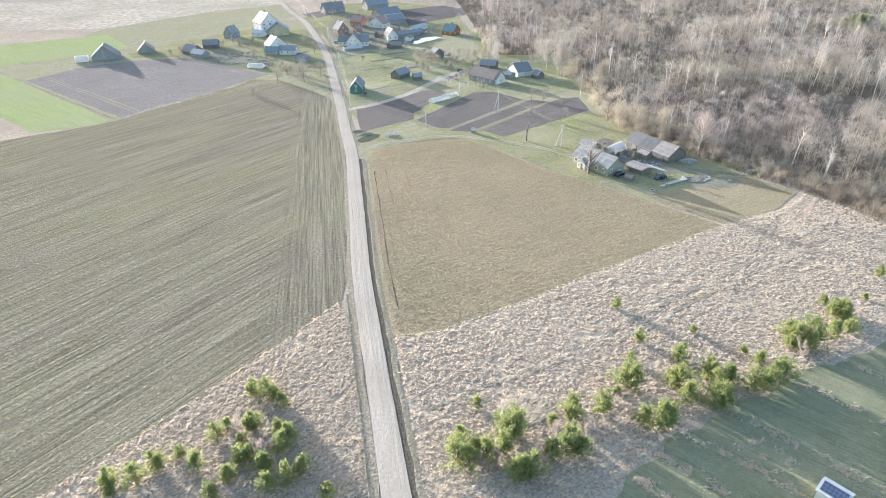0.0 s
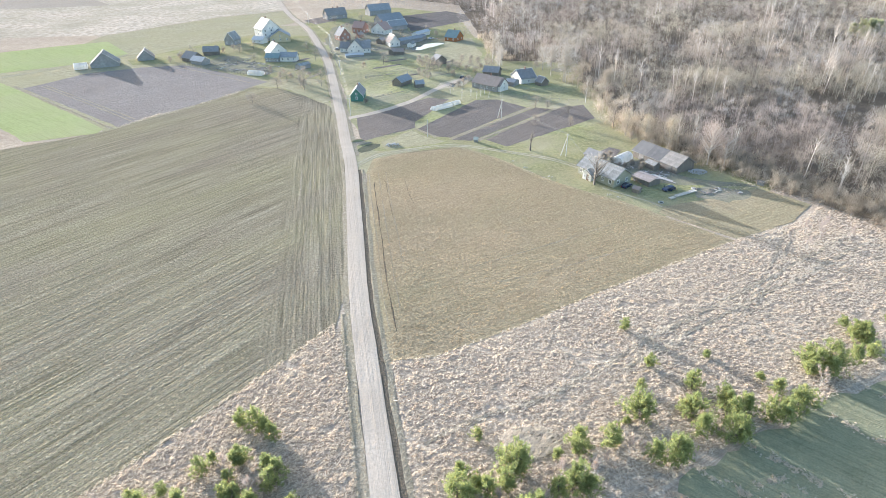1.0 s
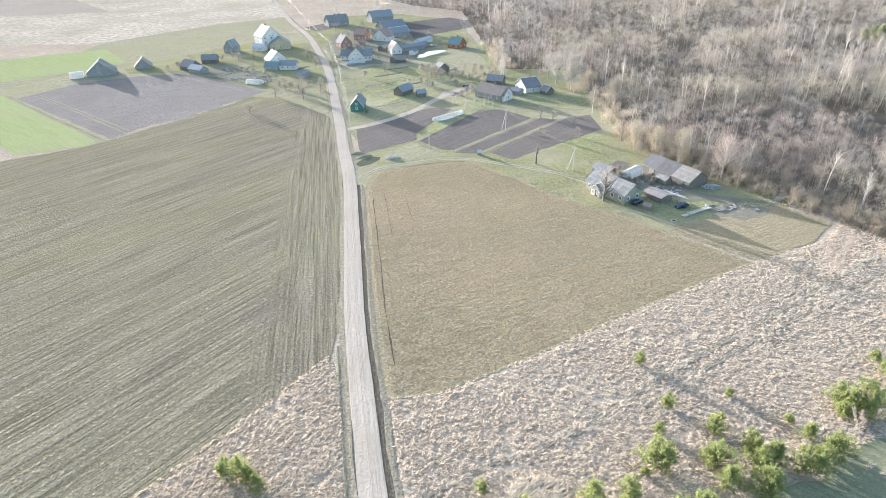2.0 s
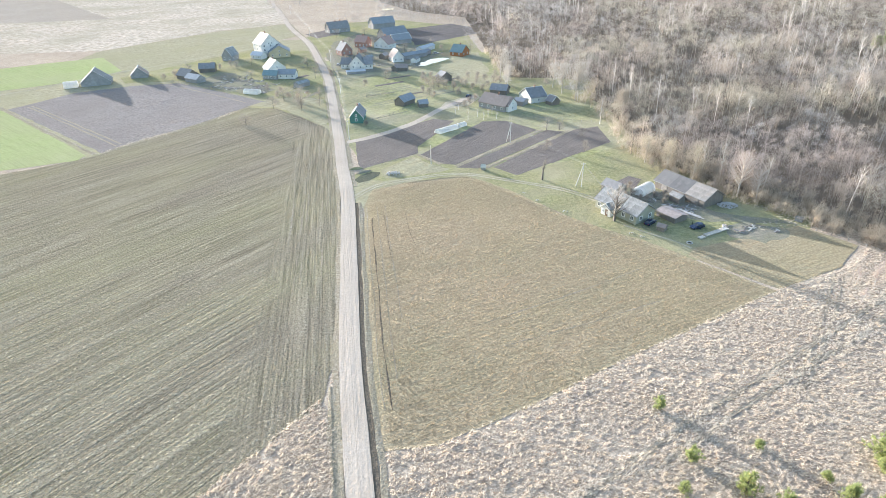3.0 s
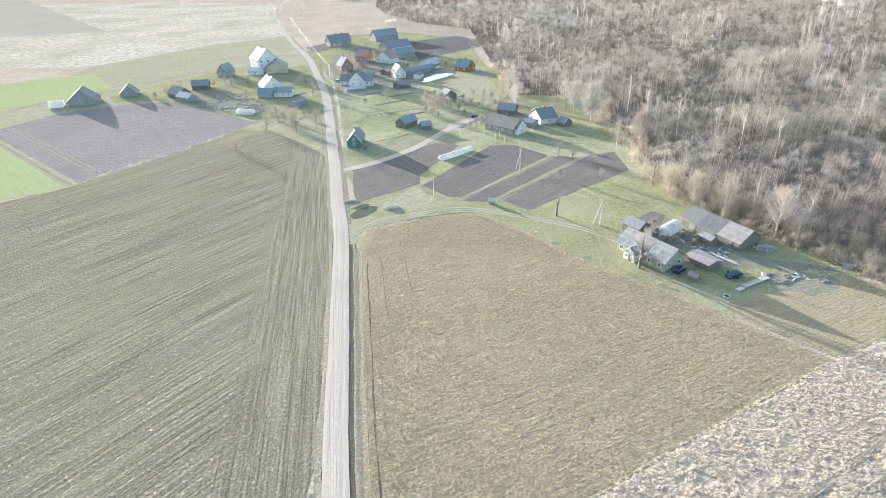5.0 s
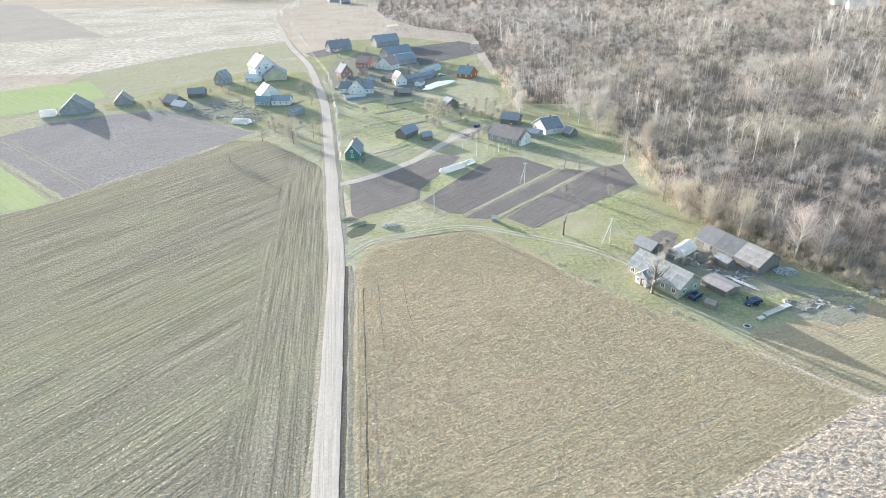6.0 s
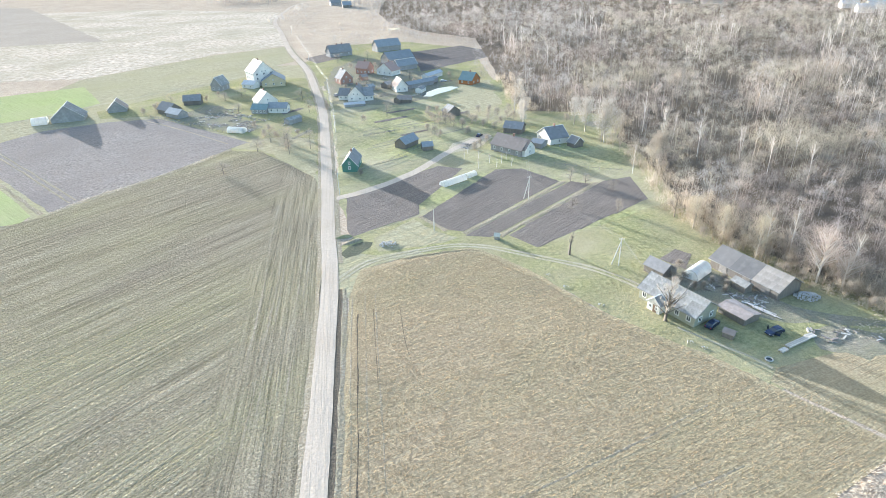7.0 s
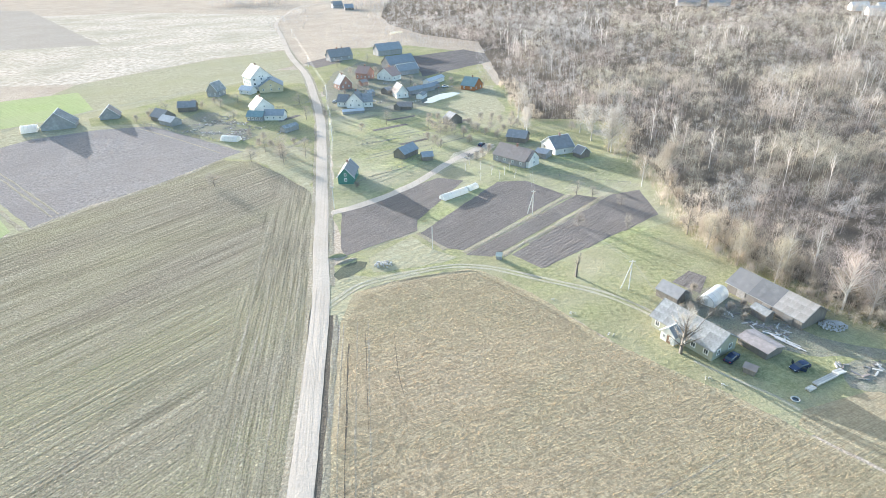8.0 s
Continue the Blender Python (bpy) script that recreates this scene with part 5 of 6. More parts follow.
for i, (x, y, h, sp) in enumerate(((72.3, 333.4, 13.5, 5.6), (43.0, 372.0, 10.0, 2.4))):
    crown_tree("bare_tree", "tall pale bare tree standing free at the glade", x, y, h, sp, 22, 1500, M_PALEBARK, T_GREY2, 170 + i, 0.36, (0.6, 1.4), 0.075, 0.2)
tree_thing("house_tree", "bare old tree in front of the farmhouse", 49.6, 196.6, 9.6, 5.4, 34, 2400, M_BARK, T_GREY2, 200, 0.5, 0.16, width=0.04, twig=(0.5, 1.3), upright=0.6)
tree_thing("pollard_tree", "stout pollarded tree beside the lane", 35, 230.4, 6.4, 1.4, 14, 300, M_BARK, T_TWIG, 201, 0.5, 0.5, width=0.03, twig=(0.5, 1.1))
FRUIT = [(-84, 306.4, 6.2), (-77.4, 333.9, 5.5), (-62.7, 329, 9.0), (-74.5, 346.5, 8), (-66, 338, 9), 
         (48.1, 287.1, 4.2), (52.9, 284.1, 4.4), (57.2, 258.6, 4), (-55, 336, 7), (61, 277, 4), (43, 262, 3.4), (-120, 432, 6), (-112, 438, 6), (-146, 420, 6), (-152, 416, 5), (-104, 402, 5), (-66, 400, 6),
         (-24, 450, 6), (-40, 455, 6), (32, 470, 7), (-60, 495, 7), (-30, 515, 7), (6, 500, 6), (-14, 480, 6), (-75, 430, 6), (-70, 550, 7), (-48, 560, 7), (-24, 386, 6)]
for i, (x, y, h) in enumerate(FRUIT):
    tagged(crown_tree("fruit_tree", "small bare fruit tree on the grass", x, y, h * (0.8 + 0.5 * ((i * 37) % 11) / 11), h * (0.56 + 0.3 * ((i * 53) % 7) / 7), 13 + i % 6, 900 if -90 < x < -50 and y < 360 else 520, M_BARK, T_TWIG, 300 + i, 0.16, (0.4, 1.2), 0.05 if y < 320 else 0.062, 0.12 + 0.2 * ((i * 29) % 5) / 5, rise=(0.05, 0.7)), group="fruit trees")
ORCHARD = [(27.9, 313.5), (20.7, 309.6), (15.8, 303.9), (11, 315), (17, 316), (23, 304.5), (29, 305.5), (13, 322), (25.5, 309)]
for i, (x, y) in enumerate(ORCHARD):
    t = tagged(tree_thing("fruit_tree", "little fruit tree with whitewashed stem", x, y, 3.2, 1.3, 8, 90, M_BIRCH, T_TWIG, 340 + i, 0.12, 0.35, width=0.035, twig=(0.4, 0.9)), group="whitewashed fruit trees")
BUSHES = [(5.1, 366, 4.2), (0, 370, 4.6), (-3, 376, 5), (3, 374, 5), (-2.6, 390, 4), (15, 352, 3.2), (46, 386, 5),
          (67.2, 212.1, 1.9), (71, 213.4, 1.9), (70.3, 210.7, 1.5), (64.1, 209.9, 1.7), (57.5, 218.5, 1.6), (59.8, 218.4, 2.2), (60.4, 213.8, 2.6), (62.3, 221.2, 2.0), (55.6, 211.9, 1.9), (58.4, 215, 2.3), (62, 210, 1.8), (57.6, 211.5, 2.4), (68.8, 208, 1.4), (87, 215, 3.4), (90, 212, 3), (76, 238, 3.2), (74, 258, 3.4), (99, 198, 3.2), (104, 193, 3.2), (80, 228, 3.2), (109, 186, 3), (64, 366, 4), (16, 327, 3.2), (19, 331, 3.6), (22, 336, 3.8), (13, 360, 4.5), (9, 364, 5), (18, 366, 5), (26, 368, 4.5), (36, 372, 5), (28, 356, 4), (-30, 300, 2),
          (-130, 432, 3.5), (-136, 436, 4), (-126, 440, 3.5), (-152, 412, 3.5), (-156, 406, 3), (-64, 334, 4), (-88, 372, 3), (-80, 366, 3), (-46, 470, 4), (-20, 468, 4), (12, 480, 4), 
          (1.7, 389.5, 4), (5.6, 378.6, 5), (8.0, 368.6, 5), (2.5, 364.5, 4.5), (-1.3, 376.4, 4), (16.6, 377.5, 4), (20.1, 370.2, 3.5), (23.4, 362.3, 3.5), (13.0, 363.4, 4), (28.5, 386.6, 4), (32.1, 380.9, 4), (22.9, 387.2, 4), (38.3, 385.5, 5), (39.6, 375.0, 4), (31.7, 366.1, 3.5), (-3.3, 356.1, 3.5), (-0.3, 351.5, 4), (2.0, 345.5, 3.5), (-73.5, 352.8, 3), (-67.3, 347.3, 3.5), (-79.5, 356.7, 3), (-63.9, 355.2, 3), (-35.4, 376.0, 3.5), (-57.4, 524.5, 4), (-39.3, 521.9, 4), (-17.3, 518.7, 4), (-10.7, 463.3, 3.5), (-52.8, 453.1, 3), (-57.8, 407.3, 3)]
for i, (x, y, h) in enumerate(BUSHES):
    crown_tree("bush", "bare brown bush with dense fine twigs", x, y, h, h * 0.6, 18, 620, M_BARK, T_TWIG, 400 + i, 0.05, (0.5, 1.1), 0.045 if y < 300 else 0.065, 0.02, "bush")
for i, (x, y, h, sp) in enumerate([(98, 154.8, 4.6, 1.6), (92, 150, 3.6, 1.3), (96, 158, 4.0, 1.4), (19.3, 85.5, 3.4, 1.0), (17, 84, 2.6, 1.1), (63.7, 100.6, 3.6, 1.6), (24, 88, 2.4, 1.2), (-1.5, 79, 2.2, 1.1), (8, 79.5, 2.6, 1.3), (12, 84, 3.0, 1.4), (1.5, 80, 2.4, 1.2), (25.5, 86.5, 3.2, 1.5), (22.5, 90.5, 3.4, 1.4), (68, 104.5, 3.8, 1.7), (52, 96.5, 2.6, 1.3), (-35.5, 84, 2.6, 1.2), (-40.5, 88.5, 2.8, 1.2), (100, 157, 4.4, 1.7), (103, 160, 4.0, 1.6), (106, 154, 3.6, 1.5)]):
    tree_thing("sapling", "thin leafless birch sapling in dry grass", x, y, h, sp, 12, 420, M_BIRCH, T_RUST, 460 + i, 0.05, 0.1, "sapling", width=0.05, twig=(0.4, 1.0), upright=1.0)

# ---------- garden ridges, mound, heaps ----------


def ridges(name, poly, heading, spacing, height, words):
    """Furrowed soil: ridges side by side across a plot."""
    d = Vector((math.cos(radians(heading)), math.sin(radians(heading))))
    n = Vector((-d.y, d.x))
    P2 = [Vector(p) for p in poly]
    lo, hi = min(p.dot(n) for p in P2), max(p.dot(n) for p in P2)
    V, F = [], []
    o = lo + spacing
    rng = random.Random(len(name) + int(lo))
    while o < hi - spacing * 0.5:
        cuts = []
        for a, b in zip(P2, P2[1:] + P2[:1]):
            u, v = a.dot(n) - o, b.dot(n) - o
            if u * v < 0:
                cuts.append((a + (b - a) * (u / (u - v))).dot(d))
        if len(cuts) >= 2:
            s0, s1 = min(cuts) + 0.4 + rng.random(), max(cuts) - 0.4 - rng.random()
            k = max(2, int((s1 - s0) / 2.2))
            hh = height * rng.uniform(0.6, 1.2)
            base = len(V)
            for i in range(k + 1):
                s = s0 + (s1 - s0) * i / k
                w = noise.noise((s * 0.2, o * 0.3, 4)) * 0.18
                for dx, z in ((-spacing * 0.42, 0.05), (0, 0.06 + hh * (0.7 + 0.5 * rng.random())), (spacing * 0.42, 0.05)):
                    p = d * s + n * (o + dx + w)
                    V.append((p.x, p.y, z))
            for i in range(k):
                for j in range(2):
                    F.append((base + i * 3 + j, base + i * 3 + j + 1, base + i * 3 + j + 4, base + i * 3 + j + 3))
        o += spacing * rng.uniform(0.95, 1.05)
    tagged(raw(name, V, F, M_SOIL), words, "soil", kind="stuff")


for a, b in (((6.3, 246.1), (46, 287.3)), ((16.8, 243.5), (57.5, 285)), ((1.0, 248.6), (-7.2, 260))):
    strip("grass_strip", smooth_line([a, ((a[0] + b[0]) / 2 + 0.3, (a[1] + b[1]) / 2 - 0.2), b], 2.0), [(-0.9, 0.057), (-0.3, 0.11), (0.3, 0.1), (0.9, 0.057)], M_VERGE, "pale dry grass strip between the plots", 0.5, category="grass")
ridges("soil_ridges", [(-7, 259), (1.3, 249.2), (6.1, 247.6), (44.2, 287.4), (32.6, 302.4), (22, 302)], 46.5, 0.95, 0.035, "ridged dark garden soil")
ridges("soil_ridges", [(6.5, 244.6), (13.9, 243), (55.2, 283.9), (48.1, 287.1)], 45.5, 0.9, 0.035, "ridged dark garden soil")
ridges("soil_ridges", [(19.7, 244), (27, 235.6), (70.3, 268.3), (71.2, 290), (59.8, 286.1)], 41, 1.3, 0.035, "ridged dark garden soil")


def mound(name, x, y, rx, ry, h, material, words, rough=0.25, yaw=0):
    bm = bmesh.new()
    rings = []
    for i in range(9):
        f = i / 8
        ring = []
        for j in range(22):
            a = 6.2832 * j / 22
            k = (1 - f) * (1 + rough * noise.noise((math.cos(a) * 1.5 + x, math.sin(a) * 1.5, 1)))
            z = h * (1 - (1 - f) ** 2) * (1 + rough * noise.noise((x + k * math.cos(a) * 3, y + k * math.sin(a) * 3, 2)))
            ring.append(bm.verts.new((rx * k * math.cos(a), ry * k * math.sin(a), z)))
        rings.append(ring)
    for i in range(8):
        for j in range(22):
            bm.faces.new((rings[i][j], rings[i][(j + 1) % 22], rings[i + 1][(j + 1) % 22], rings[i + 1][j]))
    ob = part(name, bm, material, None)
    ob.matrix_basis = pose(x, y, 0.03, 0, 0, yaw)
    return tagged(ob, words, "mound")


mound("earth_mound", -27.2, 243.2, 3.4, 1.1, 0.5, M_VERGE, "low grassed earth bank beside the road", yaw=35)
# flat grey-green sheet, darker than the grass around it
sheet("hollow", [(-29.8, 235.4), (-28, 240), (-24, 243), (-21, 242.4), (-21.4, 239.6), (-24.5, 234.6), (-28, 232.8)], 0.06, M_HOLLOW, "dark hollow beside the road", 0.35, 1.2, "ground")
mound("earth_bank", -30, 246.5, 2.8, 1.0, 0.7, M_YARD, "low grassed bank at the garden's corner", yaw=15)
sheet("rough_patch", [(-21, 245), (-9, 258), (-4, 250), (4, 243.5), (0, 240.3), (-12, 237.5), (-19, 236.5)], 0.045, M_PALEGRASS, "patch of straw-coloured rough grass", 0.6, 1.5, "grass")


def stones(name, x, y, rx, ry, h, count, size, material, words):
    rng = random.Random(int(x * 10))
    bm = bmesh.new()
    for _ in range(count):
        a, q = rng.random() * 6.283, math.sqrt(rng.random())
        z = h * (1 - q * q) * rng.uniform(0.6, 1.0)
        s = size * rng.uniform(0.5, 1.4)
        m = Matrix.Translation((rx * q * math.cos(a), ry * q * math.sin(a), z + s * 0.3)) @ Euler((rng.random() * 3, rng.random() * 3, rng.random() * 3)).to_matrix().to_4x4() @ Matrix.Diagonal((s, s * rng.uniform(0.6, 1), s * rng.uniform(0.4, 0.8), 1))
        bmesh.ops.create_icosphere(bm, subdivisions=1, radius=0.5, matrix=m)
    ob = part(name, bm, material, None)
    ob.location = (x, y, 0.04)
    return tagged(ob, words, "heap", kind="stuff")


M_STONE = plain_mat("field_stone", (0.64, 0.61, 0.58), (0.46, 0.43, 0.41), 2, 0.9)
M_CONC = plain_mat("concrete", (0.60, 0.58, 0.55), (0.48, 0.46, 0.43), 1.5, 0.9)
M_BOARD = plain_mat("pale_boards", (0.62, 0.58, 0.52), (0.48, 0.44, 0.39), 2, 0.85, vary=0.2)
M_GREYBOARD = plain_mat("grey_boards", (0.36, 0.33, 0.30), (0.25, 0.23, 0.21), 2, 0.9, vary=0.25)
M_FILM = plain_mat("white_film", (0.90, 0.90, 0.90), (0.84, 0.84, 0.84), 1.2, 0.35, bump=0.1)
film_nodes = M_FILM.node_tree
film_t = film_nodes.nodes.new("ShaderNodeBsdfTranslucent")
film_t.inputs[0].default_value = (0.92, 0.92, 0.9, 1)
film_m = film_nodes.nodes.new("ShaderNodeMixShader")
film_m.inputs[0].default_value = 0.55
film_nodes.links.new(film_nodes.nodes["Principled BSDF"].outputs[0], film_m.inputs[1])
film_nodes.links.new(film_t.outputs[0], film_m.inputs[2])
film_nodes.links.new(film_m.outputs[0], film_nodes.nodes["Material Output"].inputs[0])
M_POST = plain_mat("weathered_post", (0.72, 0.69, 0.65), (0.52, 0.49, 0.46), 2, 0.9, stretch=(0.3, 0.3, 2))
M_WIRE = plain_mat("aluminium_wire", (0.46, 0.44, 0.41), (0.36, 0.34, 0.32), 3, 0.6, 0.2)
stones("stone_heap", 87.3, 204.4, 3.2, 2.2, 0.8, 300, 0.42, M_STONE, "heap of pale field stones beside the barn")
stones("rubble_heap", -16.5, 240.3, 2.6, 2.0, 0.45, 80, 0.5, M_STONE, "scattered rubble on the grass")
for k, (x, y) in enumerate([(26.8, 219.5), (36.8, 204.2), (51.8, 188.2), (53.9, 185.9), (30.2, 213.2)]):
    stones("stone_pile", x, y, 0.9, 0.6, 0.2, 11, 0.3, M_CONC, "small pile of stones at the field edge")

# ---------- power line ----------


def pole(x, y, h=8.0, arm=True, brace=None, words="grey power pole with a crossarm"):
    thing = tagged(new("power_pole"), words, "pole", "power poles")
    thing.location = (x, y, 0)
    part("post", tube(bmesh.new(), (0, 0, -0.2), (0, 0, h), 0.16, 0.11), M_POST, thing)
    if brace:
        part("strut", tube(bmesh.new(), (brace[0], brace[1], -0.2), (0.05, 0.05, h * 0.93), 0.16, 0.11), M_POST, thing)
    if arm:
        a = part("crossarm", box(bmesh.new(), -0.75, 0.75, -0.06, 0.06, h - 0.45, h - 0.33), M_POST, thing)
        for u in (-0.65, -0.2, 0.2, 0.65):
            part("insulator", tube(bmesh.new(), (u, 0, h - 0.33), (u, 0, h - 0.12), 0.05, 0.04, 6), M_CONC, a)
    return Vector((x, y, h - 0.15))


def wire(a, b, sag=0.6, words="overhead wire between the poles", off=0.0):
    a, b = Vector(a), Vector(b)
    side = Vector((-(b - a).y, (b - a).x, 0)).normalized()
    pts = [a.lerp(b, i / 10) + side * off - Vector((0, 0, sag * 4 * (i / 10) * (1 - i / 10))) for i in range(11)]
    V, T = [], []
    for i, p in enumerate(pts):
        for k in range(4):
            u = 1.5708 * k
            V.append(p + side * (0.022 * math.cos(u)) + Vector((0, 0, 0.022 * math.sin(u))))
            if i:
                b, c = 4 * i - 4, (k + 1) % 4
                T += [(b + k, b + c, b + 4 + c), (b + k, b + 4 + c, b + 4 + k)]
    tagged(tri_mesh("overhead_wire", V, T, M_WIRE), words, "wire")


pole(-2.7, 249.1, 7.2, False, None, "single grey post at the garden's corner")
pB = pole(30.1, 271.4, 8.4, True, (-1.6, 0.6), "grey power pole with a leaning strut")
pC = pole(46.7, 223.3, 8.4, True, (-1.8, 0.7), "grey power pole with a leaning strut")
road_poles = [pole(x, y, 8.2) for x, y in ((-35.6, 281), (-47.3, 361), (-62.5, 447), (-92.2, 555), (-137, 720))]
for a, b in zip(road_poles, road_poles[1:]):
    for o in (-0.5, 0.0, 0.5):
        wire(a, b, 1.2, off=o)
for o in (-0.4, 0.4):
    wire(pB, pC, 0.8, off=o)
    wire(pB, (35.5, 311, 5.2), 0.7, off=o)
    wire(pC, (50.5, 205, 4.6), 0.3, off=o * 0.4)

# ---------- tunnels ----------


def tunnel(name, A, B, width, h, words, hoops=5):
    """A film tunnel: A and B are the ends of its axis."""
    A, B = Vector((*A, 0)), Vector((*B, 0))
    L, d = (B - A).length, (B - A).normalized()
    thing = tagged(new(name), words, "greenhouse")
    thing.matrix_basis = Matrix.Translation(A) @ Matrix.Rotation(math.atan2(d.y, d.x), 4, "Z")
    n, k = 12, max(4, int(L / 0.8))
    bm = bmesh.new()
    grid = []
    for i in range(k + 1):
        row = []
        for j in range(n + 1):
            a = math.pi * j / n
            w = 1 + 0.025 * noise.noise((i * 0.9, j * 0.7, L))
            row.append(bm.verts.new((L * i / k, math.cos(a) * width / 2 * w, math.sin(a) ** 0.8 * h * w)))
        grid.append(row)
    for i in range(k):
        for j in range(n):
            bm.faces.new((grid[i][j], grid[i][j + 1], grid[i + 1][j + 1], grid[i + 1][j]))
    bmesh.ops.solidify(bm, geom=bm.faces[:], thickness=0.03)
    part("film_cover", bm, M_FILM, thing)
    for x in (0.04, L - 0.04):
        bm = bmesh.new()
        arc = [bm.verts.new((x, math.cos(math.pi * j / n) * width / 2 * 0.97, math.sin(math.pi * j / n) ** 0.8 * h * 0.97)) for j in range(n + 1)]
        f = bm.faces.new(arc)
        bmesh.ops.solidify(bm, geom=[f], thickness=0.04)
        part("end_wall", bm, M_FILM, thing)
    for i in range(hoops):
        x = L * i / (hoops - 1)
        bm = bmesh.new()
        for j in range(n):
            p, q = [(x, math.cos(math.pi * u / n) * width / 2 * 1.03, math.sin(math.pi * u / n) ** 0.8 * h * 1.03) for u in (j, j + 1)]
            tube(bm, p, q, 0.02, 0.02, 4)
        part("hoop", bm, M_POST, thing)
    part("door", box(bmesh.new(), -0.07, 0.0, -0.5, 0.5, 0.05, min(1.9, h * 0.8)), M_FRAME, thing)
    return thing


tunnel("greenhouse", (62.6, 214.8), (68.4, 219.6), 4.2, 2.6, "white film greenhouse behind the farmhouse")
tunnel("greenhouse", (1.0, 286.2), (9.6, 293.2), 3.2, 1.8, "long white film tunnel in the garden", 7)
tunnel("greenhouse", (10.2, 294.2), (13.8, 297.6), 2.8, 1.6, "short white film tunnel in the garden", 4)
tunnel("greenhouse", (-99.3, 367.6), (-91, 365), 4.0, 2.4, "small white film greenhouse at the field edge")
tunnel("greenhouse", (-206.5, 391), (-200, 393.5), 6, 3.4, "rounded film shelter beside the old barn")

# ---------- farmyard ----------
for f0, w in ((0.39, 3.6),):
    A, B = Vector((46.8, 207.1)), Vector((54.8, 193.6))
    d = (B - A).normalized()
    n = Vector((-d.y, d.x))
    c = A.lerp(B, f0) - n * 2.2
    house("house_porch", tuple(c - d * w / 2), tuple(c + d * w / 2), 2.2, 2.3, 3.8, W_WHITE, R_GREY, "white gabled porch of the farmhouse", False, 2, 0, 0, M_TRIM, "porch", True, (0.8, 1.1), 0.25)
house("kennel", (59.6, 189.9), (61.2, 188.3), 2.0, 1.3, 1.9, W_WOOD, R_BROWN, "small brown hut on the yard grass", category="shed", over=0.2)
house("well_house", (15.0, 241.4), (16.4, 241.0), 1.3, 1.2, 1.9, W_GREY, R_CREAM, "little covered well beside the lane", category="well", over=0.2)
house("beehive_shed", (101.5, 192.6), (102.9, 191.2), 1.2, 1.0, 1.4, W_GREY, R_OLD, "small pale box hut at the wood's edge", category="shed", over=0.1)


def sheets_on(thing, L, W, wall_h, ridge_h, x0, x1, over, material, cols, rows=3):
    """Corrugated sheets laid in rows on both slopes of a roof whose ridge runs along x."""
    slope = (ridge_h - wall_h) / (W / 2)
    run = W / 2 + over
    sl = math.hypot(run, slope * run)
    w, l = (x1 - x0) / cols, sl / rows
    me = bpy.data.meshes.new("roof_sheet")
    n = 8
    V, F = [], []
    for i in range(n + 1):
        z = 0.014 if i % 2 else 0.0
        for y in (0, l * 1.03):
            V.append((w * 0.985 * i / n, y, z + 0.02 * (y == 0)))
    for i in range(n):
        F.append((2 * i, 2 * i + 2, 2 * i + 3, 2 * i + 1))
    me.from_pydata(V, [], F)
    me.materials.append(material)
    rng = random.Random(cols)
    for s in (-1, 1):
        for r in range(rows):
            for c in range(cols):
                ob = new("roof_sheet", me)
                ob.parent = thing
                lift = 0.205 + 0.015 * rng.random()
                m = Matrix.Translation((0, 0, 0))
                ang = math.atan2(slope, 1)
                if s < 0:
                    m = Matrix.Translation((x0 + c * w, -run, wall_h - slope * over + lift)) @ Matrix.Rotation(ang, 4, "X")
                else:
                    m = Matrix.Translation((x0 + (c + 1) * w, run, wall_h - slope * over + lift)) @ Matrix.Rotation(math.pi, 4, "Z") @ Matrix.Rotation(ang, 4, "X")
                ob.matrix_basis = m @ Matrix.Translation((0, r * l, 0)) @ Matrix.Rotation(radians(rng.uniform(-0.5, 0.5)), 4, "Z")


LF = (Vector((54.8, 193.6)) - Vector((46.8, 207.1))).length
sheets_on(farmhouse, LF, 8, 2.9, 5.6, -LF / 2 - 0.5, LF / 2 + 0.5, 0.5, R_GREY, 14)
LB = (Vector((79.3, 203.4)) - Vector((70.6, 221))).length
sheets_on(barn, LB, 8.6, 2.6, 5.2, LB * 0.14, LB / 2 + 0.5, 0.5, R_OLD, 7)
for x0, x1, mm, words in ((-LB / 2 - 0.5, -LB * 0.2, R_DARK2, "dark roofing felt"), (-LB * 0.2 + 0.02, LB * 0.14 - 0.02, R_FELT, "dark grey roofing felt")):
    for s in (-1, 1):
        sl = 2.6 / 4.3
        bm = bmesh.new()
        for z in (0.215, 0.245):
            for u, v in ((x0, 0), (x1, 0), (x1, 1), (x0, 1)):
                y = s * (4.8 * (1 - v))
                bm.verts.new((u, y, 5.2 - abs(y) * sl + z))
        bm.verts.ensure_lookup_table()
        v = bm.verts
        for f in ((0, 1, 2, 3), (4, 5, 6, 7), (0, 1, 5, 4), (1, 2, 6, 5), (2, 3, 7, 6), (3, 0, 4, 7)):
            bm.faces.new([v[i] for i in f])
        bmesh.ops.recalc_face_normals(bm, faces=bm.faces)
        part("roof_felt", bm, mm, barn, words)
for u in (-0.3, 0.05, 0.33):
    part("barn_door", box(bmesh.new(), LB * u - 1.1, LB * u + 1.1, -4.38, -4.29, 0.05, 2.2), M_GREYBOARD, barn)

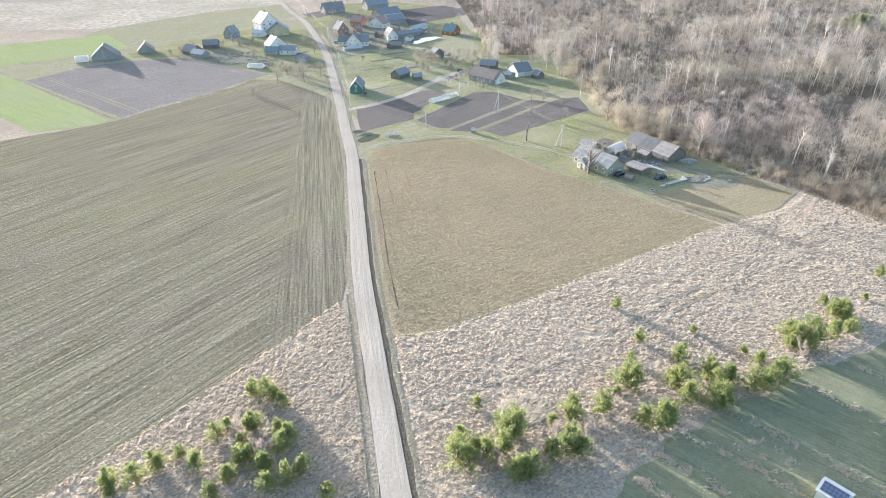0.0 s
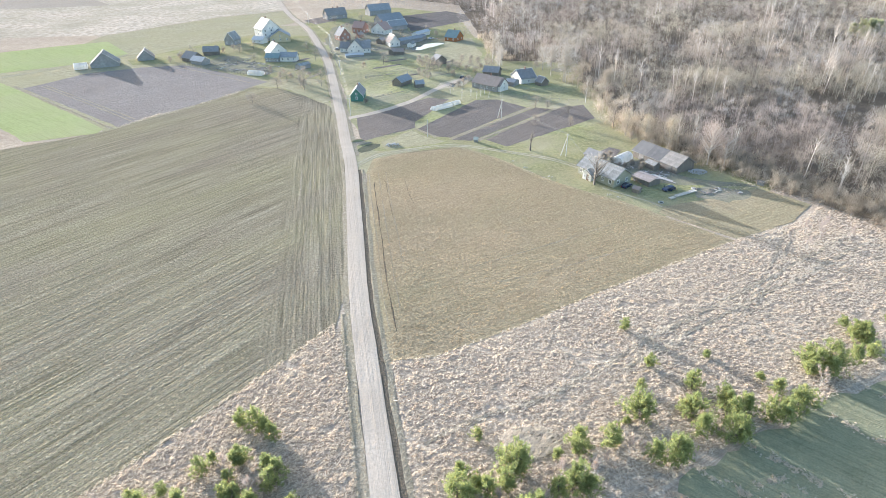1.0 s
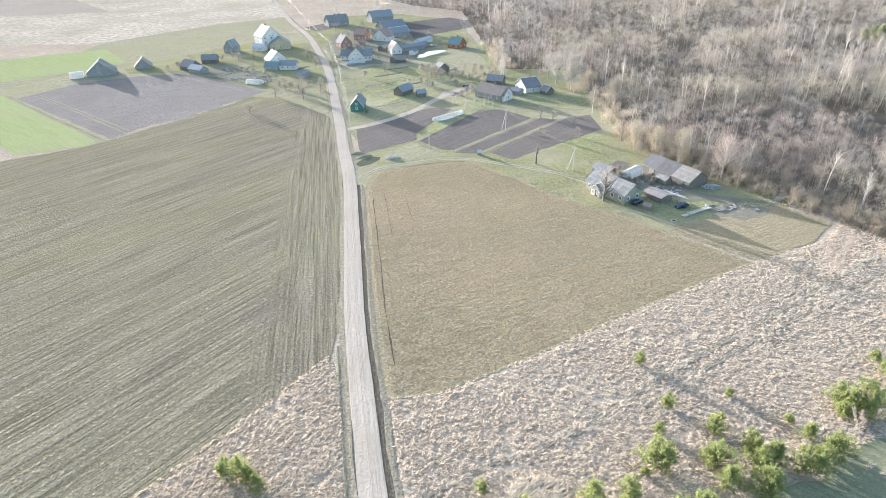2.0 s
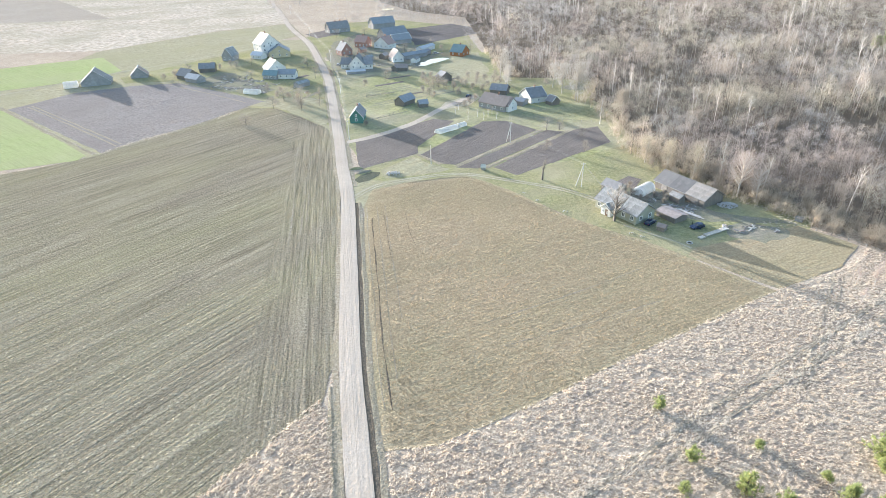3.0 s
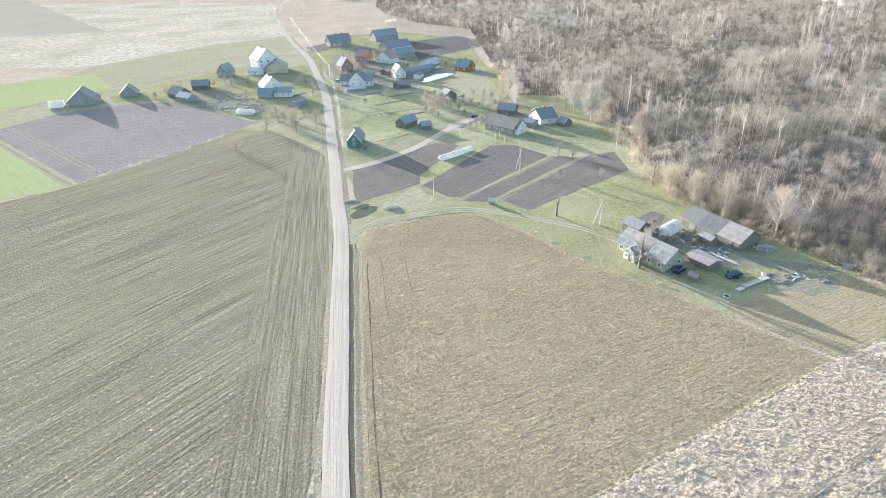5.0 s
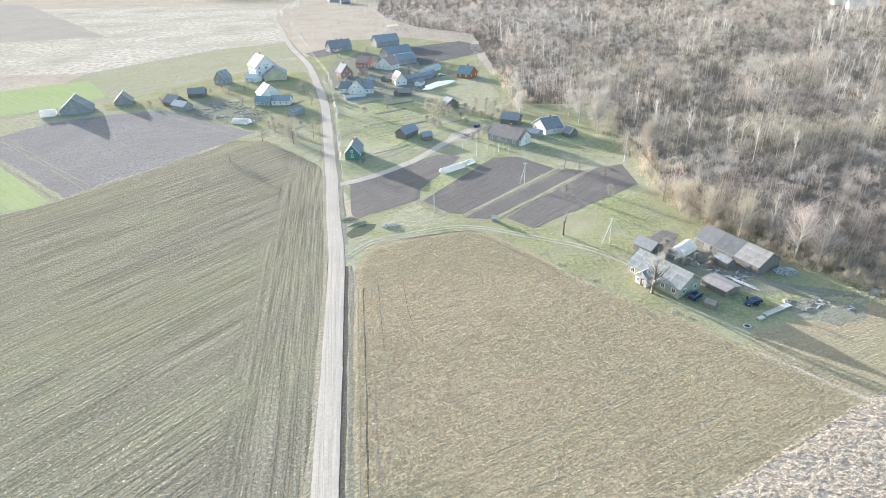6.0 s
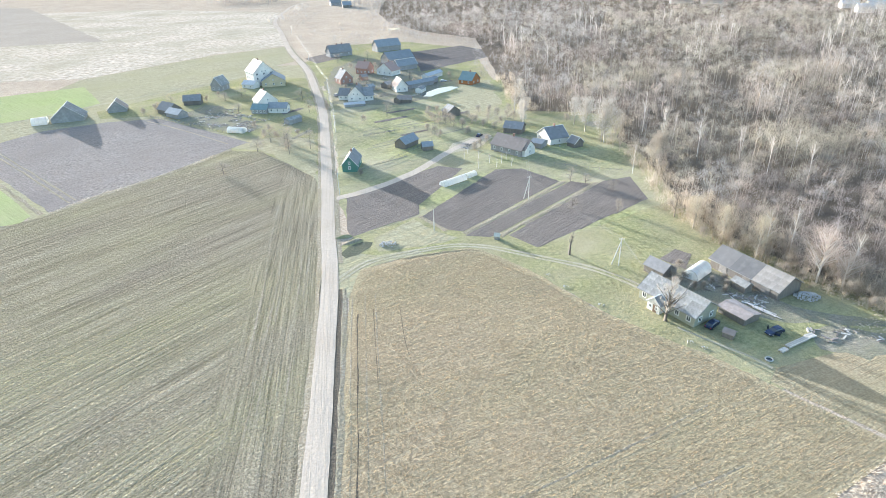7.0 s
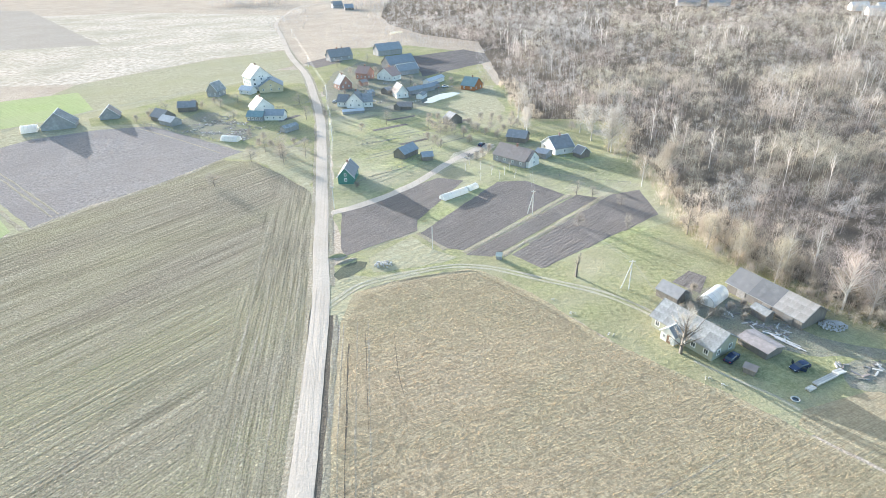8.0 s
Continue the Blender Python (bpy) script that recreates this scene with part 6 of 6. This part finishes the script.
M_CARBLUE = plain_mat("dark_blue_paint", (0.025, 0.04, 0.09), (0.035, 0.05, 0.10), 1, 0.25, 0.3, 0.0, spec=0.6)
M_CARGREY = plain_mat("silver_paint", (0.45, 0.47, 0.5), (0.4, 0.42, 0.45), 1, 0.3, 0.4, 0.0, spec=0.6)
M_TYRE = plain_mat("tyre_rubber", (0.03, 0.03, 0.03), (0.05, 0.05, 0.05), 3, 0.9)
M_RIM = plain_mat("wheel_rim", (0.5, 0.5, 0.52), (0.4, 0.4, 0.42), 2, 0.4, 0.7)
M_LAMP = plain_mat("clear_lamp", (0.75, 0.76, 0.78), (0.65, 0.66, 0.68), 2, 0.15, spec=0.8)
M_TAIL = plain_mat("red_lamp", (0.4, 0.03, 0.03), (0.3, 0.02, 0.02), 2, 0.25, spec=0.6)


def loft(stations):
    """A body through cross-sections: (x, half width at the sill, half width at the top, z low, z high)."""
    bm = bmesh.new()
    rings = []
    for x, w0, w1, z0, z1 in stations:
        zm = z0 + (z1 - z0) * 0.55
        rings.append([bm.verts.new(p) for p in ((x, -w0, z0), (x, w0, z0), (x, (w0 + 0.03), zm), (x, w1, z1), (x, -w1, z1), (x, -(w0 + 0.03), zm))])
    for a, b in zip(rings, rings[1:]):
        for i in range(6):
            bm.faces.new((a[i], a[(i + 1) % 6], b[(i + 1) % 6], b[i]))
    bm.faces.new(rings[0][::-1])
    bm.faces.new(rings[-1])
    bmesh.ops.recalc_face_normals(bm, faces=bm.faces)
    return bm


def car(x, y, yaw, paint, words, doors=()):
    thing = tagged(new("car"), words, "car")
    thing.matrix_basis = pose(x, y, 0.04, 0, 0, yaw)
    part("body", loft([(-2.2, 0.72, 0.66, 0.35, 0.8), (-2.1, 0.84, 0.8, 0.25, 0.92), (-1.2, 0.86, 0.82, 0.22, 0.95), (0.9, 0.86, 0.82, 0.22, 0.93), (1.8, 0.84, 0.76, 0.24, 0.84), (2.15, 0.76, 0.66, 0.3, 0.7), (2.22, 0.6, 0.5, 0.36, 0.6)]), paint, thing)
    part("window", loft([(-1.95, 0.74, 0.7, 0.9, 0.95), (-1.45, 0.76, 0.62, 0.9, 1.36), (0.25, 0.76, 0.62, 0.9, 1.38), (0.95, 0.76, 0.72, 0.88, 0.93)]), M_PANE, thing, "dark glass")
    part("roof", loft([(-1.5, 0.62, 0.56, 1.34, 1.4), (-0.6, 0.66, 0.6, 1.36, 1.46), (0.28, 0.62, 0.56, 1.35, 1.42)]), paint, thing)
    for wx in (-1.35, 1.35):
        for s in (-1, 1):
            t = part("wheel", tube(bmesh.new(), (wx, s * 0.68, 0.32), (wx, s * 0.9, 0.32), 0.32, 0.31, 14), M_TYRE, thing)
            part("rim", tube(bmesh.new(), (wx, s * 0.88, 0.32), (wx, s * 0.915, 0.32), 0.19, 0.17, 10), M_RIM, t)
    for s in (-1, 1):
        part("headlight", box(bmesh.new(), 2.08, 2.2, s * 0.58 - 0.14, s * 0.58 + 0.14, 0.52, 0.68), M_LAMP, thing)
        part("tail_light", box(bmesh.new(), -2.22, -2.1, s * 0.62 - 0.1, s * 0.62 + 0.1, 0.6, 0.82), M_TAIL, thing)
    for hx, s, ang in doors:
        dr = part("door", box(bmesh.new(), -1.0, 0, -0.04, 0.04, 0.3, 0.92), paint, thing, "open door")
        dr.matrix_basis = Matrix.Translation((hx, s * 0.86, 0)) @ Matrix.Rotation(radians(s * -ang), 4, "Z")
        part("door_glass", box(bmesh.new(), -0.95, -0.15, -0.02, 0.02, 0.93, 1.3), M_PANE, dr)
    return thing


car(59.3, 194.0, 39, M_CARBLUE, "dark blue car parked beside the farmhouse")
car(71.6, 190.4, 200, M_CARBLUE, "dark blue car with open doors on the grass", ((0.75, 1, 62), (0.75, -1, 62)))
car(7.9, 469.5, 10, M_CARGREY, "pale car parked beside the sheds")
car(-56.5, 437, 80, M_CARGREY, "pale car parked at the road")
car(20, 347, 60, M_CARBLUE, "dark car on the village lane")


def board_stack(x, y, yaw, L, w, rows, layers, material, words, name="board_stack"):
    thing = tagged(new(name), words, "boards")
    thing.matrix_basis = pose(x, y, 0.04, 0, 0, yaw)
    rng = random.Random(int(x * 7 + y))
    for u in (-L * 0.35, L * 0.35):
        part("bearer", box(bmesh.new(), u - 0.07, u + 0.07, -w / 2, w / 2, 0, 0.12), M_GREYBOARD, thing)
    for k in range(layers):
        for r in range(rows):
            p = w / rows
            o = rng.uniform(-0.15, 0.15)
            part("board", box(bmesh.new(), -L / 2 + o, L / 2 + o, -w / 2 + r * p + 0.02, -w / 2 + (r + 1) * p - 0.02, 0.121 + k * 0.062, 0.18 + k * 0.062), material, thing)
    return thing


board_stack(70.1, 184.0, 25, 1.9, 1.1, 4, 6, M_BOARD, "short stack of pale boards on the grass")
board_stack(74.5, 186.5, 25, 6.4, 1.2, 5, 6, M_BOARD, "long stack of pale boards on the grass")
board_stack(78.6, 188.6, 20, 2.2, 1.4, 4, 5, M_BOARD, "short stack of pale boards on the grass")
board_stack(66.2, 199.0, -60, 4.5, 1.0, 4, 3, M_GREYBOARD, "stack of grey boards beside the low shed")


def log(x, y, yaw, L, r, z=0.0):
    thing = tagged(new("log"), "weathered log lying in the yard", "log", "logs in the yard")
    thing.matrix_basis = pose(x, y, 0.04 + r + z, 0, 0, yaw)
    part("stem", tube(bmesh.new(), (-L / 2, 0, 0), (L / 2, 0, 0), r, r * 0.8, 9), M_POST, thing)
    part("cut_end", tube(bmesh.new(), (-L / 2 - 0.012, 0, 0), (-L / 2 - 0.002, 0, 0), r * 0.88, r * 0.88, 9), M_BOARD, thing)


for x, y, yaw, L, r in ((73.6, 198.6, -55, 5.5, 0.18), (74.3, 199.2, -52, 5.0, 0.16), (72.5, 200.9, -58, 4.0, 0.2), (75.0, 197.4, -60, 4.2, 0.14), (71.6, 202.4, -30, 2.6, 0.2), (73.2, 201.8, 10, 2.2, 0.16)):
    log(x, y, yaw, L, r)
ring = tagged(new("well_ring"), "dark open concrete well ring in the grass", "well")
ring.location = (65.6, 181.3, 0.03)
bm = bmesh.new()
for i in range(18):
    a, b = [(math.cos(6.2832 * u / 18) * 0.75, math.sin(6.2832 * u / 18) * 0.75, 0.2) for u in (i, i + 1)]
    tube(bm, a, b, 0.13, 0.13, 6)
part("rim", bm, M_CONC, ring)
part("water", tube(bmesh.new(), (0, 0, 0.0), (0, 0, 0.06), 0.66, 0.66, 18), M_PANE, ring)

# clutter heaps in the yards
rng = random.Random(77)


def junk(x, y, n, spread, words):
    thing = tagged(new("junk_pile"), words, "clutter")
    thing.matrix_basis = pose(x, y, 0.04, 0, 0, rng.uniform(0, 180))
    for i in range(n):
        L, w, h = rng.uniform(0.3, 2.4) ** 0.9, rng.uniform(0.1, 0.42), rng.uniform(0.04, 0.28)
        ob = part(rng.choice(("board", "crate", "sheet")), box(bmesh.new(), -L / 2, L / 2, -w / 2, w / 2, 0, h), rng.choice((M_BOARD, M_GREYBOARD, M_GREYBOARD, W_WOOD, W_WOOD, M_CONC, W_WOOD, R_BROWN, R_DARK)), thing)
        ob.matrix_basis = pose(rng.uniform(-spread, spread), rng.uniform(-spread, spread), 0.0, 0, 0, rng.uniform(0, 180))


for k in range(52):
    u, v = rng.random(), rng.random()
    junk(-126 + 36 * u + 6 * v, 384 - 18 * u + 38 * v * (1 - 0.5 * u), rng.randint(7, 13), 2.4, "pile of old boards and sheet in the yard")
for x, y in ((72.5, 204.2), (70.2, 206.5), (66.5, 210), (68, 212.5), (80.5, 190), (82, 187.5), (85.4, 189.1), (88.9, 190.7), (93, 187), (76.2, 204.5), (70.9, 204.9), (74.1, 204.2), (74.9, 201.4), (18, 338), (14, 334), (12, 330), (-9, 452), (-4, 446), (-30, 434), (-34, 438), (26, 462), (12, 472)):
    junk(x, y, rng.randint(7, 12), 1.5, "small heap of boards and scrap")

# ---------- fences and beds ----------


def fence(pts, words, gap=2.4, h=1.2, boards=2, material=M_GREYBOARD):
    thing = tagged(new("fence"), words, "fence")
    line = smooth_line(pts, gap)
    thing.location = (line[0].x, line[0].y, 0)
    for i, p in enumerate(line):
        q = p - line[0]
        part("post", box(bmesh.new(), q.x - 0.07, q.x + 0.07, q.y - 0.07, q.y + 0.07, 0, h * rng.uniform(0.9, 1.1)), material, thing)
        if i:
            o = line[i - 1] - line[0]
            for k in range(boards):
                z = h * (k + 0.8) / (boards + 0.2)
                part("rail", tube(bmesh.new(), (o.x, o.y, z), (q.x, q.y, z + rng.uniform(-0.05, 0.05)), 0.05, 0.05, 4), material, thing)
    return thing


fence([(-150, 400), (-126, 383), (-100, 364.5)], "grey board fence along the ploughed field")
fence([(-48.5, 373), (-56, 412), (-60, 430)], "low grey fence beside the road")
fence([(-33, 352), (-12, 362), (10, 372)], "weathered rail fence between the plots")
fence([(91, 193.5), (104, 186), (116, 168)], "thin post fence at the wood's corner", 4, 1.0, 1)
fence([(-100, 425), (-82, 428), (-70, 440)], "grey fence round the white house")
for a, b, wd in (((-30, 333), (-4, 350), 0.5), ((-28, 338), (-16, 348), 0.4), ((-26, 312), (-12, 322), 0.5), ((-36, 352), (-18, 362), 0.6), ((-20, 366), (2, 378), 0.5), ((-34, 360), (-10, 376), 0.35), ((2, 352), (16, 362), 0.5)):
    strip("garden_bed", smooth_line([a, ((a[0] + b[0]) / 2 + 0.6, (a[1] + b[1]) / 2), b], 2.5), [(-wd, 0.05), (0, 0.085), (wd, 0.05)], M_DIRT, "narrow dug bed across the grass", 0.3, category="garden")

fence([(-30, 306), (-22, 314), (-10, 330), (-2, 344)], "low grey garden fence along the lane", 3, 1.0, 2)
fence([(-58, 462), (-48, 466), (-38, 462)], "grey board fence before the brick house", 2, 1.2, 3)
fence([(-20, 424), (-10, 432), (-6, 440)], "pale rail fence beside the white house", 2, 1.1, 2, M_POST)
fence([(-84, 352), (-76, 362), (-70, 374)], "grey fence along the orchard", 3, 1.1, 2)
fence([(46, 306), (58, 300), (70, 296)], "thin post fence behind the gardens", 4, 1.0, 1)
for x, y, k in ((-66, 366, 9), (-74, 378, 9), (-92, 384, 8), (-52, 470, 7), (-44, 476, 7), (-20, 456, 8), (-12, 462, 8), (2, 466, 8), (-30, 486, 8), (-40, 512, 7), (-24, 524, 8), (26, 326, 8), (38, 338, 8), (30, 346, 7), (52, 330, 6), (28, 340, 7)):
    junk(x, y, k, 2.0, "scatter of boards and garden things")
for a, b, wd, mm in (((-30, 376), (-14, 386), 1.6, M_SOIL), ((-24, 394), (-10, 402), 1.4, M_SOIL), ((4, 384), (18, 392), 1.6, M_SOIL), ((-40, 398), (-30, 406), 1.3, M_DIRT), ((-16, 352), (-4, 360), 1.2, M_SOIL), ((-80, 398), (-72, 410), 1.4, M_SOIL), ((-66, 352), (-60, 366), 1.3, M_DIRT)):
    strip("garden_bed", smooth_line([a, ((a[0] + b[0]) / 2 + 0.4, (a[1] + b[1]) / 2), b], 2.0), [(-wd, 0.05), (-wd * 0.5, 0.12), (0, 0.07), (wd * 0.5, 0.12), (wd, 0.05)], mm, "small dug vegetable bed", 0.3, category="garden")

# ---------- pond ----------
M_WATER = plain_mat("pond_water", (0.03, 0.04, 0.045), (0.04, 0.05, 0.05), 0.5, 0.04, spec=1.0, bump=0.0)
sheet("pond", [(-6.5, 430), (-1, 429), (5, 437), (12, 444), (16.5, 452), (12, 455), (4, 451), (-2, 442), (-7, 436)], 0.06, M_WATER, "small pond mirroring the pale sky", 0.4, 2, "water")
sheet("pond", [(-42, 735), (-36, 732), (-26, 742), (-30, 752), (-40, 748)], 0.07, M_WATER, "far pond mirroring the pale sky", 0.8, 3, "water")
strip("path", smooth_line([(51.4, 194.0), (57, 187.9), (62.5, 182.4), (65, 178.5)], 2), [(-0.35, 0.05), (0, 0.06), (0.35, 0.05)], M_TRACK, "narrow trodden path along the yard", 0.12, category="path")
for o, lo, hi, wd in ((-12.3, 168, 262, 0.16), (-13.9, 150, 248, 0.14), (-16.8, 185, 275, 0.2), (-8.2, 190, 285, 0.16), (-6.4, 160, 250, 0.12)):
    line = []
    for p, q in zip(ROAD, ROAD[1:]):
        if lo < p.y < hi:
            dd = (q - p).normalized()
            line.append(p + Vector((dd.y, -dd.x)) * (o + 1.2 * noise.noise((p.y * 0.02, o, 3))))
    strip("crop_track", line, [(-wd, 0.055), (0, 0.06), (wd, 0.055)], M_VERGE, "pale wheel mark in the young crop", 0.3, category="track")
for line, wd in zip(SWATHS, (0.6, 0.45)):
    strip("flattened_grass", line, [(-wd, 0.045), (-wd * 0.5, 0.08), (0, 0.07), (wd * 0.4, 0.09), (wd, 0.045)], M_STRAW, "wheel track of flattened pale grass", 0.5, category="track")
for line in ([(93.9, 162.6), (82.9, 148.6), (70.3, 134.0), (60.8, 123.5)], [(95.4, 161.4), (85.2, 148.4), (72.4, 133.9), (62.8, 123.4)]):
    strip("flattened_grass", smooth_line(line, 1.5), [(-0.35, 0.045), (0, 0.085), (0.35, 0.045)], M_STRAW, "narrow wheel track in the dry grass", 0.3, category="track")
strip("field_furrow", smooth_line([(-15.4, 177.7), (-17.2, 195), (-18.6, 208)], 3), [(-0.05, 0.058), (0, 0.06), (0.05, 0.058)], M_DITCH, "thin dark furrow in the stubble", 0.05, category="furrow")
strip("field_furrow", smooth_line([(-9.0, 186), (-10.5, 193.5), (-12, 207)], 3), [(-0.05, 0.058), (0, 0.06), (0.05, 0.058)], M_DITCH, "thin dark furrow in the stubble", 0.05, category="furrow")

for k, (a, b) in enumerate((((2.6, 147.0), (47.5, 168.8)), ((3.0, 145.7), (47.6, 167.4)), ((8.4, 139.9), (47.0, 154.2)), ((13.6, 133.3), (42.9, 144.0)))):
    c = ((a[0] + b[0]) / 2 + 0.3, (a[1] + b[1]) / 2 - 0.4)
    strip("field_furrow", smooth_line([a, c, b], 2), [(-0.16, 0.052), (0, 0.075), (0.16, 0.052)], M_FIELD_R if k % 2 else M_VERGE, "faint long furrow across the stubble", 0.14, category="furrow")
for o, lo, hi, mm in ((5.6, 118, 212, M_VERGE), (7.0, 122, 205, M_DITCH), (8.8, 130, 212, M_VERGE), (11.5, 150, 214, M_VERGE)):
    line = []
    for p, q in zip(ROAD, ROAD[1:]):
        if lo < p.y < hi:
            dd = (q - p).normalized()
            line.append(p + Vector((dd.y, -dd.x)) * (o + 0.4 * noise.noise((p.y * 0.03, o, 3))))
    strip("field_furrow", line, [(-0.14, 0.052), (0, 0.075), (0.14, 0.052)], mm, "faint furrow along the road's side of the stubble", 0.2, category="furrow")

# ---------- hut with solar panel near the meadow ----------
hut = house("meadow_hut", (47.4, 70.2), (49.6, 67.2), 3.2, 2.2, 3.1, W_WHITE, R_LIGHT, "small white hut with a solar panel roof", category="hut", over=0.2)
M_CELL = plain_mat("solar_cells", (0.06, 0.08, 0.14), (0.08, 0.10, 0.17), 2, 0.12, spec=0.9, bump=0.0)
sl = 0.9 / 1.6
frame_ = part("panel_frame", box(bmesh.new(), -1.7, 1.7, -1.75, -0.1, 0, 0.05), M_RIM, hut)
frame_.matrix_basis = Matrix.Translation((0, 0, 3.34)) @ Matrix.Rotation(math.atan(sl), 4, "X")
for i in range(6):
    for j in range(3):
        part("solar_cell", box(bmesh.new(), -1.66 + i * 0.555, -1.66 + i * 0.555 + 0.52, -1.71 + j * 0.54, -1.71 + j * 0.54 + 0.5, 0.05, 0.058), M_CELL, frame_)

# ---------- far off ----------
house("far_house", (-140, 1040), (-126, 1046), 12, 4, 9, W_GREY, R_DARK, "distant dark-roofed house beyond the fields", True, 3, 1)
house("far_house", (-118, 1002), (-106, 1005), 10, 3.5, 8, W_WOOD, R_BLUE, "distant blue-roofed farm building", True, 2, 1)
for x, y, L in ((335, 940, 30), (372, 925, 26), (500, 830, 18), (522, 815, 20), (486, 780, 16)):
    house("far_house", (x, y), (x + L, y - 4), 12, 5, 9.5, W_WHITE if L < 21 else W_GREY, R_BLUE if L > 21 else R_LIGHT, "distant long building beyond the wood", True, 4, 1)


def far_trees():
    r2 = np.random.default_rng(41)
    temps = [wood_tree(r2, r2.uniform(9, 15), 3.6, 6, 120, 0.12, (0.8, 1.8), 0.12, 0.15) for _ in range(5)]
    rows = [(r2.uniform(-345, -240), r2.uniform(1085, 1180), r2.uniform(0.8, 1.2)) for _ in range(160)]
    rows += [(-176 + r2.uniform(-4, 10), 860 + r2.uniform(0, 170), r2.uniform(0.5, 0.9)) for _ in range(34)]
    rows += [(r2.uniform(-110, -60), r2.uniform(1000, 1150), r2.uniform(0.8, 1.2)) for _ in range(110)]
    rows += [(r2.uniform(-90, -50), r2.uniform(640, 700), r2.uniform(0.3, 0.6)) for _ in range(25)]
    rows += [(x, y, r2.uniform(0.35, 0.85)) for x, y in zip(r2.uniform(-50, 52, 110), r2.uniform(625, 800, 110)) if x > -52 + (y - 625) * 0.05 and noise.noise((x * 0.04, y * 0.04, 71)) > -0.1]
    rows += [(r2.uniform(-183.4, -138.0), r2.uniform(762.3, 932.5), r2.uniform(0.45, 0.9)) for _ in range(26)]
    rows += [(r2.uniform(-128.4, -84.2), r2.uniform(670.7, 742.4), r2.uniform(0.24, 0.48)) for _ in range(16)]
    rows += [(r2.uniform(-104.8, -39.9), r2.uniform(724.7, 949.1), r2.uniform(0.33, 0.66)) for _ in range(60)]
    rows += [(r2.uniform(-44.2, -8.2), r2.uniform(671.1, 807.4), r2.uniform(0.48, 0.96)) for _ in range(60)]
    rows += [(r2.uniform(-79.8, -53.2), r2.uniform(564.7, 600.4), r2.uniform(0.24, 0.48)) for _ in range(8)]
    for (x0, y0), (x1, y1) in zip(WOOD_EDGE, WOOD_EDGE[1:]):
        if y1 > 420:
            for _ in range(int((y0 - y1) / 3)):
                f = r2.random()
                rows.append((x0 + (x1 - x0) * f + r2.uniform(-15, 3), y0 + (y1 - y0) * f, r2.uniform(0.25, 0.7)))
    tagged(merged(temps, rows, r2, "far_trees", T_GREY), "distant bare trees beyond the fields", "woodland", kind="stuff")


far_trees()


def far_pines():
    r2 = np.random.default_rng(52)
    temps = []
    for _ in range(3):
        (V, T), (V2, T2) = pine_mesh(r2, 4.0, 1.5)
        temps.append((np.concatenate([V, V2]) * 3.4, np.concatenate([T, T2 + len(V)])))
    rows = [(r2.uniform(300, 345), r2.uniform(425, 450), r2.uniform(0.7, 1.05)) for _ in range(18)]
    tagged(merged(temps, rows, r2, "pine_wood", T_FARPINE), "clump of tall green pines within the bare wood", "woodland", kind="stuff")


far_pines()


def cut_swaths():
    """Broken rows of pale cut grass on the meadow."""
    r3 = np.random.default_rng(61)
    temps = [laid_tufts(r3, 8, (0.3, 0.6), (0.08, 0.16), 0.5) for _ in range(6)]
    rows = []
    for k, (x0, y0, x1, y1) in enumerate(((22, 77, 29, 68), (25, 84, 36, 70.5), (31.5, 86.5, 47, 71), (43, 89.8, 60, 69.5), (58.5, 98, 76, 74), (70, 103, 92, 74), (40.6, 80.4, 46.4, 81.8), (41.8, 77.6, 47.8, 79.3), (43.4, 75.3, 49.5, 77.4))):
        for _ in range(1100 if k < 6 else 220):
            f = r3.random()
            x, y = x0 + (x1 - x0) * f + r3.normal() * 0.55, y0 + (y1 - y0) * f + r3.normal() * 0.4
            if noise.noise((x * 0.45, y * 0.45, k)) > -0.02:
                rows.append((x, y, r3.uniform(0.3, 0.7)))
    tagged(merged(temps, rows, r3, "cut_grass", T_STRAW), "broken pale swaths of cut grass on the meadow", "grass", kind="stuff")


cut_swaths()
